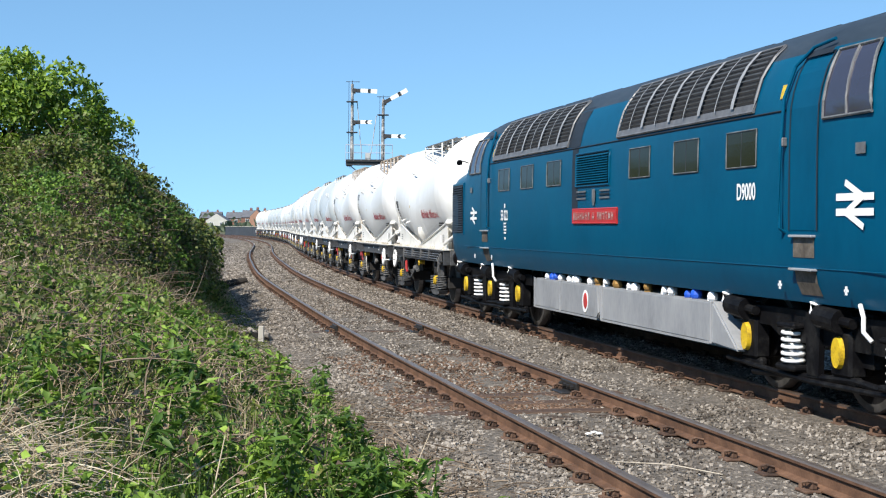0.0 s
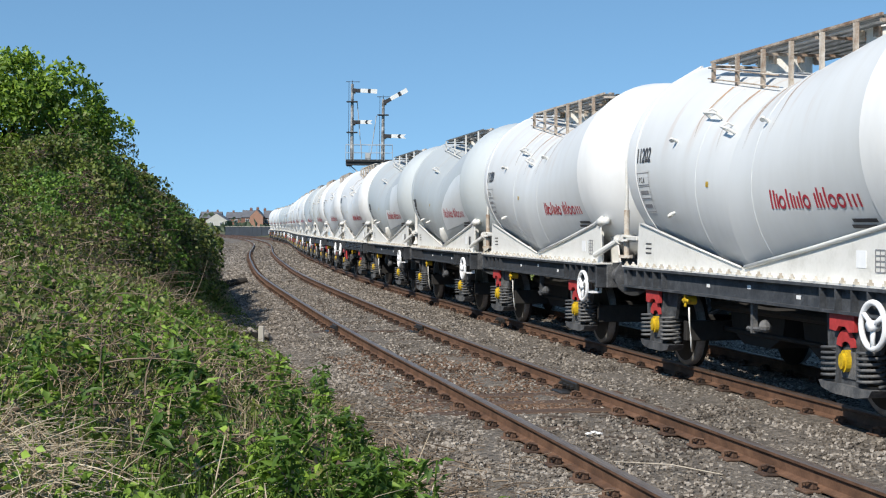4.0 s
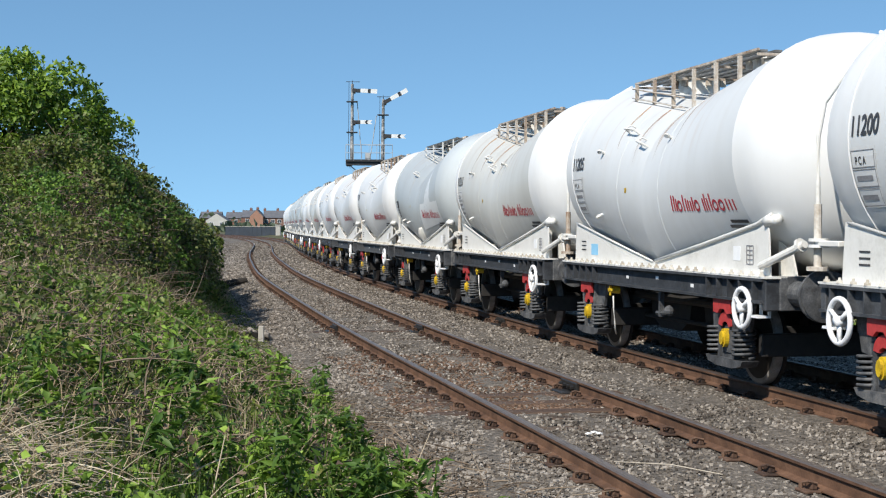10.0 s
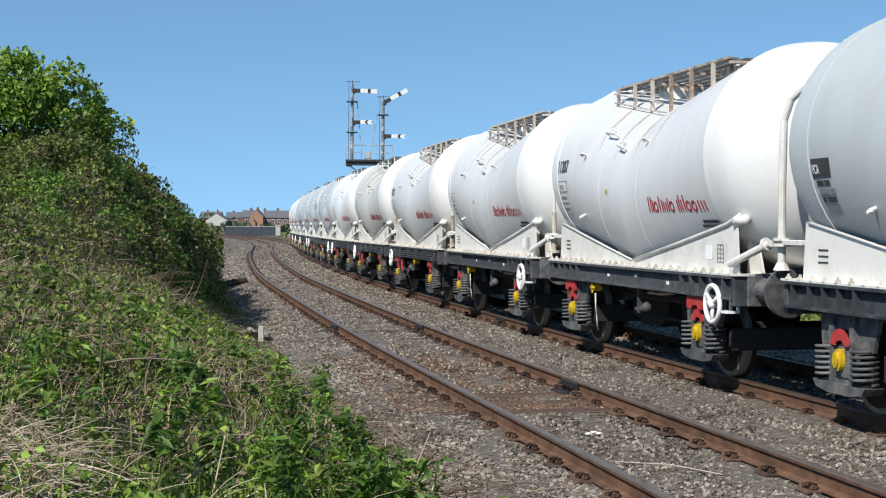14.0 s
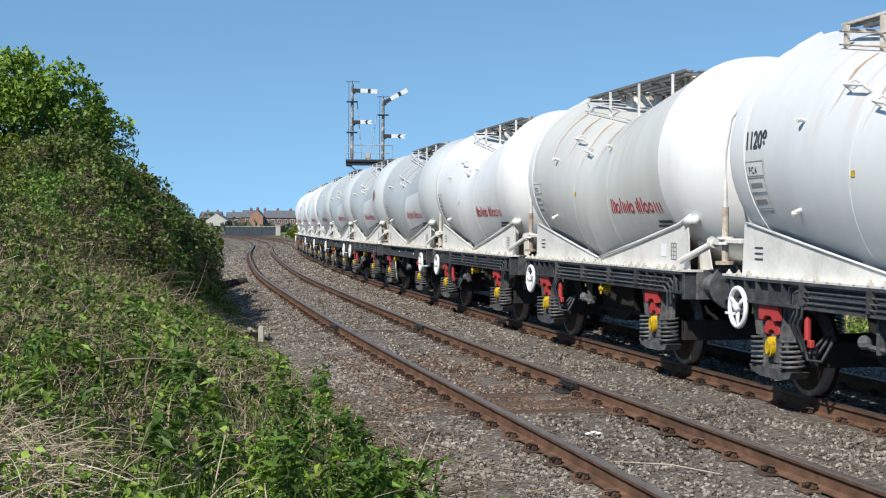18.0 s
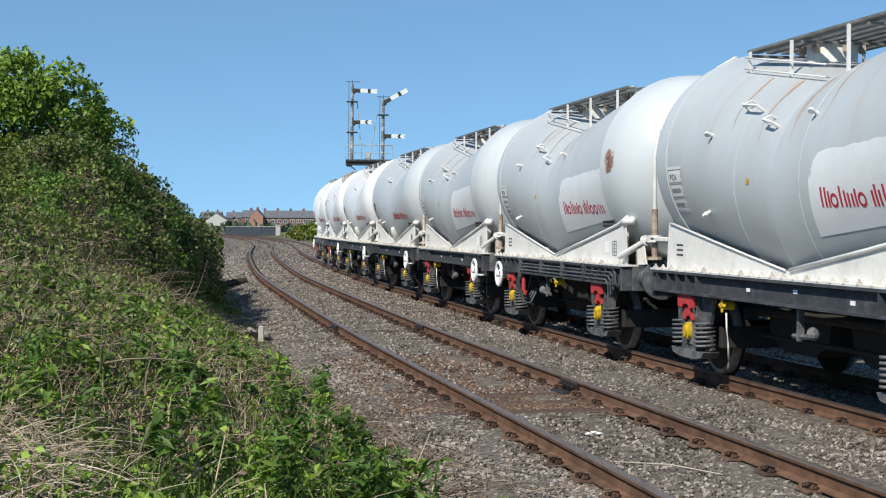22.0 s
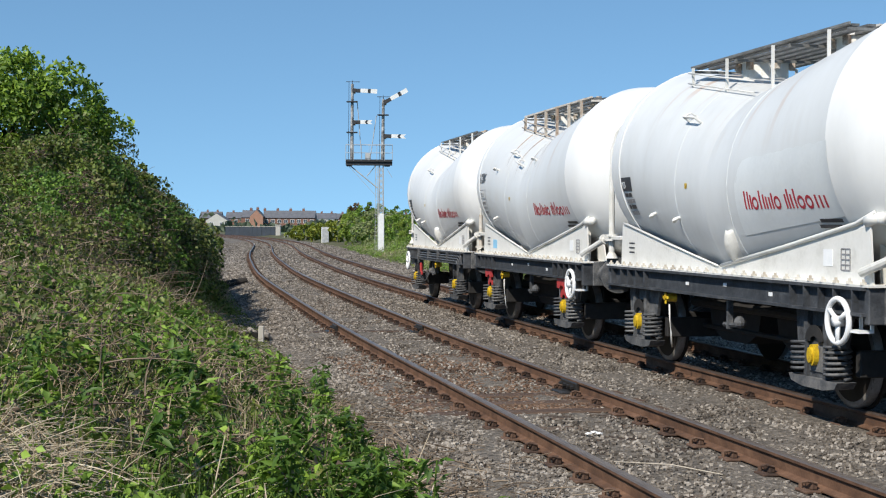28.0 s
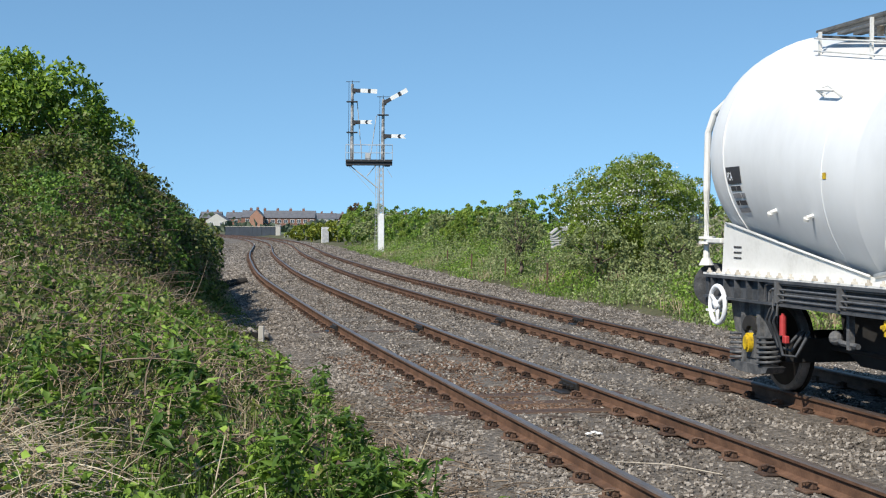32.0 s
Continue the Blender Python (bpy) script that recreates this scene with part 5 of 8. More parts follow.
def build_loco():
    lo = tagged(new("diesel_locomotive"), "blue diesel-electric locomotive with arched roof grilles and grey tank", "locomotive")
    # shell: stations along the length with width and roof height
    st = [(-10.18, 0.62, 2.50), (-10.12, 0.80, 2.74), (-9.98, 0.90, 2.90), (-9.7, 0.94, 2.99), (-9.2, 0.96, 3.04), (-8.6, 0.972, 3.07), (-8.46, 0.975, 3.09), (-8.12, 0.985, 3.66), (-7.9, 0.99, 3.80), (-7.4, 1.0, 3.86), (-6.2, 1.0, 3.88)]
    st = st + [(-3.0, 1.0, 3.88), (0.0, 1.0, 3.88), (3.0, 1.0, 3.88)] + [(-x, w, t) for x, w, t in st[::-1]]
    half = PROF[1:]
    loop = [(y, z) for y, z in half] + [(-y, z) for y, z in half[-2::-1]]
    verts, faces, mi = [], [], []
    n = len(loop)
    for x, w, top in st:
        for y, z in loop:
            zz = z if z < 2.2 else 2.2 + (z - 2.2) * (top - 2.2) / (3.88 - 2.2)
            verts.append((x, y * w, zz))
    for i in range(len(st) - 1):
        for k in range(n):
            faces.append((i * n + k, i * n + (k + 1) % n, (i + 1) * n + (k + 1) % n, (i + 1) * n + k))
            zmid = (loop[k][1] + loop[(k + 1) % n][1]) / 2
            roof = zmid > 3.5 and abs(st[i][0]) < 8.2 and abs(st[i + 1][0]) < 8.2
            mi.append(2 if i in (0, 1, len(st) - 3, len(st) - 2) else 1 if roof else 0)
    faces += [tuple(range(n)), tuple((len(st) - 1) * n + k for k in range(n))[::-1]]
    mi += [2, 2]
    me = mesh_of("body", verts, faces, (M_blue, M_roof, M_yellow), smooth=True)
    me.polygons.foreach_set("material_index", mi)
    bm = bmesh.new()
    bm.from_mesh(me)
    bmesh.ops.recalc_face_normals(bm, faces=bm.faces)
    for e in bm.edges:
        if len(e.link_faces) == 2 and e.calc_face_angle(0) > 0.55:
            e.smooth = False
    bm.to_mesh(me)
    bm.free()
    body = put("body", me, lo, label="rail blue body shell")
    # roof walkway strip and exhaust humps
    bm = bmesh.new()
    box(bm, -7.9, 7.9, -0.30, 0.30, 3.84, 3.895, 0.02)
    for x in (-5.6, -4.0, -2.4, 1.4, 3.0, 4.6):
        box(bm, x - 0.7, x + 0.7, -0.34, 0.34, 3.80, 3.893, 0.02)
    part("roof_hatch", bm, M_roof, lo)
    for side in (-1, 1):
        # arched roof grilles, each on a black sheet painted for the dark inside
        for x0, x1 in ((-5.82, -1.25), (1.10, 5.32)):
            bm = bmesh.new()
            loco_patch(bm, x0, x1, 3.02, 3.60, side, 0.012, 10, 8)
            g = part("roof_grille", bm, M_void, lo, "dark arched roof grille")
            bm = bmesh.new()
            loco_patch(bm, x0 - 0.05, x1 + 0.05, 2.93, 3.02, side, 0.03, 2, 2)
            loco_frame(bm, x0 - 0.05, x1 + 0.05, 2.94, 3.62, side, 0.018, 0.02)
            part("grille_frame", bm, M_alu, g)
            nb = 9
            for i in range(nb):
                xa = x0 + (x1 - x0) * i / nb
                if i:
                    bm = bmesh.new()
                    wr = 0.040 if i % 2 == 0 else 0.012
                    for zz in range(8):
                        z0, z1 = 3.0 + 0.60 * zz / 8, 3.0 + 0.60 * (zz + 1) / 8
                        loco_patch(bm, xa - wr, xa + wr, z0, z1, side, 0.052, 1, 1)
                    part("grille_rib", bm, M_rib, g)
                bm = bmesh.new()
                for k in range(10):
                    z = 3.05 + 0.54 * k / 9.5
                    a, b = loco_skin(xa, z, side, 0.036), loco_skin(xa + (x1 - x0) / nb, z, side, 0.036)
                    c, d = loco_skin(xa + (x1 - x0) / nb, z + 0.010, side, 0.042), loco_skin(xa, z + 0.010, side, 0.042)
                    vs = [bm.verts.new(q) for q in (a, b, c, d)]
                    bm.faces.new(vs if side < 0 else vs[::-1])
                tagged(part("grille_slats", bm, M_slat, g), kind="stuff")
        # waist-line bead under the roof
        bm = bmesh.new()
        tube(bm, [loco_skin(-6.3, 2.90, side, 0.004), loco_skin(6.1, 2.90, side, 0.004)], 0.010, 6)
        part("roof_bead", bm, M_soot, lo)
        bm = bmesh.new()
        tube(bm, [loco_skin(-8.2, 1.36, side, 0.002), loco_skin(8.2, 1.36, side, 0.002)], 0.006, 6)
        part("skirt_bead", bm, M_blue, lo)
        # engine-room windows
        for xc in (-5.07, -3.53, -1.95, 1.93, 3.51, 5.07):
            bm = bmesh.new()
            loco_patch(bm, xc - 0.39, xc + 0.39, 2.375, 2.765, side, 0.006, 1, 3)
            wdw = part("window", bm, M_glass, lo, "dark engine-room window in a metal frame")
            bm = bmesh.new()
            loco_frame(bm, xc - 0.38, xc + 0.38, 2.38, 2.76, side, 0.009)
            part("window_frame", bm, M_winframe, wdw)
            bm = bmesh.new()
            tube(bm, [loco_skin(xc, 2.375, side), loco_skin(xc, 2.765, side)], 0.006, 6)
            part("glazing_bar", bm, M_soot, wdw)
        # middle louvre, its black sheet standing in for shade behind the slats
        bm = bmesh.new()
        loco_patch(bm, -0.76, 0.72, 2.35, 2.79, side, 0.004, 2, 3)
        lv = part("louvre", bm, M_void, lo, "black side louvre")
        for k in range(12):
            bm = bmesh.new()
            z = 2.37 + 0.034 * k
            a, b = loco_skin(-0.74, z, side, 0.03), loco_skin(0.70, z, side, 0.03)
            c, d = loco_skin(0.70, z + 0.024, side, 0.006), loco_skin(-0.74, z + 0.024, side, 0.006)
            vs = [bm.verts.new(q) for q in (a, b, c, d)]
            bm.faces.new(vs if side < 0 else vs[::-1])
            part("louvre_slat", bm, M_blue, lv)
        bm = bmesh.new()
        loco_frame(bm, -0.78, 0.74, 2.33, 2.80, side, 0.016)
        part("louvre_frame", bm, M_blue, lv)
        # soot band running down from the roof
        bm = bmesh.new()
        loco_patch(bm, -0.99, -0.70, 2.0, 2.92, side, 0.003, 2, 8)
        loco_patch(bm, -1.18, -0.62, 2.92, 3.50, side, 0.0045, 2, 8)
        part("soot_stain", bm, M_soot, lo, "black soot stain down the side")
        # nameplate with raised letters as bars, crest above
        bm = bmesh.new()
        loco_patch(bm, -0.90, 1.10, 1.80, 2.0, side, 0.022, 2, 1)
        tube(bm, [loco_skin(-0.9, 1.8, side, 0.012), loco_skin(1.1, 1.8, side, 0.012), loco_skin(1.1, 2.0, side, 0.012), loco_skin(-0.9, 2.0, side, 0.012), loco_skin(-0.9, 1.8, side, 0.012)], 0.014, 6)
        npl = part("nameplate", bm, M_plate_red, lo, "red nameplate with bright lettering")
        bm = bmesh.new()
        rn = random.Random(4)
        x = -0.82
        while x < 1.0:
            w = rn.uniform(0.05, 0.11)
            for q in range(2):
                loco_patch(bm, x + q * w * 0.7, x + q * w * 0.7 + 0.018, 1.845, 1.955, side, 0.03, 1, 1)
            loco_patch(bm, x, x + w * 0.9, 1.85 + rn.choice((0, 0.045, 0.085)), 1.87 + rn.choice((0.0, 0.05, 0.085)), side, 0.031, 1, 1)
            x += w + rn.choice((0.035, 0.035, 0.12))
        part("name_bars", bm, M_bright, npl)
        bm = bmesh.new()
        loco_patch(bm, 0.02, 0.16, 2.10, 2.28, side, 0.02, 1, 2)
        loco_patch(bm, 0.05, 0.13, 2.05, 2.10, side, 0.02, 1, 1)
        part("crest", bm, M_alu, lo)
        for xa in (-0.72, 0.34):
            for k in range(3):
                bm = bmesh.new()
                loco_patch(bm, xa, xa + 0.44, 2.14 + 0.05 * k, 2.165 + 0.05 * k, side, 0.016, 1, 1)
                part("vent_slot", bm, M_alu if k != 1 else M_soot, lo)
        # running numbers
        for body_txt, xc, z0, size in (("D9000", 4.97, 2.04, 0.24), ("55 022", -5.27, 1.86, 0.25)):
            cu = bpy.data.curves.new("figures", "FONT")
            cu.body, cu.size, cu.offset = body_txt, size, 0.006
            tmp = bpy.data.objects.new("figures", cu)
            scene.collection.objects.link(tmp)
            me = bpy.data.meshes.new_from_object(tmp.evaluated_get(bpy.context.evaluated_depsgraph_get()))
            bpy.data.objects.remove(tmp)
            bpy.data.curves.remove(cu)
            for v in me.vertices:
                v.co = loco_skin((xc + v.co.x * 0.72) if side < 0 else (xc + 0.6 - v.co.x * 0.72), z0 + v.co.y, side, 0.008)
            me.materials.clear()
            me.materials.append(M_white2)
            put("running_number", me, lo)
        bm = bmesh.new()
        for k in range(4):
            loco_patch(bm, -5.06, -4.88, 1.62 + 0.055 * k, 1.65 + 0.055 * k, side, 0.008, 1, 1)
        loco_patch(bm, -5.02, -4.93, 1.52, 1.56, side, 0.008, 1, 1)
        loco_patch(bm, -5.02, -4.94, 2.07, 2.15, side, 0.008, 1, 1)
        part("data_panel", bm, M_white2, lo)
        for e in (-1, 1):
            # cab side window, two panes
            bm = bmesh.new()
            def pane_pts(x0, x1, lean, lift):
                """Corners of the window up the curved side: its outer edge follows the slope of the windscreen."""
                return [[loco_skin(e * (x0 + (x1 - lean * k / 8 - x0) * q), 2.76 + 0.64 * k / 8, side, lift) for q in (0, 0.5, 1)] for k in range(9)]

            grid = pane_pts(6.90, 7.80, 0.14, 0.008)
            vs = [[bm.verts.new(q) for q in row] for row in grid]
            for r0, r1 in zip(vs, vs[1:]):
                for q in range(2):
                    bm.faces.new((r0[q], r0[q + 1], r1[q + 1], r1[q]))
            bmesh.ops.recalc_face_normals(bm, faces=bm.faces)
            cw = part("cab_window", bm, M_cabglass, lo, "two-pane cab side window")
            grid = pane_pts(6.90, 7.80, 0.14, 0.012)
            bm = bmesh.new()
            tube(bm, [r[0] for r in grid] + [grid[-1][1]] + [r[2] for r in grid[::-1]] + [grid[0][1], grid[0][0]], 0.016, 6)
            part("window_frame", bm, M_winframe, cw)
            bm = bmesh.new()
            tube(bm, [r[1] for r in grid], 0.014, 6)
            part("glazing_bar", bm, M_alu, cw)
            # cab door: dark shut lines, handrail, steps
            a, b = sorted((e * 6.22, e * 6.80))
            bm = bmesh.new()
            loco_patch(bm, a, b, 1.72, 3.40, side, -0.02 + 0.026, 1, 10)
            door = part("cab_door", bm, M_blue, lo)
            bm = bmesh.new()
            for xx in (a, b):
                loco_patch(bm, xx - 0.014, xx + 0.014, 1.72, 3.42, side, 0.009, 1, 10)
            loco_patch(bm, a, b, 3.38, 3.44, side, 0.03, 1, 2)
            part("door_gap", bm, M_soot, door)
            bm = bmesh.new()
            xr = e * 6.12
            tube(bm, [loco_skin(xr, 1.70, side, 0.0), loco_skin(xr, 1.74, side, 0.06), loco_skin(xr, 2.5, side, 0.06), loco_skin(xr, 3.0, side, 0.05), loco_skin(xr + e * 0.05, 3.3, side, 0.05), loco_skin(xr + e * 0.25, 3.46, side, 0.05), loco_skin(xr + e * 0.6, 3.5, side, 0.05)], 0.018, 8)
            part("handrail", bm, M_blue, door)
            bm = bmesh.new()
            box(bm, xr - 0.03, xr + 0.03, side * 1.33, side * 1.39, 2.54, 2.63, 0.01)
            part("door_lock", bm, M_alu, door)
            for k, (z0, z1) in enumerate(((1.46, 1.66), (1.10, 1.34))):
                bm = bmesh.new()
                x0, x1 = sorted((e * 6.30, e * 6.74))
                loco_patch(bm, x0, x1, z0, z1, side, 0.006, 1, 2)
                sp = part("step_recess", bm, M_worn, lo, "worn step recess")
                bm = bmesh.new()
                box(bm, x0 - 0.02, x1 + 0.02, side * 1.28, side * 1.385, z1 - 0.008, z1 + 0.018, 0.006)
                part("step_tread", bm, M_fuel, sp)
            # nose side louvre, with a black backing painted as shaded depth
            x0, x1 = sorted((e * 8.45, e * 9.78))
            bm = bmesh.new()
            y0 = side * 1.318
            prism(bm, [(x0, 1.58), (x1, 1.58), (x1, 2.62), (x0, 2.62)], y0 - side * 0.12, y0)
            taper(bm, side)
            nl = part("nose_louvre", bm, M_blue, lo, "louvred panel on the nose side")
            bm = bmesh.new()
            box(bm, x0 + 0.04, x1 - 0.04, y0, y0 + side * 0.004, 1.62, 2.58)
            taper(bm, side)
            part("louvre_shade_back", bm, M_void, nl)
            bm = bmesh.new()
            for k in range(20):
                z = 1.63 + 0.047 * k
                for (xa, xb) in ((x0 + 0.05, (x0 + x1) / 2 - 0.02), ((x0 + x1) / 2 + 0.02, x1 - 0.05)):
                    vs = [bm.verts.new(q) for q in ((xa, y0 + side * 0.006, z + 0.03), (xb, y0 + side * 0.006, z + 0.03), (xb, y0 + side * 0.028, z), (xa, y0 + side * 0.028, z))]
                    bm.faces.new(vs if side > 0 else vs[::-1])
            taper(bm, side)
            bm.normal_update()
            tagged(part("louvre_slats", bm, M_soot, nl), kind="stuff")
            # white double-arrow emblem drawn as plain strokes
            bm = bmesh.new()
            xc, zc = e * 7.52 if e > 0 else -7.40, 1.955
            h = 0.36 if e > 0 else 0.28
            k_ = h / 0.36
            lay = [0.008]

            def stroke(p, q, w):
                p, q = Vector((p[0], p[1])), Vector((q[0], q[1]))
                d = (q - p).normalized()
                nrm = Vector((-d.y, d.x)) * w / 2
                lay[0] += 0.0012
                vs = [bm.verts.new(loco_skin(xc + (c.x if side < 0 else -c.x) * k_, zc + c.y * k_, side, lay[0])) for c in (p - nrm, q - nrm, q + nrm, p + nrm)]
                bm.faces.new(vs if side < 0 else vs[::-1])

            stroke((-0.34, 0.068), (0.34, 0.068), 0.066)
            stroke((-0.34, -0.068), (0.34, -0.068), 0.066)
            stroke((-0.17, 0.20), (0.15, 0.07), 0.062)
            stroke((0.17, 0.08), (-0.17, -0.08), 0.062)
            stroke((-0.15, -0.07), (0.17, -0.20), 0.062)
            part("double_arrow", bm, M_white2, lo)
            bm = bmesh.new()
            loco_patch(bm, e * 7.62 - 0.09, e * 7.62 + 0.09, 2.40, 2.50, side, 0.012, 1, 1)
            part("works_plate", bm, M_alu, lo)
            bm = bmesh.new()
            loco_patch(bm, e * 5.98 - 0.045, e * 5.98 + 0.045, 3.02, 3.16, side, 0.01, 1, 2)
            part("warning_label", bm, M_yellow, lo)
            bm = bmesh.new()
            for xx in (6.0, 7.35):
                box(bm, e * xx - 0.015, e * xx + 0.015, side * 1.325, side * 1.335, 1.14, 1.22)
                box(bm, e * xx - 0.035, e * xx + 0.035, side * 1.325, side * 1.335, 1.168, 1.192)
            part("lifting_mark", bm, M_white2, lo)
            # mirror on a stalk beside the windscreen
            bm = bmesh.new()
            tube(bm, [(e * 8.10, side * 1.29, 3.00), (e * 8.28, side * 1.37, 3.05), (e * 8.38, side * 1.40, 3.03)], 0.012, 6)
            rod(bm, (e * 8.36, side * 1.40, 3.02), (e * 8.41, side * 1.42, 3.02), 0.055, 12)
            part("mirror", bm, M_gear, lo)
    for e in (-1, 1):
        # windscreens
        for yc in (-0.50, 0.50):
            bm = bmesh.new()
            vs = [bm.verts.new(q) for q in ((e * 8.43, yc - 0.42, 3.14), (e * 8.43, yc + 0.42, 3.14), (e * 8.20, yc + 0.34, 3.52), (e * 8.20, yc - 0.34, 3.52))]
            bm.faces.new(vs if e > 0 else vs[::-1])
            bmesh.ops.translate(bm, verts=bm.verts, vec=(e * 0.02, 0, 0.012))
            part("windscreen", bm, M_glass, lo)
        # buffer beam, buffers, coupling
        bm = bmesh.new()
        box(bm, e * 9.98, e * 10.15, -1.08, 1.08, 0.78, 1.12, 0.02)
        bb = part("buffer_beam", bm, M_gear, lo)
        for yc in (-0.87, 0.87):
            bm = bmesh.new()
            rod(bm, (e * 10.12, yc, 1.06), (e * 10.44, yc, 1.06), 0.12, 14)
            bf = part("buffer", bm, M_red, bb, "buffer with a red shank")
            bm = bmesh.new()
            rod(bm, (e * 10.44, yc, 1.06), (e * 10.50, yc, 1.06), 0.20, 20, 0.21)
            part("buffer_head", bm, M_gear, bf)
        bm = bmesh.new()
        tube(bm, [(e * 10.14, 0, 1.02), (e * 10.36, 0, 1.02), (e * 10.46, 0, 0.95), (e * 10.45, 0, 0.75)], 0.035, 6)
        part("coupling", bm, M_gear, bb)
    # fuel tank between the bogies
    bm = bmesh.new()
    prism(bm, [(-3.36, 0.44), (-0.10, 0.44), (-0.02, 0.52), (-0.10, 0.905), (-3.36, 0.905)], -1.24, 1.24)
    prism(bm, [(0.12, 0.44), (3.9, 0.44), (4.75, 0.40), (4.72, 0.46), (4.08, 0.905), (0.12, 0.905)], -1.24, 1.24)
    box(bm, -0.2, 0.2, -1.0, 1.0, 0.5, 0.88)
    bmesh.ops.bevel(bm, geom=[e for e in bm.edges], offset=0.02, segments=2, affect="EDGES")
    ft = part("fuel_tank", bm, M_fuel, lo, "silver-grey underfloor fuel and water tank")
    for side in (-1, 1):
        bm = bmesh.new()
        for x in (-3.34, -1.9, 0.14, 4.06):
            box(bm, x - 0.02, x + 0.02, side * 1.235, side * 1.262, 0.43, 0.91, 0.004)
        box(bm, 0.12, 4.0, side * 1.235, side * 1.256, 0.425, 0.45)
        box(bm, -3.36, -0.1, side * 1.235, side * 1.256, 0.425, 0.45)
        part("tank_strap", bm, M_fuel, ft)
        bm = bmesh.new()
        m = Matrix.Translation((-0.62, side * 1.243, 0.66)) @ Matrix.Rotation(math.pi / 2, 4, "X") @ Matrix.Diagonal((0.85, 1.1, 1, 1))
        bmesh.ops.create_cone(bm, cap_ends=True, segments=20, radius1=0.15, radius2=0.15, depth=0.012, matrix=m)
        gauge = part("sight_gauge", bm, M_white2, ft, "oval sight gauge")
        bm = bmesh.new()
        m = Matrix.Translation((-0.59, side * 1.251, 0.67)) @ Matrix.Rotation(math.pi / 2, 4, "X") @ Matrix.Diagonal((0.8, 1.1, 1, 1))
        bmesh.ops.create_cone(bm, cap_ends=True, segments=20, radius1=0.11, radius2=0.10, depth=0.014, matrix=m)
        part("gauge_scale", bm, M_red, gauge)
        rn = random.Random(8)
        for x, mt in ((-2.95, M_white2), (-2.6, M_blueplug), (-2.45, M_blueplug), (-2.2, M_white2), (-1.75, M_white2), (-1.5, M_white2), (-1.35, M_white2), (-0.7, M_white2), (-0.35, M_ochre), (0.0, M_white2), (0.5, M_ochre), (1.0, M_white2), (1.2, M_white2), (1.7, M_ochre), (2.3, M_white2), (2.55, M_white2), (3.1, M_blueplug), (3.35, M_blueplug), (3.8, M_white2)):
            bm = bmesh.new()
            hgt = rn.uniform(0.07, 0.13)
            rod(bm, (x, side * 1.12, 0.90), (x + rn.uniform(-0.03, 0.03), side * 1.12, 0.90 + hgt), 0.06, 10, 0.045)
            bmesh.ops.create_uvsphere(bm, u_segments=8, v_segments=6, radius=rn.uniform(0.05, 0.075), matrix=Matrix.Translation((x + rn.uniform(0.02, 0.08), side * 1.15, 0.90 + hgt * 0.6)))
            part("pipe_fitting", bm, mt, ft)
    # bogies
    wheels = []
    for e in (-1, 1):
        bx = e * 6.858
        bm = bmesh.new()
        for side in (-1, 1):
            y = side * 1.02
            prism(bm, [(bx - 2.75, 0.92), (bx + 2.75, 0.92), (bx + 2.75, 0.74), (bx + 1.6, 0.72), (bx + 1.3, 0.60), (bx - 1.3, 0.60), (bx - 1.6, 0.72), (bx - 2.75, 0.74)], y - 0.06, y + 0.06)
        box(bm, bx - 2.7, bx - 2.5, -1.0, 1.0, 0.65, 0.9)
        box(bm, bx + 2.5, bx + 2.7, -1.0, 1.0, 0.65, 0.9)
        box(bm, bx - 0.4, bx + 0.4, -1.0, 1.0, 0.45, 0.95)
        bog = part("bogie_frame", bm, M_gear, lo, "black bogie frame")
        for ax in (-2.057, 0.0, 2.057):
            bm = bmesh.new()
            rod(bm, (0, -0.95, 0), (0, 0.95, 0), 0.09, 10)
            for side in (-1, 1):
                rod(bm, (0, side * 0.685, 0), (0, side * 0.80, 0), 0.546, 36, 0.538)
                rod(bm, (0, side * 0.66, 0), (0, side * 0.69, 0), 0.574, 36)
                rod(bm, (0, side * 0.80, 0), (0, side * 0.86, 0), 0.20, 16)
                for k in range(6):
                    t = 2 * math.pi * k / 6
                    rod(bm, (0.33 * math.cos(t), side * 0.79, 0.33 * math.sin(t)), (0.33 * math.cos(t), side * 0.81, 0.33 * math.sin(t)), 0.05, 8)
            wl = part("wheelset", bm, M_gear, lo, m=pose(bx + ax, 0, 0.546))
            for side in (-1, 1):
                bm = bmesh.new()
                rr = [[bm.verts.new((r * math.cos(2 * math.pi * k / 40), y, r * math.sin(2 * math.pi * k / 40))) for k in range(40)] for r, y in ((0.46, side * 0.802), (0.53, side * 0.803), (0.547, side * 0.79), (0.548, side * 0.70))]
                for a, b in zip(rr, rr[1:]):
                    for k in range(40):
                        bm.faces.new((a[k], a[(k + 1) % 40], b[(k + 1) % 40], b[k]))
                part("tyre", bm, M_rim, wl, smooth=True)
            wheels.append((wl, 0.546))
            for side in (-1, 1):
                bm = bmesh.new()
                box(bm, bx + ax - 0.19, bx + ax + 0.19, side * 0.94, side * 1.13, 0.34, 0.78, 0.03)
                box(bm, bx + ax - 0.26, bx + ax + 0.26, side * 1.0, side * 1.10, 0.26, 0.36, 0.03)
                abx = part("axlebox", bm, M_gear, bog)
                bm = bmesh.new()
                m = Matrix.Translation((bx + ax, side * 1.15, 0.575)) @ Matrix.Rotation(math.pi / 2, 4, "X") @ Matrix.Diagonal((0.72, 1.15, 1, 1))
                bmesh.ops.create_cone(bm, cap_ends=True, segments=24, radius1=0.135, radius2=0.125, depth=0.05, matrix=m)
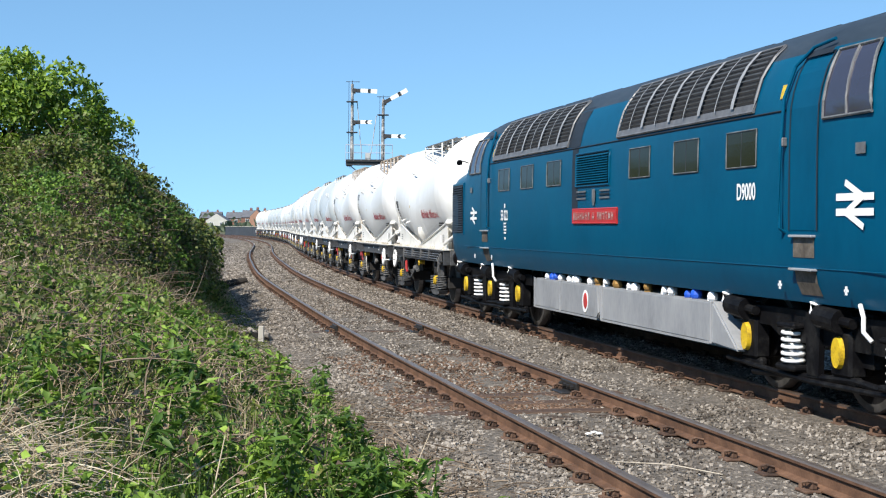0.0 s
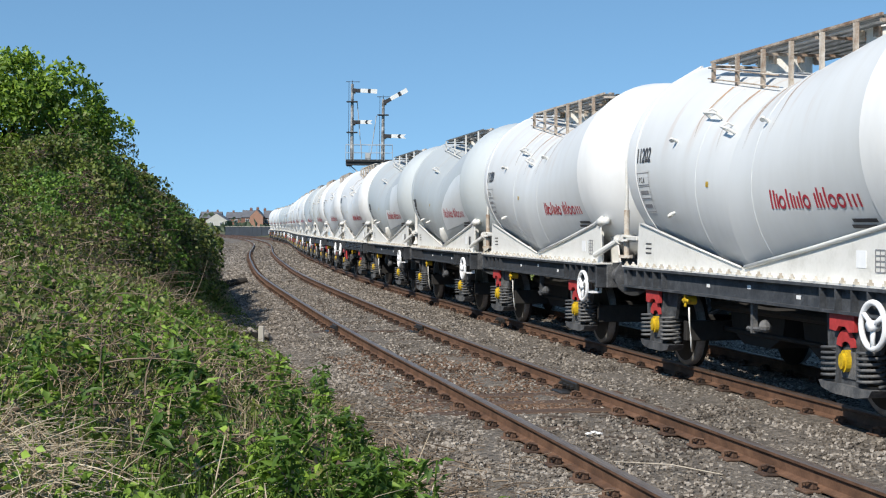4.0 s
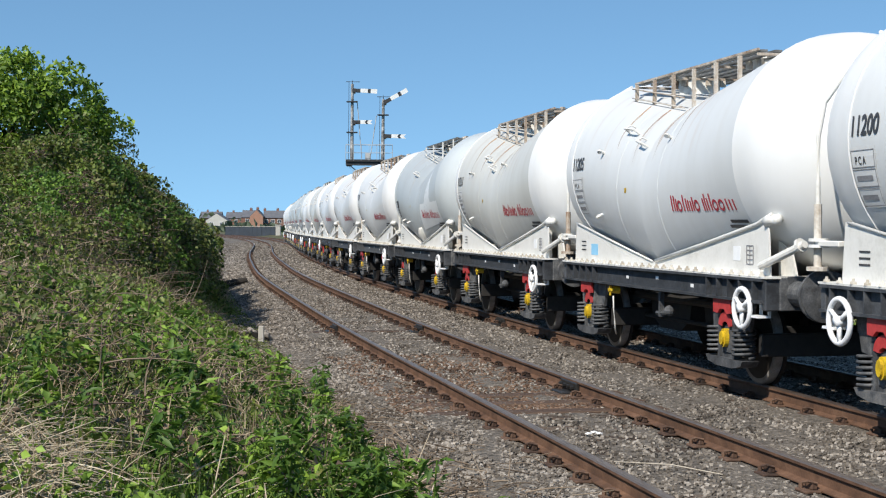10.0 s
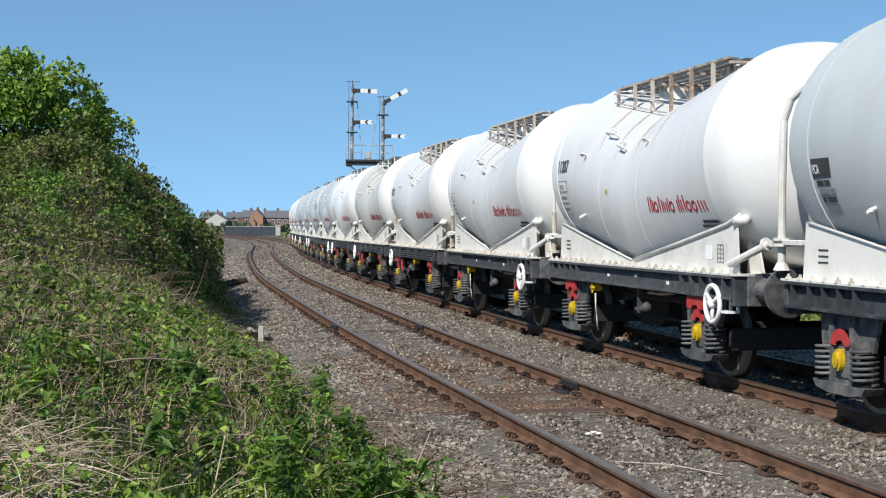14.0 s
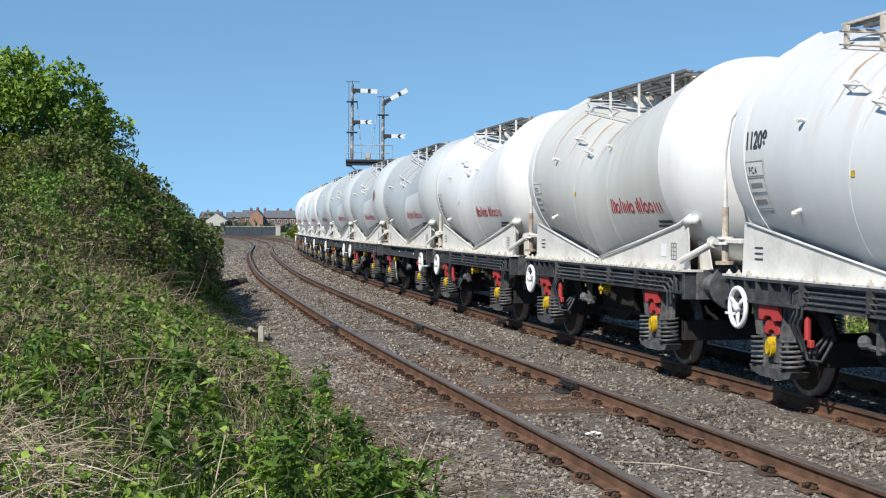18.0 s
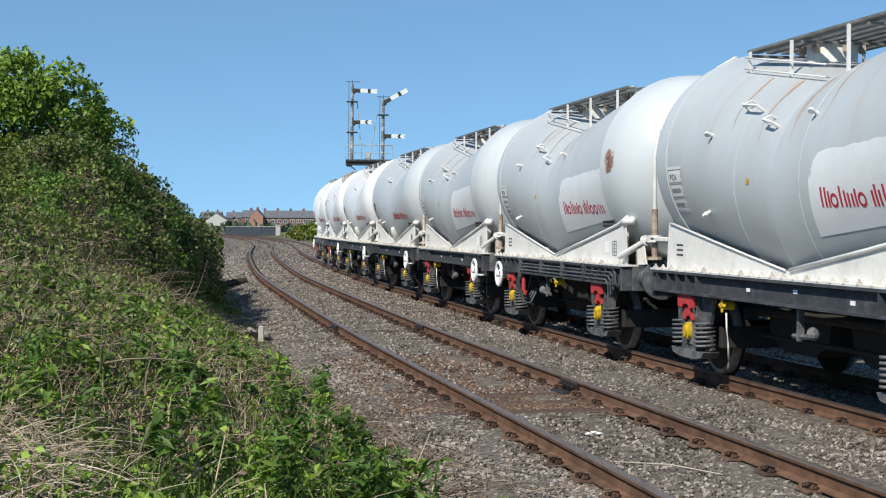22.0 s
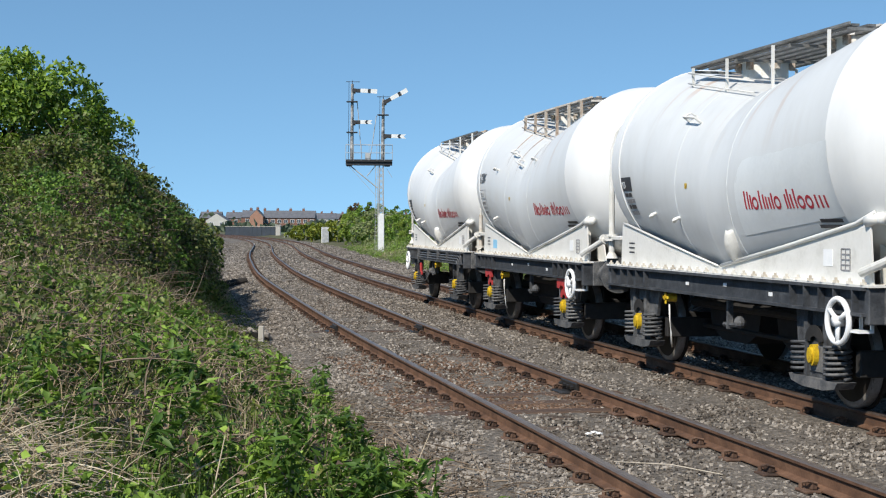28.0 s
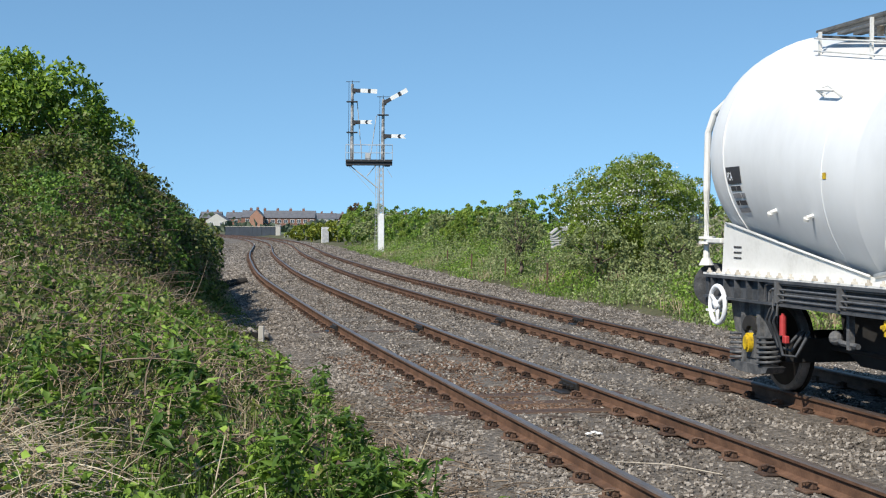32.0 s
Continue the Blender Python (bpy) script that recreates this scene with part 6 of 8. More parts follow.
                part("axle_cap", bm, M_yellow, abx, "yellow axlebox cover")
        for side in (-1, 1):
            for ax in (-1.03, 1.03):
                for k in range(5):
                    bm = bmesh.new()
                    torus(bm, (bx + ax, side * 1.10, 0.41 + 0.070 * k), (0.05, 0, 1), 0.105, 0.020, 20, 6)
                    part("spring_coil", bm, M_white2, bog, "white coil spring", smooth=True)
                bm = bmesh.new()
                box(bm, bx + ax - 0.22, bx + ax + 0.22, side * 0.95, side * 1.2, 0.31, 0.37, 0.02)
                part("spring_seat", bm, M_gear, bog)
                bm = bmesh.new()
                box(bm, bx + ax - 0.20, bx + ax + 0.20, side * 0.95, side * 1.2, 0.73, 0.79, 0.02)
                part("spring_cap", bm, M_gear, bog)
                bm = bmesh.new()
                prism(bm, [(bx + ax + 0.30, 0.92), (bx + ax + 0.62, 0.92), (bx + ax + 0.58, 0.30), (bx + ax + 0.34, 0.30)], side * 1.06, side * 1.12)
                part("hanger_plate", bm, M_gear, bog)
            # brake cylinders, rods and hoses
            for ax in (-2.45, -0.35, 1.75):
                bm = bmesh.new()
                rod(bm, (bx + ax, side * 1.14, 0.90), (bx + ax + 0.42, side * 1.14, 0.87), 0.12, 14)
                rod(bm, (bx + ax + 0.42, side * 1.14, 0.87), (bx + ax + 0.62, side * 1.14, 0.86), 0.05, 10)
                part("brake_cylinder", bm, M_gear, bog)
                bm = bmesh.new()
                tube(bm, [(bx + ax + 0.05, side * 1.16, 1.0), (bx + ax - 0.06, side * 1.22, 1.02), (bx + ax - 0.02, side * 1.24, 0.93), (bx + ax + 0.06, side * 1.2, 0.90)], 0.022, 8)
                part("hose", bm, M_white2, bog, "white flexible hose", smooth=True)
            bm = bmesh.new()
            tube(bm, [(bx + 0.6, side * 1.25, 1.06), (bx + 0.68, side * 1.26, 0.95), (bx + 0.66, side * 1.25, 0.82), (bx + 0.76, side * 1.22, 0.74)], 0.022, 8)
            part("hose", bm, M_white2, bog, "white flexible hose", smooth=True)
            bm = bmesh.new()
            tube(bm, [(bx - 2.6, side * 1.12, 0.30), (bx - 0.6, side * 1.12, 0.24), (bx + 2.6, side * 1.12, 0.30)], 0.028, 8)
            tube(bm, [(bx - 2.0, side * 1.08, 0.20), (bx + 0.2, side * 1.08, 0.33), (bx + 2.1, side * 1.08, 0.22)], 0.035, 8)
            part("brake_rod", bm, M_gear, bog)
    return lo, wheels


loco, loco_wheels = build_loco()
# ---- the bracket signal, lineside fittings and the houses beyond ----
M_sigwhite = material("signal_white", [(0.62, 0.63, 0.62), (0.78, 0.79, 0.78)], rough=0.5, scale=3, fine=25, bump=0.1)
M_siggrey = material("lattice_grey", [(0.20, 0.21, 0.21), (0.38, 0.39, 0.39), (0.52, 0.52, 0.51)], rough=0.6, scale=3, fine=25, bump=0.2)
M_sigdark = material("signal_black", [(0.012, 0.012, 0.014), (0.04, 0.04, 0.042)], rough=0.6, scale=4, fine=25, bump=0.2)
M_bark0 = material("rotten_bark", [(0.012, 0.010, 0.008), (0.04, 0.033, 0.026)], rough=0.9, scale=6, fine=40, bump=0.7, bump_dist=0.02)
M_doll = material("weathered_doll", [(0.06, 0.06, 0.06), (0.20, 0.20, 0.20), (0.45, 0.45, 0.44)], rough=0.6, scale=4, fine=25, bump=0.2, spread=0.3)
M_concrete = material("pale_concrete", [(0.34, 0.32, 0.28), (0.48, 0.46, 0.42)], rough=0.9, scale=4, fine=30, bump=0.3)
# both bricks are desaturated to paint in the haze over the distant houses
M_brick = material("hazed_red_brick", [(0.13, 0.065, 0.05), (0.19, 0.10, 0.075), (0.24, 0.135, 0.105)], rough=0.9, scale=0.6, fine=9, bump=0.1)
M_brick2 = material("hazed_orange_brick", [(0.27, 0.145, 0.10), (0.35, 0.20, 0.145)], rough=0.9, scale=0.6, fine=9, bump=0.1)
M_slate = material("slate_roof", [(0.07, 0.075, 0.085), (0.10, 0.105, 0.12), (0.13, 0.135, 0.15)], rough=0.7, scale=0.5, fine=6, bump=0.1)
M_render = material("cream_render", [(0.40, 0.39, 0.36), (0.50, 0.49, 0.45)], rough=0.85, scale=0.6, fine=6, bump=0.05)
M_pane = material("far_window", [(0.03, 0.035, 0.04), (0.08, 0.09, 0.10)], rough=0.15, scale=0.6, fine=6, bump=0.0)
M_parapet = material("blue_black_steel", [(0.025, 0.033, 0.045), (0.045, 0.058, 0.075)], rough=0.6, scale=0.8, fine=6, bump=0.1)


def build_signal():
    sx, sy = on_line(94.5, 9.25)[:2]
    g = tagged(new("bracket_signal"), "tall lattice bracket signal with four white semaphore arms", "railway signal")
    g.matrix_basis = pose(float(sx), float(sy), -0.30, 0, 0, 3)
    k = 0.0407                         # metres in one unit of the drawing below
    at = lambda u, v: ((u - 670) * k, (450 - v) * k)
    bm = bmesh.new()
    x0, z1 = at(665, 378)
    box(bm, x0 + 0.02, at(676, 0)[0], -0.2, 0.2, -0.2, z1, 0.03)
    part("post_base", bm, M_sigwhite, g, "white-painted post foot")
    zt = at(0, 285)[1]
    for xx in (-0.16, 0.16):
        for yy in (-0.16, 0.16):
            bm = bmesh.new()
            rod(bm, (xx + 0.02, yy, z1 - 0.1), (xx * 0.85 + 0.02, yy * 0.85, zt), 0.045, 6)
            part("lattice_upright", bm, M_siggrey, g)
    n = 9
    for i in range(n):
        za, zb = z1 + (zt - z1) * i / n, z1 + (zt - z1) * (i + 1) / n
        bm = bmesh.new()
        for yy in (-0.155, 0.155):
            rod(bm, (-0.14, yy, za), (0.18, yy, zb), 0.022, 5)
            rod(bm, (0.18, yy, za), (-0.14, yy, zb), 0.022, 5)
        part("lattice_brace", bm, M_siggrey, g)
    # ladder
    bm = bmesh.new()
    for xx in (-0.42, -0.26):
        rod(bm, (xx, -0.22, -0.1), (xx + 0.04, -0.22, zt), 0.018, 5)
    for i in range(26):
        z = 0.1 + (zt - 0.2) * i / 26
        rod(bm, (-0.42, -0.22, z), (-0.24, -0.22, z), 0.010, 5)
    part("ladder", bm, M_siggrey, g)
    # bracket platform with rails
    xl, xr = at(608, 0)[0], at(690, 0)[0]
    bm = bmesh.new()
    box(bm, xl, xr, -0.42, 0.42, at(0, 287)[1], at(0, 283)[1], 0.01)
    box(bm, xl, xr, -0.30, -0.20, at(0, 293)[1], at(0, 287)[1])
    box(bm, xl, xr, 0.20, 0.30, at(0, 293)[1], at(0, 287)[1])
    part("platform", bm, M_sigdark, g, "dark plank platform")
    bm = bmesh.new()
    zr = at(0, 257)[1]
    for yy in (-0.42, 0.42):
        rod(bm, (xl, yy, zr), (xr, yy, zr), 0.016, 5)
        rod(bm, (xl, yy, (zr + zt) / 2), (xr, yy, (zr + zt) / 2), 0.012, 5)
        for i in range(7):
            x = xl + (xr - xl) * i / 6
            rod(bm, (x, yy, zt), (x, yy, zr), 0.014, 5)
    part("hand_rail", bm, M_siggrey, g)
    bm = bmesh.new()
    a, b = at(615, 293), at(664, 333)
    rod(bm, (a[0], 0, a[1]), (b[0], 0, b[1]), 0.04, 6)
    a, b = at(612, 293), at(664, 350)
    rod(bm, (a[0], -0.1, a[1]), (b[0], -0.1, b[1]), 0.014, 5)
    a, b = at(662, 292), at(645, 312)
    rod(bm, (a[0], 0, a[1]), (b[0], 0, b[1]), 0.03, 6)
    a, b = at(680, 298), at(690, 315)
    rod(bm, (a[0], 0, a[1]), (b[0], 0, b[1]), 0.016, 5)
    part("bracket_strut", bm, M_siggrey, g)
    for u in (608, 675):
        bm = bmesh.new()
        a = at(u + 6, 292)
        box(bm, a[0] - 0.2, a[0] + 0.2, -0.25, 0.25, a[1] - 0.12, a[1] + 0.05, 0.02)
        part("bracket_shoe", bm, M_sigdark, g)
    # dolls with arms: foot, head, arms (height, tip)
    for u0, top, arms, plates in ((618.5, 146, ((161, 663, 163, True), (217, 655, 217, False)), (181, 235)), (673, 172, ((181, 716, 160, True), (241, 714, 242, False)), (204,))):
        bm = bmesh.new()
        a, b = at(u0, 285), at(u0 + 1, top + 4)
        rod(bm, (a[0], 0, a[1]), (b[0], 0, b[1]), 0.13, 8, 0.10)
        doll = part("signal_doll", bm, M_doll, g)
        bm = bmesh.new()
        c = at(u0 + 1, top)
        rod(bm, (b[0], 0, b[1]), (b[0], 0, c[1] + 0.15), 0.03, 6, 0.008)
        box(bm, c[0] - 0.45, c[0] + 0.55, -0.02, 0.02, c[1] - 0.02, c[1] + 0.02)
        rod(bm, (a[0] - 0.24, 0.0, a[1]), (b[0] - 0.24, 0, c[1]), 0.018, 5)
        part("finial", bm, M_sigdark, doll)
        for v in plates:
            bm = bmesh.new()
            p = at(u0, v)
            box(bm, p[0] - 0.38, p[0] + 0.42, -0.3, 0.3, p[1] - 0.04, p[1] + 0.03, 0.01)
            part("lamp_stage", bm, M_sigdark, doll)
        for v, tu, tv, stop in arms:
            p, q = at(u0 + 4, v), at(tu, tv)
            d = Vector((q[0] - p[0], 0, q[1] - p[1]))
            ln = d.length
            m = Matrix.Translation((p[0], -0.14, p[1])) @ Matrix.Rotation(-math.atan2(d.z, d.x), 4, "Y")
            bm = bmesh.new()
            if stop:
                prism(bm, [(0.45, -0.14), (ln, -0.16), (ln, 0.16), (0.45, 0.14)], -0.012, 0.012)
            else:
                prism(bm, [(0.45, -0.13), (ln, -0.15), (ln - 0.16, 0.0), (ln, 0.15), (0.45, 0.13)], -0.012, 0.012)
            arm = part("signal_arm", bm, M_sigwhite, doll, "white semaphore arm with a black mark", m=m)
            bm = bmesh.new()
            if stop:
                box(bm, ln * 0.60, ln * 0.72, -0.02, 0.02, -0.155, 0.155)
            else:
                prism(bm, [(ln * 0.66, -0.145), (ln * 0.78, -0.145), (ln * 0.70, 0.0), (ln * 0.78, 0.145), (ln * 0.66, 0.145), (ln * 0.58, 0.0)], -0.018, 0.018)
            part("arm_mark", bm, M_sigdark, arm)
            bm = bmesh.new()
            box(bm, -0.12, 0.46, -0.03, 0.03, -0.16, 0.12, 0.02)
            rod(bm, (0.05, -0.05, -0.05), (0.05, 0.12, -0.05), 0.12, 10)
            part("spectacle", bm, M_sigdark, arm)
            bm = bmesh.new()
            box(bm, p[0] - 0.12, p[0] + 0.1, 0.02, 0.28, p[1] - 0.22, p[1] + 0.16, 0.02)
            part("signal_lamp", bm, M_siggrey, doll)
    for ua, ub in ((628, 636), (662, 651)):
        bm = bmesh.new()
        a, b = at(ua, 180 if ua < 640 else 205), at(ub, 280)
        rod(bm, (a[0], 0.1, a[1]), (b[0], 0.1, b[1]), 0.028, 6)
        part("stay_rod", bm, M_siggrey, g)
    bm = bmesh.new()
    box(bm, at(642, 0)[0], at(652, 0)[0], -0.1, 0.1, at(0, 284)[1], at(0, 272)[1], 0.02)
    part("crank_box", bm, M_siggrey, g)


build_signal()

# pale lineside cabinet
cx, cy = on_line(158, 8.9)[:2]
cab = tagged(new("lineside_cabinet"), "pale grey lineside equipment cabinet", "cabinet")
cab.matrix_basis = pose(float(cx), float(cy), -0.35, 0, 0, 8)
bm_ = bmesh.new()
box(bm_, -0.42, 0.42, -0.3, 0.3, 0, 1.85, 0.03)
part("body", bm_, M_sigwhite, cab)
bm_ = bmesh.new()
box(bm_, -0.47, 0.47, -0.35, 0.35, 1.85, 1.92, 0.02)
part("lid", bm_, M_sigwhite, cab)
bm_ = bmesh.new()
box(bm_, -0.36, 0.36, -0.32, -0.303, 0.1, 1.75, 0.01)
part("door", bm_, M_siggrey, cab)
# concrete marker stake in the cess, with the dark drain mouth behind it
stake = tagged(new("marker_stake"), "short weathered concrete stake in the stones", "marker post")
stake.matrix_basis = pose(-3.14, 24.1, -0.36)
bm_ = bmesh.new()
box(bm_, -0.048, 0.048, -0.045, 0.045, -0.1, 0.37, 0.010)
part("shaft", bm_, M_concrete, stake)
# near-black colour that paints the shade inside the drain onto a solid block
M_hollow_shade = material("painted_hollow_shade", [(0.004, 0.004, 0.003), (0.012, 0.011, 0.009)], rough=0.95, scale=8, fine=50, bump=0.4)
drain = tagged(new("drain_mouth"), "dark half-buried drain mouth edged with stones", "drain")
drain.matrix_basis = pose(-3.36, 24.6, -0.27)
bm_ = bmesh.new()
prism(bm_, [(0.30 * math.cos(math.pi * k / 8), -0.06 + 0.20 * math.sin(math.pi * k / 8)) for k in range(9)], -0.02, 0.5)
part("hollow", bm_, M_hollow_shade, drain, "black block painted as the shaded inside of the drain")
rs_ = random.Random(31)
for k in range(18):
    a_ = math.pi * (k + 0.5) / 18
    bm_ = bmesh.new()
    bmesh.ops.create_icosphere(bm_, subdivisions=1, radius=rs_.uniform(0.035, 0.065), matrix=Matrix.Translation((0.36 * math.cos(a_) + rs_.uniform(-0.05, 0.05), rs_.uniform(-0.02, 0.16), -0.05 + 0.20 * math.sin(a_) + rs_.uniform(-0.02, 0.03))) @ Matrix.Rotation(rs_.uniform(0, 3), 4, (1, 1, 0.3)) @ Matrix.Diagonal((1.3, 0.9, 0.7, 1)))
    part("rim_stone", bm_, M_stone, drain)
log = tagged(new("fallen_log"), "dark rotten log lying at the foot of the brambles", "log")
log.matrix_basis = pose(-6.95, 46.0, -0.28, 0, 0, 35)
bm_ = bmesh.new()
tube(bm_, [(-0.55, 0, 0.05), (-0.2, 0.03, 0.1), (0.2, 0, 0.16), (0.5, -0.02, 0.2)], 0.12, 10)
part("bole", bm_, M_bark0, log)
M_timber = material("weathered_timber", [(0.20, 0.17, 0.13), (0.34, 0.30, 0.24), (0.45, 0.40, 0.33)], rough=0.85, scale=3, fine=30, bump=0.3, stretch=(1, 1, 0.2), per_object=0.4)
# rubbish: a pale scrap between the rails, a cane on the ballast
bm_ = bmesh.new()
for a_, b_, c_ in ((0, 0, 0), (0.09, 0.03, 0.01), (0.16, -0.02, 0.005)):
    bmesh.ops.create_icosphere(bm_, subdivisions=1, radius=0.028, matrix=Matrix.Translation((a_ * 0.6, b_, c_)) @ Matrix.Diagonal((1.3, 0.9, 0.45, 1)))
tagged(put("paper_scrap", bm_mesh("paper_scrap", bm_, M_pale), None, pose(1.34, 12.78, -0.15)), "crumpled white paper scrap lying between the rails", "litter")


for a_, b_, c_ in (((1.39, 11.26, -0.15), (1.80, 10.95, -0.12), (2.13, 10.57, -0.13)), ((0.64, 10.37, -0.24), (0.88, 10.47, -0.22), (1.05, 10.62, -0.20))):
    bm_ = bmesh.new()
    tube(bm_, [tuple(Vector(q) - Vector(a_)) for q in (a_, b_, c_)], 0.005, 6)
    tagged(put("dry_cane", bm_mesh("dry_cane", bm_, M_timber, smooth=True), None, pose(*a_)), "bleached dry cane lying across the ballast", "cane", group="canes on the ballast")

# ---- houses beyond the bridge ----
def window(parent, x, z, w, h, y=-0.02):
    bm = bmesh.new()
    box(bm, x - w / 2, x + w / 2, y - 0.02, y + 0.05, z, z + h)
    wd = part("window", bm, M_pane, parent)
    bm = bmesh.new()
    t = 0.09
    for a, b, c, d in ((x - w / 2 - t, x - w / 2, z - t, z + h + t), (x + w / 2, x + w / 2 + t, z - t, z + h + t), (x - w / 2, x + w / 2, z - t, z), (x - w / 2, x + w / 2, z + h, z + h + t), (x - 0.04, x + 0.04, z, z + h)):
        box(bm, a, b, y - 0.06, y, c, d)
    part("window_frame", bm, M_sigwhite, wd)


def house(x, y, w, depth, eaves, ridge, wall, label, chimneys, gable_front=False, bays=2, turn=0, group="houses beyond the line"):
    h = tagged(new("house"), label, "house", group=group)
    h.matrix_basis = pose(x, y, -1.0, 0, 0, turn)
    bm = bmesh.new()
    box(bm, -w / 2, w / 2, 0, depth, -0.5, eaves)
    part("wall", bm, wall, h)
    bm = bmesh.new()
    if gable_front:
        prism(bm, [(-w / 2 - 0.3, eaves), (w / 2 + 0.3, eaves), (0, ridge)], 0.12, depth)
        part("roof", bm, M_slate, h)
        bm = bmesh.new()
        prism(bm, [(-w / 2, eaves), (w / 2, eaves), (0, ridge - 0.3)], 0.0, 0.12)
        part("gable", bm, wall, h)
    else:
        vs = [bm.verts.new(q) for q in ((-w / 2, -0.35, eaves), (w / 2, -0.35, eaves), (w / 2, depth / 2, ridge), (-w / 2, depth / 2, ridge), (-w / 2, depth + 0.35, eaves), (w / 2, depth + 0.35, eaves))]
        for f in ((0, 1, 2, 3), (3, 2, 5, 4), (0, 3, 4), (1, 5, 2), (0, 4, 5, 1)):
            bm.faces.new([vs[i] for i in f])
        part("roof", bm, M_slate, h)
    for cx in chimneys:
        bm = bmesh.new()
        box(bm, cx - 0.5, cx + 0.5, depth / 2 - 0.4, depth / 2 + 0.4, ridge - 1.0, ridge + 0.75)
        for q in (-0.25, 0.25):
            rod(bm, (cx + q, depth / 2, ridge + 0.75), (cx + q, depth / 2, ridge + 1.1), 0.13, 8)
        part("chimney", bm, M_brick, h)
    for i in range(bays):
        bx = -w / 2 + w * (i + 0.5) / bays
        window(h, bx, 1.1, 1.5, 1.3)
        window(h, bx, eaves - 2.0, 1.4, 1.3)
    return h


U = 560 / 2468.0
hx = lambda u: (u - 784) * U
house(hx(456), 556, 5.2, 8, 6.3, 9.2, M_brick2, "house with an orange-brick gable end", (0,), True, 0)
for i, u in enumerate((477, 500, 523, 546)):
    house(hx(u), 560, 23 * U, 8, 5.8, 8.8, M_brick, "red-brick terraced house with a slate roof", (-2.4,), False, 2)
house(hx(434), 566, 5.0, 8, 6.0, 9.0, M_brick, "red-brick house with a slate roof", (1.0,), False, 1)
house(hx(394), 545, 8.4, 9, 4.6, 7.6, M_render, "pale rendered building with a low gable", (), True, 2)
for i, (u, e, r) in enumerate(((418, 5.6, 8.6), (575, 5.4, 8.2), (612, 5.2, 8.0), (650, 5.4, 8.3), (694, 5.2, 8.0), (725, 5.0, 8.0), (372, 5.6, 8.8))):
    house(hx(u) * 1.25, 700, 11, 9, e + 0.8, r + 0.9, (M_brick, M_render, M_brick2)[i % 3], "distant house with a slate roof beyond the trees", (-2, 3), False, 3)

# road bridge beyond the bend: dark parapet, pale pillar and white rails
par = tagged(new("bridge_parapet"), "blue-black panelled steel bridge parapet", "parapet")
par.matrix_basis = pose((450 - 784) / 2468.0 * 262, 262, -0.3)
for i in range(12):
    bm_ = bmesh.new()
    box(bm_, -5.4 + 0.84 * i, -4.60 + 0.84 * i, -0.05, 0.05, 0.0, 1.75, 0.01)
    part("panel", bm_, M_parapet, par)
    bm_ = bmesh.new()
    box(bm_, -5.44 + 0.84 * i, -5.36 + 0.84 * i, -0.1, 0.06, 0.0, 1.82)
    part("post", bm_, M_parapet, par)
bm_ = bmesh.new()
box(bm_, -5.5, 4.8, -0.1, 0.1, 1.82, 1.90)
part("coping", bm_, M_concrete, par, "pale coping rail")
pil = tagged(new("bridge_pillar"), "pale stone pillar at the parapet's end", "pillar")
pil.matrix_basis = pose((492.5 - 784) / 2468.0 * 258, 258, -0.4)
bm_ = bmesh.new()
box(bm_, -0.45, 0.45, -0.45, 0.45, 0, 2.1, 0.05)
part("shaft", bm_, M_concrete, pil)
bm_ = bmesh.new()
box(bm_, -0.55, 0.55, -0.55, 0.55, 2.1, 2.3, 0.04)
part("cap", bm_, M_concrete, pil)
for i, u in enumerate((503, 508, 513, 518, 523)):
    wp = tagged(new("white_post"), "short white-painted fence post in the grass", "post", group="white posts by the line")
    wp.matrix_basis = pose(-26.4 + 0.47 * i, 232.0, -0.5)
    bm_ = bmesh.new()
    box(bm_, -0.06, 0.06, -0.06, 0.06, 0, 0.95, 0.02)
    part("shaft", bm_, M_sigwhite, wp)

# corrugated sheet heap and timber boards behind the hawthorn
M_sheet = material("corrugated_grey", [(0.40, 0.40, 0.40), (0.60, 0.60, 0.59)], rough=0.6, metal=0.2, scale=2, fine=20, bump=0.1)
cs = tagged(new("corrugated_sheets"), "sagging stack of grey corrugated sheets", "corrugated sheet")
cs.matrix_basis = pose(4.2, 49.3, 1.0, 0, -6, 10)
for k in range(6):
    bm_ = bmesh.new()
    cols = 14
    g_ = [[bm_.verts.new((-0.33 + 0.66 * i / cols, 0.25 * j, 0.11 * k + 0.05 * math.sin(i * 0.45 + k) + 0.05 * i / cols * 3 + 0.02 * (j % 2))) for j in range(2)] for i in range(cols + 1)]
    for i in range(cols):
        bm_.faces.new((g_[i][0], g_[i + 1][0], g_[i + 1][1], g_[i][1]))
    r_ = bmesh.ops.extrude_face_region(bm_, geom=list(bm_.faces))
    bmesh.ops.translate(bm_, verts=[v for v in r_["geom"] if isinstance(v, bmesh.types.BMVert)], vec=(0, 0, 0.05))
    part("sheet", bm_, M_sheet, cs)
fen = tagged(new("board_fence"), "weathered pale timber board fence on the bank", "fence")
fen.matrix_basis = pose(8.0, 44.0, 0.15, 0, 0, 6)
for i in range(16):
    bm_ = bmesh.new()
    box(bm_, -0.2 + 0.26 * i, 0.04 + 0.26 * i, -0.015, 0.015, 0.0, 1.95 - 0.03 * (i % 3), 0.004)
    part("board", bm_, M_timber, fen)
for z_ in (0.5, 1.4):
    bm_ = bmesh.new()
    box(bm_, -0.2, 4.0, 0.015, 0.06, z_, z_ + 0.09)
    part("fence_rail", bm_, M_timber, fen)
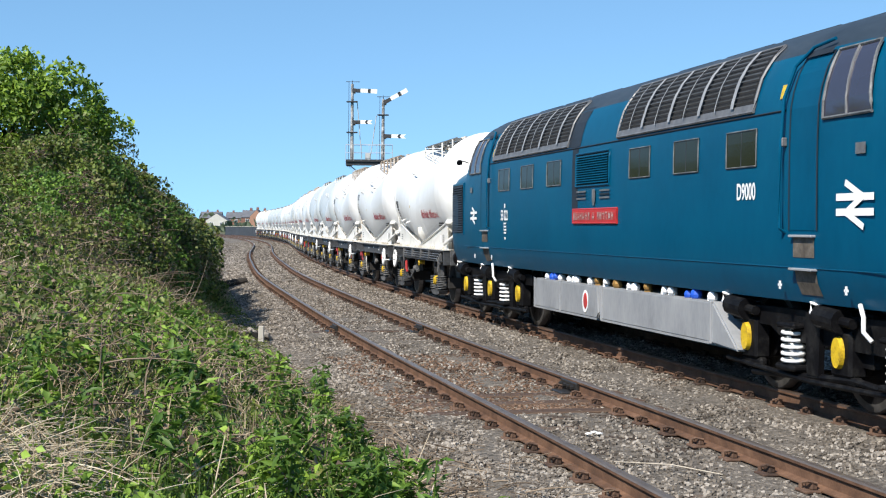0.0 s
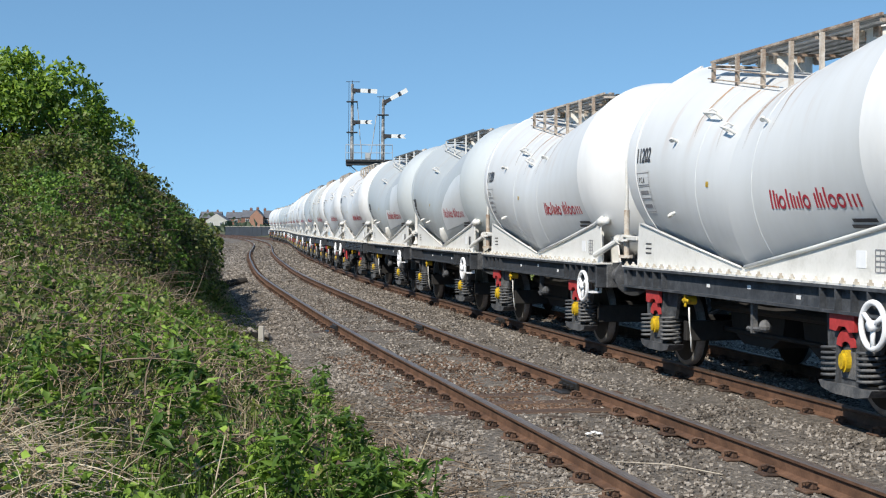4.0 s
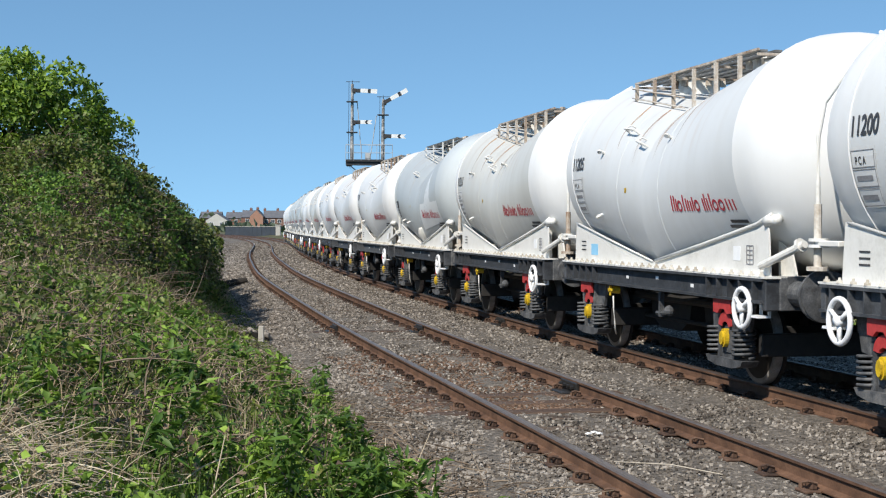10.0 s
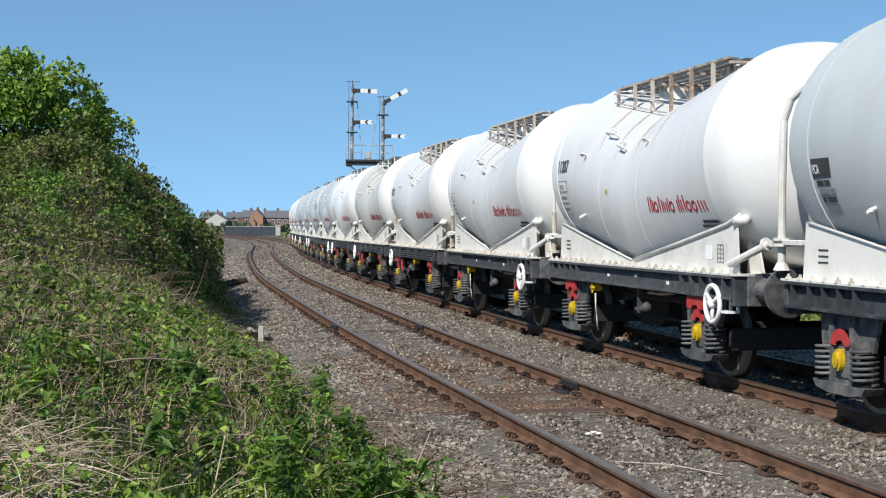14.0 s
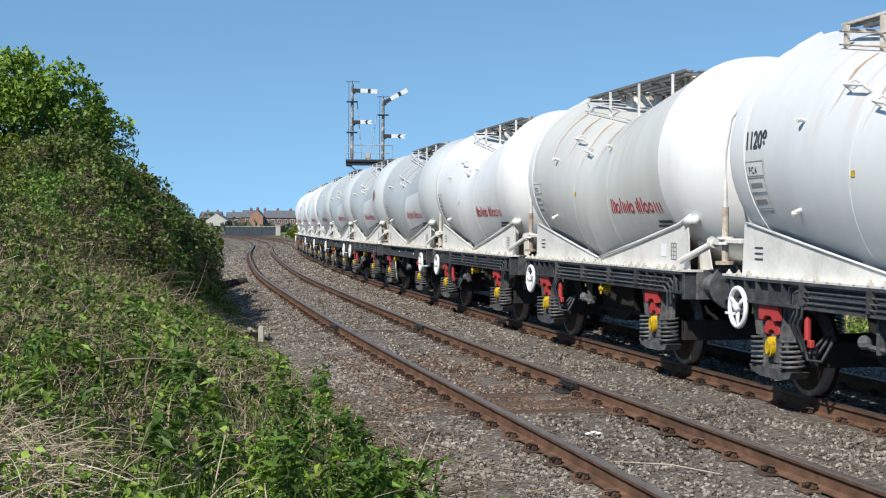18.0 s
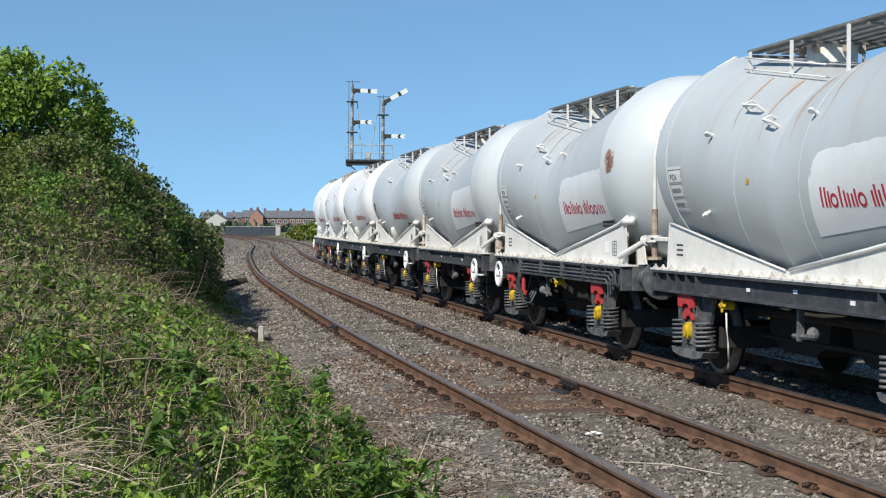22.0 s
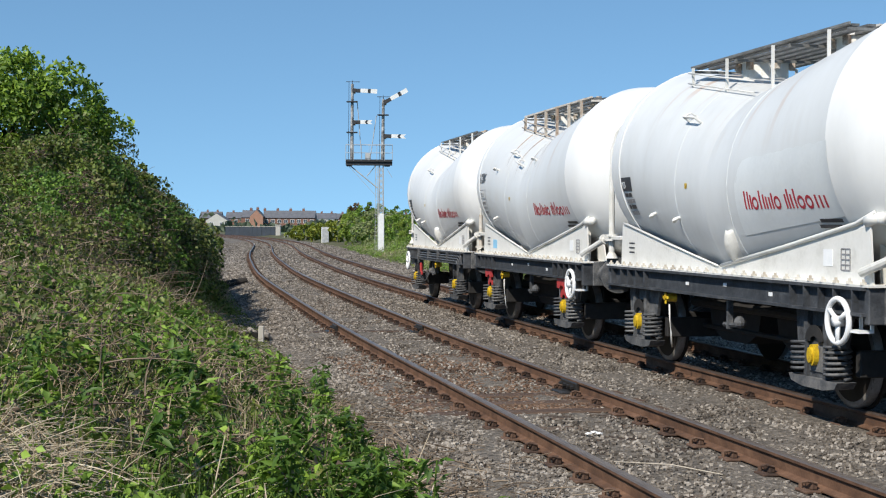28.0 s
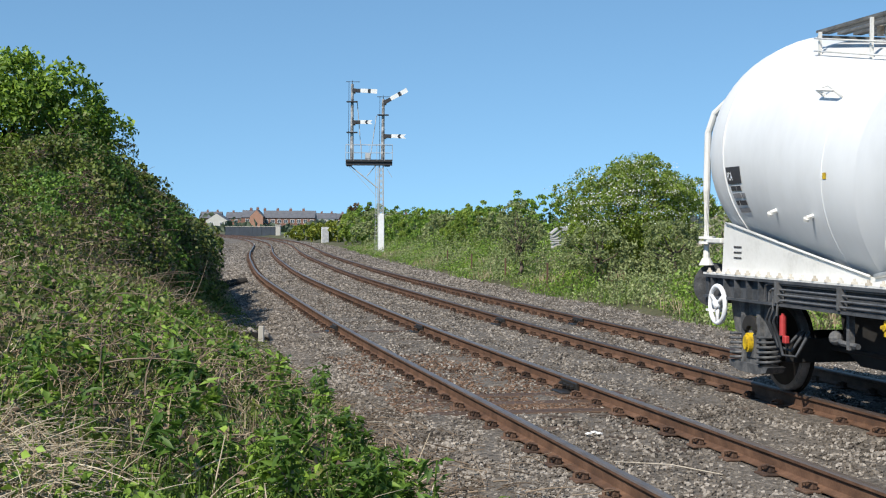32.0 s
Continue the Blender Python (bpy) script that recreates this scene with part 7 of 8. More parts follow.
for i, (s0, d0) in enumerate(((37, 8.6), (44, 8.8), (52, 9.0), (60, 9.2))):
    fp = tagged(new("fence_post"), "thin rusty fence post among the weeds", "fence post", group="old lineside fence")
    fp.matrix_basis = pose(*[float(v) for v in on_line(s0, d0)[:2]], -0.35)
    bm_ = bmesh.new()
    box(bm_, -0.03, 0.03, -0.03, 0.03, -0.1, 0.95, 0.006)
    part("shaft", bm_, M_chair, fp)
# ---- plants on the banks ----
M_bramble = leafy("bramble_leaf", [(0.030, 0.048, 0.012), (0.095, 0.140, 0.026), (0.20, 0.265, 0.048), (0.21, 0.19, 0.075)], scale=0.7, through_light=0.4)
# bramble leaf again, darkened: the thicket's self-shadow is put into the colour
M_bramble_shade = leafy("shaded_bramble_leaf", [(0.020, 0.034, 0.009), (0.058, 0.090, 0.018), (0.125, 0.172, 0.033), (0.16, 0.14, 0.06)], scale=0.7, through_light=0.36)
M_fresh = leafy("fresh_leaf", [(0.055, 0.105, 0.016), (0.165, 0.28, 0.035), (0.31, 0.46, 0.07)], scale=0.8, through_light=0.35)
M_tree = leafy("sycamore_leaf", [(0.045, 0.09, 0.010), (0.13, 0.225, 0.019), (0.27, 0.39, 0.038)], scale=0.6, through_light=0.3)
M_hawleaf = leafy("hawthorn_leaf", [(0.12, 0.18, 0.025), (0.23, 0.32, 0.05), (0.36, 0.46, 0.085)], scale=0.8, through_light=0.5)
M_grey = leafy("grey_green_leaf", [(0.13, 0.17, 0.06), (0.24, 0.29, 0.11), (0.36, 0.41, 0.19)], scale=0.8)
M_yellowleaf = leafy("yellow_green_leaf", [(0.10, 0.14, 0.01), (0.20, 0.24, 0.02), (0.30, 0.32, 0.04)], scale=0.5)
M_redleaf = leafy("bronze_leaf", [(0.06, 0.035, 0.02), (0.11, 0.065, 0.035), (0.12, 0.12, 0.04)], scale=0.5)
M_blossom = leafy("white_blossom", [(0.55, 0.55, 0.46), (0.75, 0.75, 0.68), (0.82, 0.82, 0.78)], scale=2.0, through_light=0.2)
M_grass = leafy("grass_blade", [(0.06, 0.11, 0.016), (0.12, 0.20, 0.028), (0.22, 0.31, 0.06)], scale=0.6, through_light=0.35)
M_straw = leafy("dead_grass", [(0.16, 0.12, 0.07), (0.32, 0.25, 0.15), (0.50, 0.42, 0.29)], scale=1.0, through_light=0.15, rough=0.8)
M_bleach = leafy("bleached_stalk", [(0.27, 0.21, 0.14), (0.48, 0.40, 0.29), (0.68, 0.60, 0.46)], scale=1.0, through_light=0.1, rough=0.8)
M_nettle = leafy("nettle_leaf", [(0.042, 0.092, 0.015), (0.088, 0.175, 0.026), (0.16, 0.285, 0.045)], scale=0.8, through_light=0.4)
M_thatch = leafy("dead_bramble", [(0.07, 0.05, 0.035), (0.17, 0.125, 0.088), (0.34, 0.265, 0.19)], scale=0.6, through_light=0.1, rough=0.85)
# greyed greens: the haze of distance is mixed into the colour
M_fartree = leafy("far_leaf_painted_haze", [(0.055, 0.075, 0.045), (0.085, 0.11, 0.065), (0.12, 0.145, 0.09)], scale=0.02)
M_bark = material("bark", [(0.04, 0.03, 0.022), (0.10, 0.08, 0.06), (0.17, 0.14, 0.11)], rough=0.9, scale=6, fine=40, bump=0.7, bump_dist=0.02, stretch=(1, 1, 0.3))


def fast_mesh(name, V, loops, per, mat):
    """A mesh from numpy arrays: all faces have the same number of corners."""
    me = bpy.data.meshes.new(name)
    nv, nf = len(V), len(loops) // per
    me.vertices.add(nv)
    me.vertices.foreach_set("co", np.asarray(V, np.float32).ravel())
    me.loops.add(len(loops))
    me.loops.foreach_set("vertex_index", np.asarray(loops, np.int32))
    me.polygons.add(nf)
    me.polygons.foreach_set("loop_start", np.arange(0, len(loops), per, dtype=np.int32))
    me.polygons.foreach_set("loop_total", np.full(nf, per, np.int32))
    me.materials.append(mat)
    me.update(calc_edges=True)
    return me


def unit(a):
    return a / np.maximum(np.linalg.norm(a, axis=1, keepdims=True), 1e-9)


def leaf_mesh(name, P, size, mat, rng, out=None, flat=0.5, long=1.5, curl=0.25):
    """A leaf at each point: a pointed blade of two halves, folded along its rib, that faces roughly outwards."""
    n = len(P)
    if out is None:
        out = np.tile((0.0, 0.0, 1.0), (n, 1))
    nrm = unit(out * flat + rng.normal(0, 1, (n, 3)) * (1 - flat) + np.array((0, 0, 0.25)))
    t = unit(np.cross(nrm, rng.normal(0, 1, (n, 3))))
    b = np.cross(nrm, t)
    s = (size * rng.uniform(0.6, 1.35, n))[:, None]
    tip = P + t * s * long * 0.5 - nrm * s * curl
    tail = P - t * s * long * 0.5 - nrm * s * curl * 0.3
    le = P + b * s * 0.5 + nrm * s * curl * 0.5
    ri = P - b * s * 0.5 + nrm * s * curl * 0.5
    V = np.stack([tail, ri, tip, le], 1).reshape(-1, 3)
    i = 4 * np.arange(n)[:, None]
    F = np.concatenate([i + np.array([[0, 1, 2]]), i + np.array([[0, 2, 3]])], 1).reshape(-1)
    return fast_mesh(name, V, F, 3, mat)


def blade_mesh(name, P, height, width, mat, rng, lean=0.35, bend=0.5):
    """Grass: each blade a narrow strip of two joints, bending over."""
    n = len(P)
    a = rng.uniform(0, 2 * np.pi, n)
    d = np.stack([np.cos(a), np.sin(a), 0 * a], 1)
    side = np.stack([-np.sin(a), np.cos(a), 0 * a], 1)
    c = rng.uniform(0, 2 * np.pi, n)
    side = unit(side * np.cos(c)[:, None] + d * np.sin(c)[:, None])
    h = (height * rng.uniform(0.5, 1.4, n))[:, None]
    w = (width * rng.uniform(0.6, 1.4, n))[:, None] * 0.5
    le = (lean * rng.uniform(0, 1.5, n))[:, None]
    up = np.array((0, 0, 1.0))
    m1 = P + up * h * 0.55 + d * h * le * 0.5
    tp = P + up * h * (1 - bend * le) + d * h * le * (1 + bend)
    V = np.stack([P - side * w, P + side * w, m1 + side * w * 0.8, m1 - side * w * 0.8, tp], 1).reshape(-1, 3)
    i = 5 * np.arange(n)[:, None]
    F = np.concatenate([i + np.array([[0, 1, 2]]), i + np.array([[0, 2, 3]]), i + np.array([[3, 2, 4]])], 1).reshape(-1)
    return fast_mesh(name, V, F, 3, mat)


def stalk_mesh(name, P, D, length, radius, mat, rng, sag=0.4, joints=4):
    """Thin dry stems: three-sided tapering rods that droop."""
    n = len(P)
    L = (length * rng.uniform(0.5, 1.5, n))
    R = radius * rng.uniform(0.6, 1.4, n)
    x = unit(np.cross(D, rng.normal(0, 1, (n, 3))))
    y = np.cross(D, x)
    wob = rng.normal(0, 0.12, (n, 3))
    rings = []
    for j in range(joints + 1):
        t = j / joints
        c = P + D * (L * t)[:, None] + np.array((0, 0, -1.0)) * (sag * L * t * t * 0.6)[:, None] + wob * (L * t * t)[:, None]
        r = (R * (1 - 0.6 * t))[:, None]
        for k in range(3):
            a = 2 * np.pi * k / 3
            rings.append(c + x * r * np.cos(a) + y * r * np.sin(a))
    V = np.stack(rings, 1).reshape(-1, 3)
    m = 3 * (joints + 1)
    quads = []
    for j in range(joints):
        for k in range(3):
            quads += [3 * j + k, 3 * j + (k + 1) % 3, 3 * (j + 1) + (k + 1) % 3, 3 * (j + 1) + k]
    F = (m * np.arange(n)[:, None] + np.array(quads)[None]).reshape(-1)
    return fast_mesh(name, V, F, 4, mat)


def wavy(x, y, seed):
    """Smooth uneven field between about -1 and 1."""
    r = np.random.RandomState(seed)
    v = 0
    for k, (f, a) in enumerate(((0.35, 0.5), (0.8, 0.3), (1.9, 0.22), (4.1, 0.12))):
        for q in range(2):
            th = r.uniform(0, 6.28)
            v = v + a * np.sin(f * (x * np.cos(th) + y * np.sin(th)) * 2 * np.pi * 0.6 + r.uniform(0, 6.28))
    return v


def smooth(a):
    a = np.clip(a, 0, 1)
    return a * a * (3 - 2 * a)


def green_edge(s):
    """Where the growth of the left bank ends and the stones begin."""
    return -np.interp(s, (0, 6, 11.7, 14.5, 17, 19.5, 22.5, 26), (1.15, 1.4, 2.1, 2.7, 3.1, 3.0, 2.6, 1.6)) + 0.12 * wavy(s, 0 * s, 41)


def open_cess(s, d):
    """0 on the bare stones, 1 in the full growth."""
    return smooth((green_edge(s) - d + 0.45) / 0.9)


def thicket(s, d):
    """Height of the bramble thicket over the left bank."""
    h = smooth((s - 14.5) / 8.0) * smooth((-d - 1.35) / 1.3) * (1.35 + 0.35 * wavy(s, d, 11) + 0.22 * wavy(2.2 * s, 2.2 * d, 14)) * smooth((47 - s) / 5.0)
    h = h + 0.55 * smooth((s - 9) / 6) * smooth((-d - 3.0) / 1.5) * (1 + 0.6 * wavy(s, d, 12)) * smooth((47 - s) / 5.0)
    low = (0.24 + 0.16 * wavy(s, d, 13)) * smooth((-d - 1.2) / 0.8)
    return np.maximum(h, low) * open_cess(s, d)


def on_bank(s, d, h=0.0):
    x, y, _ = on_line(s, d)
    return np.stack([x, y, bank_height(s, d) + h], 1)


def cover(rng, n, s0, s1, d0, d1, power=1.0):
    s = s0 + (s1 - s0) * rng.rand(n) ** power
    d = rng.uniform(d0, d1, n)
    return s, d


def slope_out(s, d, f):
    e = 0.25
    _, _, h = on_line(s, d)
    top = lambda a, b: bank_height(a, b) + f(a, b)
    gs = (top(s + e, d) - top(s - e, d)) / (2 * e)
    gd = (top(s, d + e) - top(s, d - e)) / (2 * e)
    tx, ty = -np.sin(h), np.cos(h)
    nx, ny = np.cos(h), np.sin(h)
    return unit(np.stack([-gs * tx - gd * nx, -gs * ty - gd * ny, 0 * gs + 1], 1))


rng = np.random.RandomState(21)
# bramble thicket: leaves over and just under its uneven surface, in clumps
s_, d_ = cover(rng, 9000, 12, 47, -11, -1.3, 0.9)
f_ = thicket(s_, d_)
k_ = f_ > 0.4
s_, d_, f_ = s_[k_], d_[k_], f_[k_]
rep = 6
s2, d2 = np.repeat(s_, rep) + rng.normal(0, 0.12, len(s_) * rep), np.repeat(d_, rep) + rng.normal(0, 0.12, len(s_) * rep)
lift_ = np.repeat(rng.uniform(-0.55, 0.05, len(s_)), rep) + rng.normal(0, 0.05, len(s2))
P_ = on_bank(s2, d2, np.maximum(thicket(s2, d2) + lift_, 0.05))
tagged(put("bramble_thicket", leaf_mesh("bramble_thicket", P_, 0.050, M_bramble_shade, rng, slope_out(s2, d2, thicket), flat=0.35)), "dense bramble thicket covering the cutting bank", "bramble", kind="stuff")
# mounds of arching shoots that stand out of the thicket, each a dome of leaves
mounds = 2000
s_, d_ = cover(rng, mounds * 3, 11, 47, -11, -1.5, 0.85)
f_ = thicket(s_, d_)
k_ = np.where(f_ > 0.32)[0][:mounds]
s_, d_, f_ = s_[k_], d_[k_], f_[k_]
R_ = rng.uniform(0.20, 0.50, len(s_)) * np.clip(f_, 0.5, 1.0)
sort_ = wavy(s_ * 0.8, d_ * 0.8, 61) + rng.normal(0, 0.35, len(s_))
C_ = on_bank(s_, d_, f_ - 0.10 + rng.normal(0, 0.06, len(s_)))
for name, low, high, mat, size, label in (("bramble_mounds", -9, 0.15, M_bramble_shade, 0.054, "arching mounds of olive-green bramble"), ("fresh_mounds", 0.15, 0.75, M_bramble, 0.056, "fresh bright green bramble shoots"), ("nettle_mounds", 0.75, 9, M_nettle, 0.050, "deep green nettles among the brambles")):
    k_ = np.where((sort_ > low) & (sort_ <= high))[0]
    many = (120 * (R_[k_] / 0.35) ** 1.6).astype(int) + 20
    who = np.repeat(k_, many)
    u_ = unit(rng.normal(0, 1, (len(who), 3)) + np.array((0.15, -0.25, 0.55)))
    P_ = C_[who] + u_ * (R_[who] * rng.uniform(0.70, 1.08, len(who)))[:, None] * np.array((1, 1, 0.8))
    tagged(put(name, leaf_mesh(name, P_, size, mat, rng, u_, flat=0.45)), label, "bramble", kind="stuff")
# side face of the thicket toward the line, in the lighter bramble to look lit
n_ = 24000
s2, d2 = cover(rng, n_, 15, 46, -2.7, -1.25)
f_ = thicket(s2, d2)
P_ = on_bank(s2, d2, f_ * rng.uniform(0.05, 1.0, n_))
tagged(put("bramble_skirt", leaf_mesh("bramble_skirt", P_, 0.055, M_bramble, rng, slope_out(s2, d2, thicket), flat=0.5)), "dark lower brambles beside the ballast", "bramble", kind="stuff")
# dead bramble canes and thatch
n_ = 14500
s2, d2 = cover(rng, n_, 2, 44, -10, -1.5, 1.1)
k_ = (open_cess(s2, d2) > 0.4) & (wavy(s2 * 0.7, d2 * 0.7, 62) > -0.25)
s2, d2 = s2[k_], d2[k_]
n_ = len(s2)
P_ = on_bank(s2, d2, np.maximum(thicket(s2, d2) + rng.uniform(-0.25, 0.16, n_), 0.02))
D_ = unit(rng.normal(0, 1, (n_, 3)) * np.array((1, 1, 0.45)) + np.array((0.1, -0.1, 0.18)))
tagged(put("dead_canes", stalk_mesh("dead_canes", P_, D_, 0.42, 0.0062, M_thatch, rng)), "tangle of dead brown bramble canes", "bramble", kind="stuff")
n_ = 34000
s2, d2 = cover(rng, n_, 2, 42, -10, -1.5, 1.15)
k_ = (wavy(s2, d2, 31) > -0.1) & (open_cess(s2, d2) > 0.6)
s2, d2 = s2[k_], d2[k_]
P_ = on_bank(s2, d2, np.maximum(thicket(s2, d2) + rng.uniform(-0.25, 0.13, len(s2)), 0.02))
tagged(put("dead_leaves", leaf_mesh("dead_leaves", P_, 0.040, M_thatch, rng, None, flat=0.2)), "withered brown leaves caught in the brambles", "dead leaves", kind="stuff")
# low growth on the near slope
s_, d_ = cover(rng, 17000, 1.5, 23, -9, -1.15, 1.25)
rep = 6
tall_ = np.repeat(rng.uniform(0.05, 1.5, len(s_)), rep)
s2, d2 = np.repeat(s_, rep) + rng.normal(0, 0.075, len(s_) * rep), np.repeat(d_, rep) + rng.normal(0, 0.075, len(s_) * rep)
k_ = (d2 < -1.45 - 0.35 * wavy(s2, d2 * 0, 41)) & (wavy(s2, d2, 42) + 0.6 * wavy(s2 * 2.6, d2 * 2.6, 46) > 0.0 - 0.5 * rng.rand(len(s2))) & (open_cess(s2, d2) > 0.6)
s2, d2, tall_ = s2[k_], d2[k_], tall_[k_]
th_ = thicket(s2, d2)
P_ = on_bank(s2, d2, np.maximum(np.minimum(th_ * tall_, th_ + 0.10) + rng.normal(0, 0.03, len(s2)), 0.02))
half = wavy(s2, d2, 45) + rng.normal(0, 0.25, len(s2)) > 0.1
tagged(put("low_brambles", leaf_mesh("low_brambles", P_[half], 0.040, M_fresh, rng, slope_out(s2[half], d2[half], thicket), flat=0.35)), "fresh green bramble and nettle leaves on the slope", "undergrowth", kind="stuff")
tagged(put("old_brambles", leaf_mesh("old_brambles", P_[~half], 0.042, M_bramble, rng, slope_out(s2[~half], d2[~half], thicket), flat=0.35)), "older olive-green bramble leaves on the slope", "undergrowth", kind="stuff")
n_ = 60000
s2, d2 = cover(rng, n_, -9, 30, -8, -0.95, 1.0)
k_ = (d2 < -1.55 - 0.3 * wavy(s2, d2 * 0, 41)) & (wavy(s2, d2, 43) > -0.15) & (open_cess(s2, d2) > 0.6)
s2, d2 = s2[k_], d2[k_]
tagged(put("bank_grass", blade_mesh("bank_grass", on_bank(s2, d2, 0.0), 0.30, 0.011, M_grass, rng)), "rough green grass growing on the bank", "grass", kind="stuff")
n_ = 34000
s2, d2 = cover(rng, n_, 1.5, 30, -8, -1.0, 1.1)
k_ = (wavy(s2, d2, 44) > -0.15) & (d2 < -1.2 - 0.3 * wavy(s2, d2 * 0, 41)) & (open_cess(s2, d2) > 0.6)
s2, d2 = s2[k_], d2[k_]
tagged(put("dead_grass", blade_mesh("dead_grass", on_bank(s2, d2, 0.6 * thicket(s2, d2)), 0.28, 0.008, M_straw, rng, lean=0.9)), "withered straw-coloured grass on the bank", "grass", kind="stuff")
# long pale stalks lying and leaning in the foreground
n_ = 1700
s2, d2 = cover(rng, n_, 1.5, 22, -6.5, -1.2, 1.3)
k_ = open_cess(s2, d2) > 0.6
s2, d2 = s2[k_], d2[k_]
n_ = len(s2)
P_ = on_bank(s2, d2, 0.05)
D_ = unit(rng.normal(0, 1, (n_, 3)) * np.array((1, 1, 0.3)) + np.array((0.3, 0.0, 0.55)))
tagged(put("dry_stalks", stalk_mesh("dry_stalks", P_, D_, 0.42, 0.0066, M_bleach, rng, sag=0.35)), "long dry pale stalks leaning in the undergrowth", "dry stalks", kind="stuff")
# heap of bleached dead grass at the corner nearest the path
n_ = 1300
s2 = 2.15 + rng.normal(0, 0.34, n_)
d2 = -4.05 + rng.normal(0, 0.22, n_)
P_ = on_bank(s2, d2, rng.uniform(0.03, 0.30, n_))
D_ = unit(rng.normal(0, 1, (n_, 3)) * np.array((1, 1, 0.35)) + np.array((0.2, 0.1, 0.3)))
tagged(put("bleached_grass", stalk_mesh("bleached_grass", P_, D_, 0.33, 0.0045, M_bleach, rng, sag=0.4)), "heap of bleached dead grass stems", "dry grass", kind="stuff")
# broken canes and dry litter strewn where the growth meets the stones
n_ = 2400
s2 = rng.uniform(3, 20, n_)
d2 = green_edge(s2) + rng.normal(0.0, 0.42, n_)
P_ = on_bank(s2, d2, rng.uniform(0.0, 0.06, n_))
D_ = unit(rng.normal(0, 1, (n_, 3)) * np.array((1, 1, 0.15)) + np.array((0, 0, 0.12)))
tagged(put("cane_litter", stalk_mesh("cane_litter", P_, D_, 0.30, 0.0058, M_thatch, rng, sag=0.2)), "broken brown canes strewn on the stones", "dead canes", kind="stuff")
n_ = 5000
s2 = rng.uniform(3, 17, n_)
d2 = green_edge(s2) + rng.normal(0.0, 0.25, n_)
tagged(put("leaf_litter", leaf_mesh("leaf_litter", on_bank(s2, d2, rng.uniform(0.01, 0.04, n_)), 0.028, M_thatch, rng, None, flat=0.5)), "dead brown leaves at the edge of the stones", "dead leaves", kind="stuff")
# thin grass fringe that runs out onto the stones, green and withered
n_ = 9000
s2 = rng.uniform(9, 23, n_)
d2 = green_edge(s2) + 0.55 - 1.5 * rng.rand(n_) ** 0.8
for name, pick, mat, label in (("fringe_grass", rng.rand(n_) < 0.55, M_grass, "thin green grass fringing the stones"), ("withered_fringe", rng.rand(n_) < 0.4, M_straw, "thin withered grass fringing the stones")):
    tagged(put(name, blade_mesh(name, on_bank(s2[pick], d2[pick], 0.02), 0.19, 0.008, mat, rng, lean=0.7)), label, "grass", kind="stuff")
# upright leafy weeds
rr = random.Random(9)


def leafy_weed(name, s, d, tall, n, size, mat, label, spread=0.35):
    """A stem set with long narrow leaves."""
    x, y, z = on_bank(np.array([s]), np.array([d]))[0]
    w = tagged(new(name), label, "weed", group="leafy weeds on the bank")
    w.matrix_basis = pose(x, y, z)
    r = np.random.RandomState(int(s * 100) % 9999)
    bm = bmesh.new()
    tube(bm, [(0, 0, -0.05), (0.01, 0, tall * 0.5), (0.03, 0.01, tall)], 0.006, 5)
    part("stem", bm, M_grass, w)
    zz = r.uniform(0.15, 1.0, n) * tall
    a = r.uniform(0, 6.28, n)
    rad = spread * tall * 0.5 * r.uniform(0.3, 1, n)
    P = np.stack([np.cos(a) * rad, np.sin(a) * rad, zz + rad * 0.35], 1)
    out = unit(np.stack([np.cos(a) * 0.4, np.sin(a) * 0.4, 0 * a + 1], 1))
    tagged(put("foliage", leaf_mesh("foliage", P, size, mat, r, out, flat=0.6, long=3.6), w), kind="stuff")
    return w


for _ in range(190):
    s0 = 2.5 + 12.5 * rr.random() ** 1.2
    d0 = float(green_edge(np.array([s0]))[0]) - 0.25 - rr.random() ** 1.3 * 3.4
    leafy_weed("leafy_weed", s0, d0, rr.uniform(0.32, 0.62) * (1.0 if s0 < 8 else 0.62), rr.randint(50, 80), rr.uniform(0.026, 0.040), rr.choice((M_nettle, M_nettle, M_fresh)), "upright leafy green weed on the bank")
for s0, d0 in ((3.4, -1.02), (2.0, -0.95), (1.4, -1.2)):
    leafy_weed("leafy_weed", s0, d0, 0.24, 16, 0.04, M_fresh, "small green weed in the ballast edge")


# ---- trees and shrubs ----
def limb(bm, a, b, r0, r1, rnd, joints=5):
    pts, a, b = [], Vector(a), Vector(b)
    for k in range(joints + 1):
        t = k / joints
        p = a.lerp(b, t) + Vector((rnd.uniform(-1, 1), rnd.uniform(-1, 1), rnd.uniform(-0.5, 0.5))) * 0.07 * (b - a).length * (1 if 0 < k < joints else 0)
        pts.append(p)
    rings = []
    for i, p in enumerate(pts):
        dd = (pts[min(i + 1, joints)] - pts[max(i - 1, 0)]).normalized()
        q = dd.to_track_quat("Z", "Y").to_matrix()
        r = r0 + (r1 - r0) * i / joints
        rings.append([bm.verts.new(p + q @ Vector((r * math.cos(2 * math.pi * k / 7), r * math.sin(2 * math.pi * k / 7), 0))) for k in range(7)])
    for u, v in zip(rings, rings[1:]):
        for k in range(7):
            bm.faces.new((u[k], u[(k + 1) % 7], v[(k + 1) % 7], v[k]))
    bm.faces.new(rings[-1])
    return pts


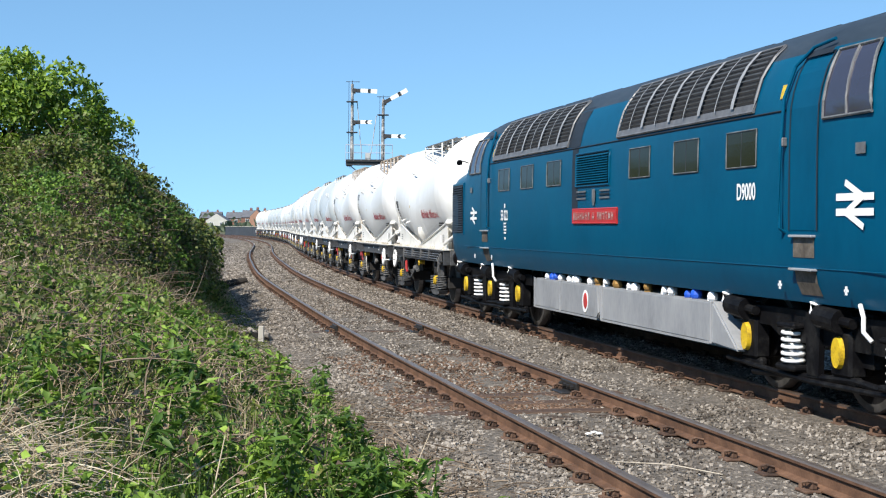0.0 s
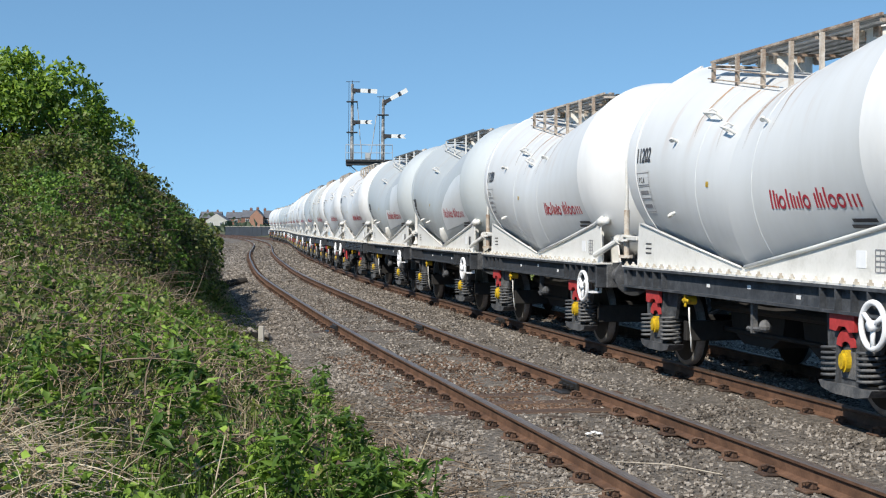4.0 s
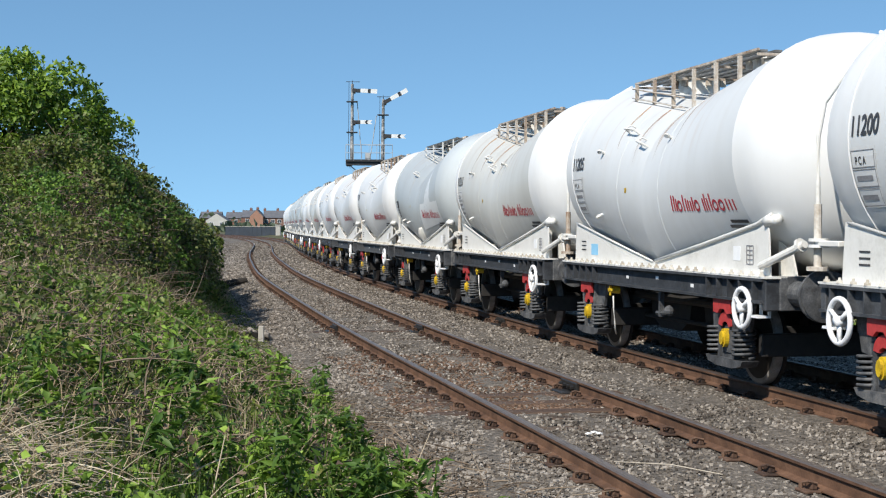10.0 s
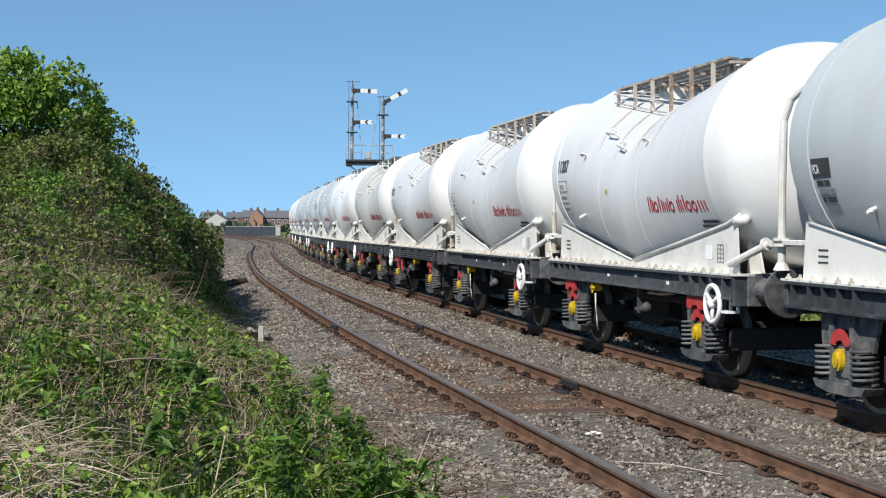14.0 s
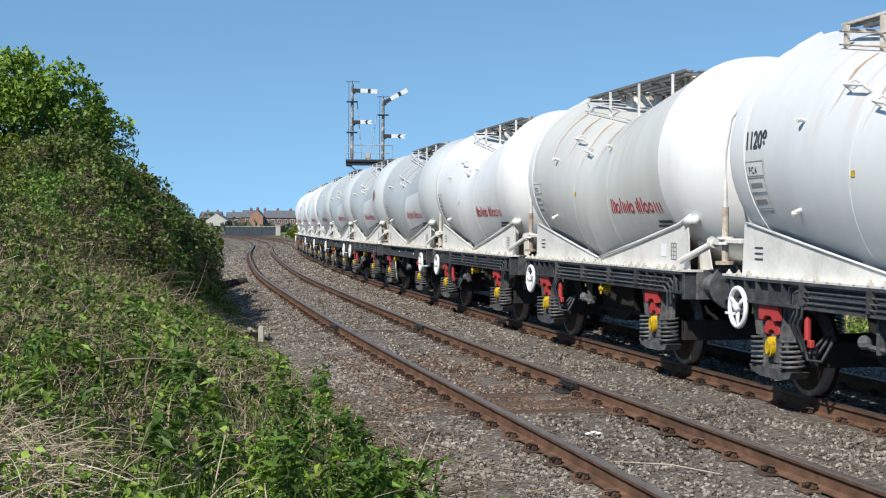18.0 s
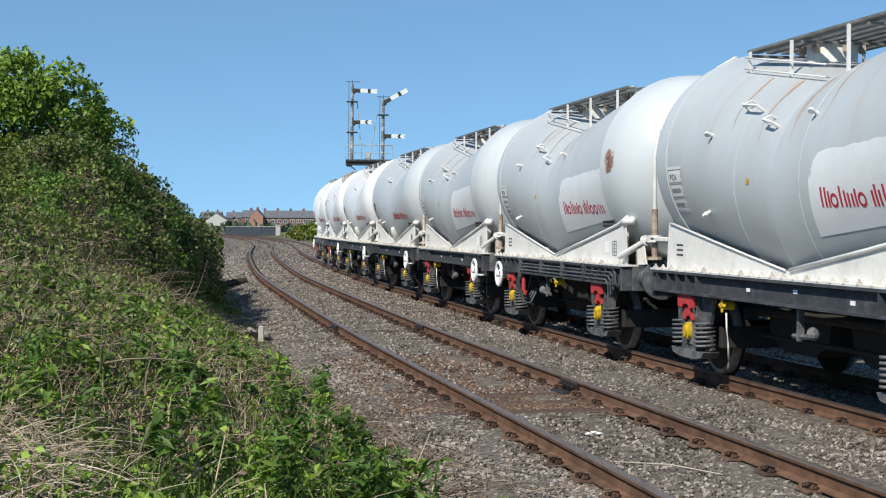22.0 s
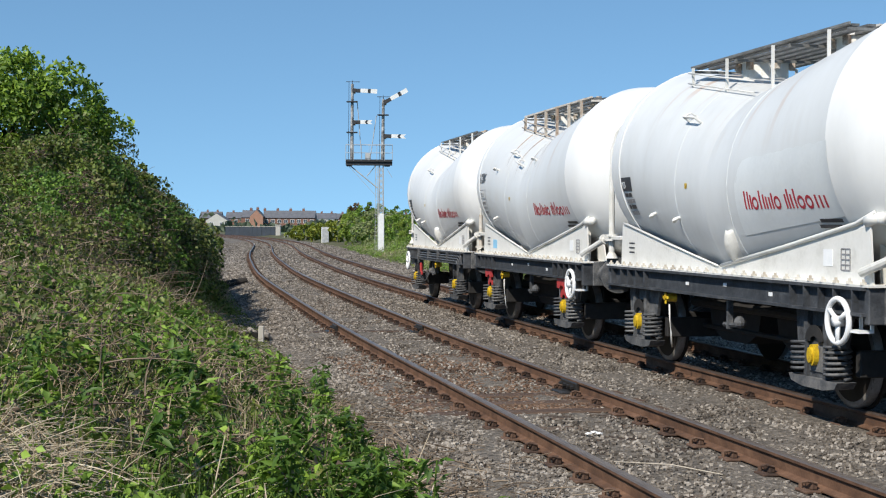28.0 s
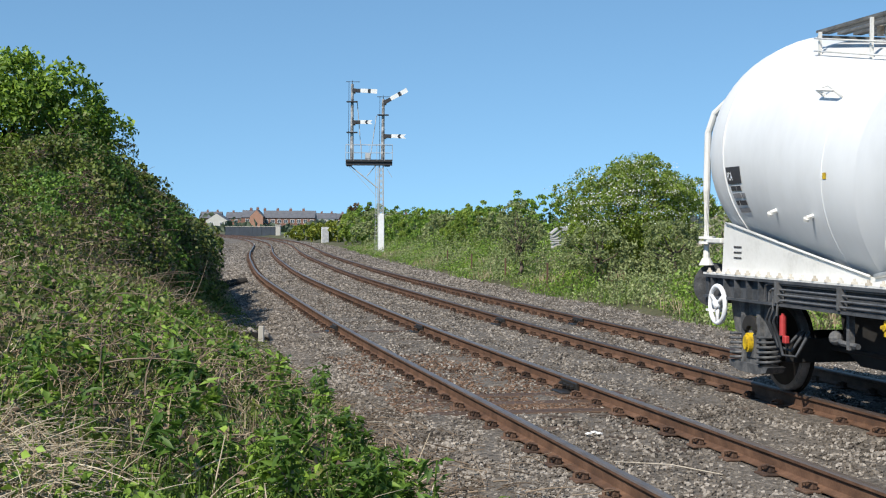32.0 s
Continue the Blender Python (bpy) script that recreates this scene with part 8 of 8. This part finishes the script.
def tree(name, place, crown_c, crown_r, clumps, per, size, mat, seed, label, category="tree", group="", blossom=0, spiky=0.25, droop=0.0, trunk_r=0.09):
    """A tapered trunk with limbs, and a crown of many leaf clumps at the limb ends, uneven at the edge."""
    rnd, r = random.Random(seed), np.random.RandomState(seed)
    t = tagged(new(name), label, category, group=group)
    t.matrix_basis = pose(*place)
    cc, cr = Vector(crown_c), Vector(crown_r)
    bm = bmesh.new()
    limb(bm, (0, 0, -0.2), cc - Vector((0, 0, cr.z * 0.2)), trunk_r, trunk_r * 0.45, rnd)
    tips = []
    n_limbs = 14
    for k in range(n_limbs):
        v = Vector((rnd.gauss(0, 1), rnd.gauss(0, 1), rnd.gauss(0.25, 0.8))).normalized()
        tip = cc + Vector((v.x * cr.x, v.y * cr.y, v.z * cr.z)) * rnd.uniform(0.65, 0.95)
        limb(bm, cc.lerp(Vector((0, 0, 0)), rnd.uniform(0.15, 0.7)), tip, trunk_r * 0.38, 0.008, rnd)
        tips.append(tip)
    part("trunk", bm, M_bark, t, smooth=True)
    # clumps: on the limbs, and over the shell of the crown
    u = unit(r.normal(0, 1, (clumps, 3)))
    lump = 1 + 0.09 * np.sin(u[:, 0] * 5 + seed) + 0.08 * np.sin(u[:, 1] * 6.3 + 2 * seed) + 0.08 * np.sin(u[:, 2] * 7.7 + seed) + r.normal(0, 0.05, clumps)
    rad = r.uniform(0.3, 1.0, clumps) ** 0.4 * lump
    C = np.array(cc)[None] + u * rad[:, None] * np.array(cr)[None]
    spike = r.rand(clumps) < spiky
    C[spike] += unit(u[spike] + np.array((0, 0, 0.6))) * (r.uniform(0.05, 0.32, spike.sum()) * cr.z * 0.5)[:, None]
    C = C[C[:, 2] > 0.15]
    m = len(C)
    cs = r.uniform(0.12, 0.27, m) * (cr.x + cr.z) * 0.32
    Cn = np.repeat(C, per, 0)
    out = unit(unit(r.normal(0, 1, (m * per, 3))) + 0.55 * unit(Cn - np.array(cc)[None]) + np.array((0, 0, 0.3)))
    Pn = Cn + out * (np.repeat(cs, per) * r.uniform(0.55, 1.1, m * per))[:, None]
    put("crown", leaf_mesh("crown", Pn, size, mat, r, out, flat=0.35), t)
    if blossom:
        up = C[(u[:len(C), 2] > -0.3)] if len(u) >= len(C) else C
        pick = up[r.randint(0, len(up), blossom)]
        dirs = unit(pick - np.array(cc)[None])
        B = np.repeat(pick + dirs * 0.12, 9, 0) + r.normal(0, 0.07, (blossom * 9, 3)) * np.array((2.3, 2.3, 0.55))
        put("blossom", leaf_mesh("blossom", B, size * 0.75, M_blossom, r, np.repeat(dirs, 9, 0), flat=0.6, long=1.0), t, label="clusters of white may blossom")
    return t


def bank_place(s, d):
    return tuple(float(v) for v in on_bank(np.array([float(s)]), np.array([float(d)]))[0])


# broad young sycamore over the thicket
tree("sycamore", (-9.0, 27.0, 1.0), (-0.05, 0.0, 1.75), (2.6, 2.4, 2.3), 640, 95, 0.072, M_tree, 5, "leafy young sycamore in bright spring green on the bank", group="", spiky=0.3, trunk_r=0.14)
tree("sycamore", (-11.4, 26.0, 1.1), (0, 0, 2.5), (2.3, 2.2, 2.1), 240, 80, 0.072, M_tree, 6, "leafy young sycamore in bright spring green on the bank", spiky=0.3, trunk_r=0.14)
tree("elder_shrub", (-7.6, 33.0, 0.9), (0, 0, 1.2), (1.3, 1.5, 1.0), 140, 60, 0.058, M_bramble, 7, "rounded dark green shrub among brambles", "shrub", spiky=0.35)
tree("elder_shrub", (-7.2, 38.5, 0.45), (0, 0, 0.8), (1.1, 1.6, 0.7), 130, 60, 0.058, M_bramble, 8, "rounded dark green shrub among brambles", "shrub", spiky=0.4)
# right-hand bank: hawthorn in flower
tree("hawthorn", (6.0, 45.0, 0.3), (0.15, 0, 1.95), (2.05, 1.9, 1.65), 620, 70, 0.055, M_hawleaf, 12, "rounded hawthorn bush covered in white may blossom", "hawthorn", blossom=800, spiky=0.15)
tree("hawthorn", (8.2, 47.5, 0.3), (0, 0, 1.6), (1.6, 1.4, 1.25), 240, 60, 0.055, M_hawleaf, 13, "lower hawthorn bush with scattered white blossom", "hawthorn", blossom=150, spiky=0.2)
tree("ash_sapling", (2.75, 50.0, 0.2), (0, 0, 1.35), (0.7, 0.7, 1.0), 130, 34, 0.045, M_grey, 14, "slender pale green sapling on the bank", "sapling", spiky=0.6)
# weeds on the right-hand slope
n_ = 120000
s2 = 12 + 110 * rng.rand(n_) ** 1.5
d2 = rng.uniform(8.0, 16.0, n_)


def right_growth(s, d):
    return (0.22 + 1.0 * smooth((d - 8.2) / 4.0) * (1 + 0.45 * wavy(s * 0.6, d, 52))) * smooth((d - 7.9) / 0.6)


k_ = d2 > 8.15 + 0.35 * wavy(s2 * 0.7, d2 * 0, 51)
s2, d2 = s2[k_], d2[k_]
P_ = on_bank(s2, d2, right_growth(s2, d2) * rng.uniform(0.05, 1.1, len(s2)))
half = wavy(s2 * 0.5, d2, 53) > 0.1
tagged(put("slope_weeds", leaf_mesh("slope_weeds", P_[half], 0.058, M_fresh, rng, slope_out(s2[half], d2[half], right_growth), flat=0.4)), "mixed green weeds on the slope beyond the line", "undergrowth", kind="stuff")
tagged(put("slope_brambles", leaf_mesh("slope_brambles", P_[~half], 0.052, M_grey, rng, slope_out(s2[~half], d2[~half], right_growth), flat=0.4)), "grey-green scrub on the slope beyond the line", "undergrowth", kind="stuff")
n_ = 22000
s2 = 12 + 110 * rng.rand(n_) ** 1.5
d2 = rng.uniform(7.7, 14, n_)
k_ = d2 > 8.0 + 0.4 * wavy(s2 * 0.7, d2 * 0, 51)
s2, d2 = s2[k_], d2[k_]
dry = wavy(s2 * 0.6, d2, 54) > 0.75
tagged(put("slope_grass", blade_mesh("slope_grass", on_bank(s2[~dry], d2[~dry], 0), 0.30, 0.016, M_grass, rng)), "long green grass on the slope beyond the line", "grass", kind="stuff")
tagged(put("slope_dead_grass", blade_mesh("slope_dead_grass", on_bank(s2[dry], d2[dry], 0.1), 0.42, 0.014, M_straw, rng, lean=0.5)), "patches of dead straw-coloured stems on the slope", "dry grass", kind="stuff")
# hedge of separate shrubs beyond
hedge = [(37, 15.5, 1.3, 1.25), (56, 13.2, 1.5, 1.5), (61, 12.6, 1.6, 1.35), (66, 13.4, 1.7, 1.5), (72, 12.8, 1.8, 1.45), (78, 13.6, 1.9, 1.6), (85, 13.0, 2.0, 1.55), (93, 13.5, 2.2, 1.7), (101, 13.2, 2.2, 1.7), (110, 12.6, 2.2, 1.9), (118, 11.2, 2.3, 2.0), (127, 11.5, 2.4, 2.1), (137, 11.0, 2.5, 2.0)]
for i, (s0, d0, rx, rz) in enumerate(hedge):
    mat = (M_fresh, M_hawleaf, M_fresh, M_grey)[(i * 3 + 1) % 4]
    tree("hedge_shrub", bank_place(s0, d0), (0, 0, rz * 0.75), (rx, rx * 1.1, rz * 0.95), 150, 44, 0.062 + 0.0005 * s0, mat, 60 + i, "dense green hedge shrub along the railway boundary", "shrub", group="boundary hedge", spiky=0.4, trunk_r=0.05)
tree("grey_willow", (4.75, 42.6, 0.3), (0, 0, 0.7), (1.1, 0.9, 0.75), 120, 54, 0.045, M_grey, 87, "grey-green willow scrub on the slope", "shrub", spiky=0.5)
tree("grey_willow", (6.9, 41.5, 0.35), (0, 0, 0.75), (1.2, 1.0, 0.8), 120, 54, 0.045, M_grey, 85, "grey-green willow scrub on the slope", "shrub", spiky=0.5)
tree("grey_willow", (8.3, 40.5, 0.4), (0, 0, 0.8), (1.2, 1.0, 0.9), 120, 54, 0.045, M_grey, 86, "grey-green willow scrub on the slope", "shrub", spiky=0.5)
tree("gorse_shrub", bank_place(160, 9.6), (0, 0, 1.1), (2.4, 2.6, 1.3), 90, 30, 0.2, M_yellowleaf, 81, "bright yellow-green shrub beside the line", "shrub", spiky=0.3)
tree("bronze_shrub", bank_place(150, 12.2), (0, 0, 2.0), (2.3, 2.6, 2.1), 90, 30, 0.2, M_redleaf, 82, "bronze-leaved tree behind the hedge", "tree", spiky=0.4)
tree("gorse_shrub", bank_place(185, 9.0), (0, 0, 0.9), (3.0, 2.6, 1.1), 90, 30, 0.22, M_yellowleaf, 83, "bright yellow-green shrub beside the line", "shrub", spiky=0.3)
tree("round_tree", (1.5, 210.0, -0.5), (0, 0, 2.3), (2.6, 2.6, 2.2), 120, 30, 0.25, M_hawleaf, 84, "small round-headed tree behind the hedge", "tree", spiky=0.2)
# far woodland edge along the horizon, its haze carried by the leaf colour
n_ = 9000
ang = rng.uniform(-0.42, 0.42, n_)
dist = rng.uniform(420, 900, n_)
hgt = (4.2 + 2.0 * wavy(ang * 40, dist * 0.01, 71)) * (dist / 600)
P_ = np.stack([dist * np.tan(ang), dist, -0.9 + hgt * rng.uniform(0, 1, n_)], 1)
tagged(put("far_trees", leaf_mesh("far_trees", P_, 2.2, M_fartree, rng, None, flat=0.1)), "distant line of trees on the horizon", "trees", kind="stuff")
# small dark bird that crosses the sky toward the left bank
bird = tagged(new("bird"), "small dark bird flying over the line", "bird")
bm_ = bmesh.new()
bmesh.ops.create_uvsphere(bm_, u_segments=12, v_segments=8, radius=0.045, matrix=Matrix.Diagonal((2.0, 0.9, 0.8, 1)))
bmesh.ops.create_uvsphere(bm_, u_segments=10, v_segments=6, radius=0.028, matrix=Matrix.Translation((0.095, 0, 0.012)))
rod(bm_, (0.115, 0, 0.01), (0.145, 0, 0.004), 0.008, 6, 0.001)
part("body", bm_, M_sigdark, bird, smooth=True)
for e_ in (-1, 1):
    bm_ = bmesh.new()
    prism(bm_, [(0.05, 0.0), (0.06, 0.10), (-0.03, 0.24), (-0.03, 0.09), (-0.05, 0.0)], -0.004, 0.004)
    part("wing", bm_, M_sigdark, bird, m=pose(0, e_ * 0.02, 0.015, -e_ * 62, 0, 0))
bm_ = bmesh.new()
prism(bm_, [(-0.07, 0.02), (-0.16, 0.05), (-0.14, 0.0), (-0.16, -0.05), (-0.07, -0.02)], -0.003, 0.003)
part("tail", bm_, M_sigdark, bird, m=pose(0, 0, 0.01, 90, 0, 0))

# ---- the train rolls by and slows a little ----
EASE_T = (0, 3, 6, 9, 13, 19, 23, 28, 31, 33)
EASE = (0.0, 0.15, 0.28, 0.18, -0.28, -0.05, 0.40, 0.10, 0.0, 0.1)


def travelled(t):
    return 7.0305 * t - 0.04338 * t * t + 0.000211 * t ** 3 + float(np.interp(t, EASE_T, EASE))


def vehicle_pose(centre, reach, turned=False):
    """A vehicle with its centre at arc length centre, carried on two pivots that far out on the far track."""
    xf, yf, _ = on_line(centre - reach, FAR)
    xr, yr, _ = on_line(centre + reach, FAR)
    a = math.atan2(yf - yr, xf - xr) + (math.pi if turned else 0)
    return Matrix.Translation(((xf + xr) / 2, (yf + yr) / 2, 0)) @ Matrix.Rotation(a, 4, "Z")


def motions():
    flight = ((0.0, 245.0, 9.0), (22.0, 12.2, 6.6), (22.8, 3.7, 6.4), (23.3, -1.65, 6.18), (23.6, -5.0, 5.80), (23.8, -7.0, 5.70), (24.0, -9.0, 5.69), (24.2, -11.5, 5.80), (24.6, -15.8, 6.0), (32.0, -95.0, 9.0))
    walk(bird, [(t, pose(x * 1.5, 90.0, EYE[2] + (z - EYE[2]) * 1.5, 0, 0, 180)) for t, x, z in flight])
    seconds = [k * 1.0 for k in range(33)]
    walk(loco, [(t, vehicle_pose(13.43 - travelled(t), 6.858)) for t in seconds])
    for i, (w, turned) in enumerate(wagons):
        walk(w, [(t, vehicle_pose(24.0 + WAGON_PITCH * (i + 0.5) - travelled(t), WHEELBASE / 2, turned)) for t in seconds])
    ticks = [k * 2 / 30 for k in range(481)]
    gone = [travelled(t) for t in ticks]

    def spin(ob, base, radius, sign):
        walk(ob, [(t, base @ Matrix.Rotation(sign * g / radius, 4, "Y")) for t, g in zip(ticks, gone)])

    for w, turned in wagons:
        for c in w.children:
            if c.name.startswith("wheelset"):
                spin(c, c.matrix_basis.copy(), R_WHEEL, -1 if turned else 1)
    for c, r in loco_wheels:
        spin(c, c.matrix_basis.copy(), r, 1)


motions()
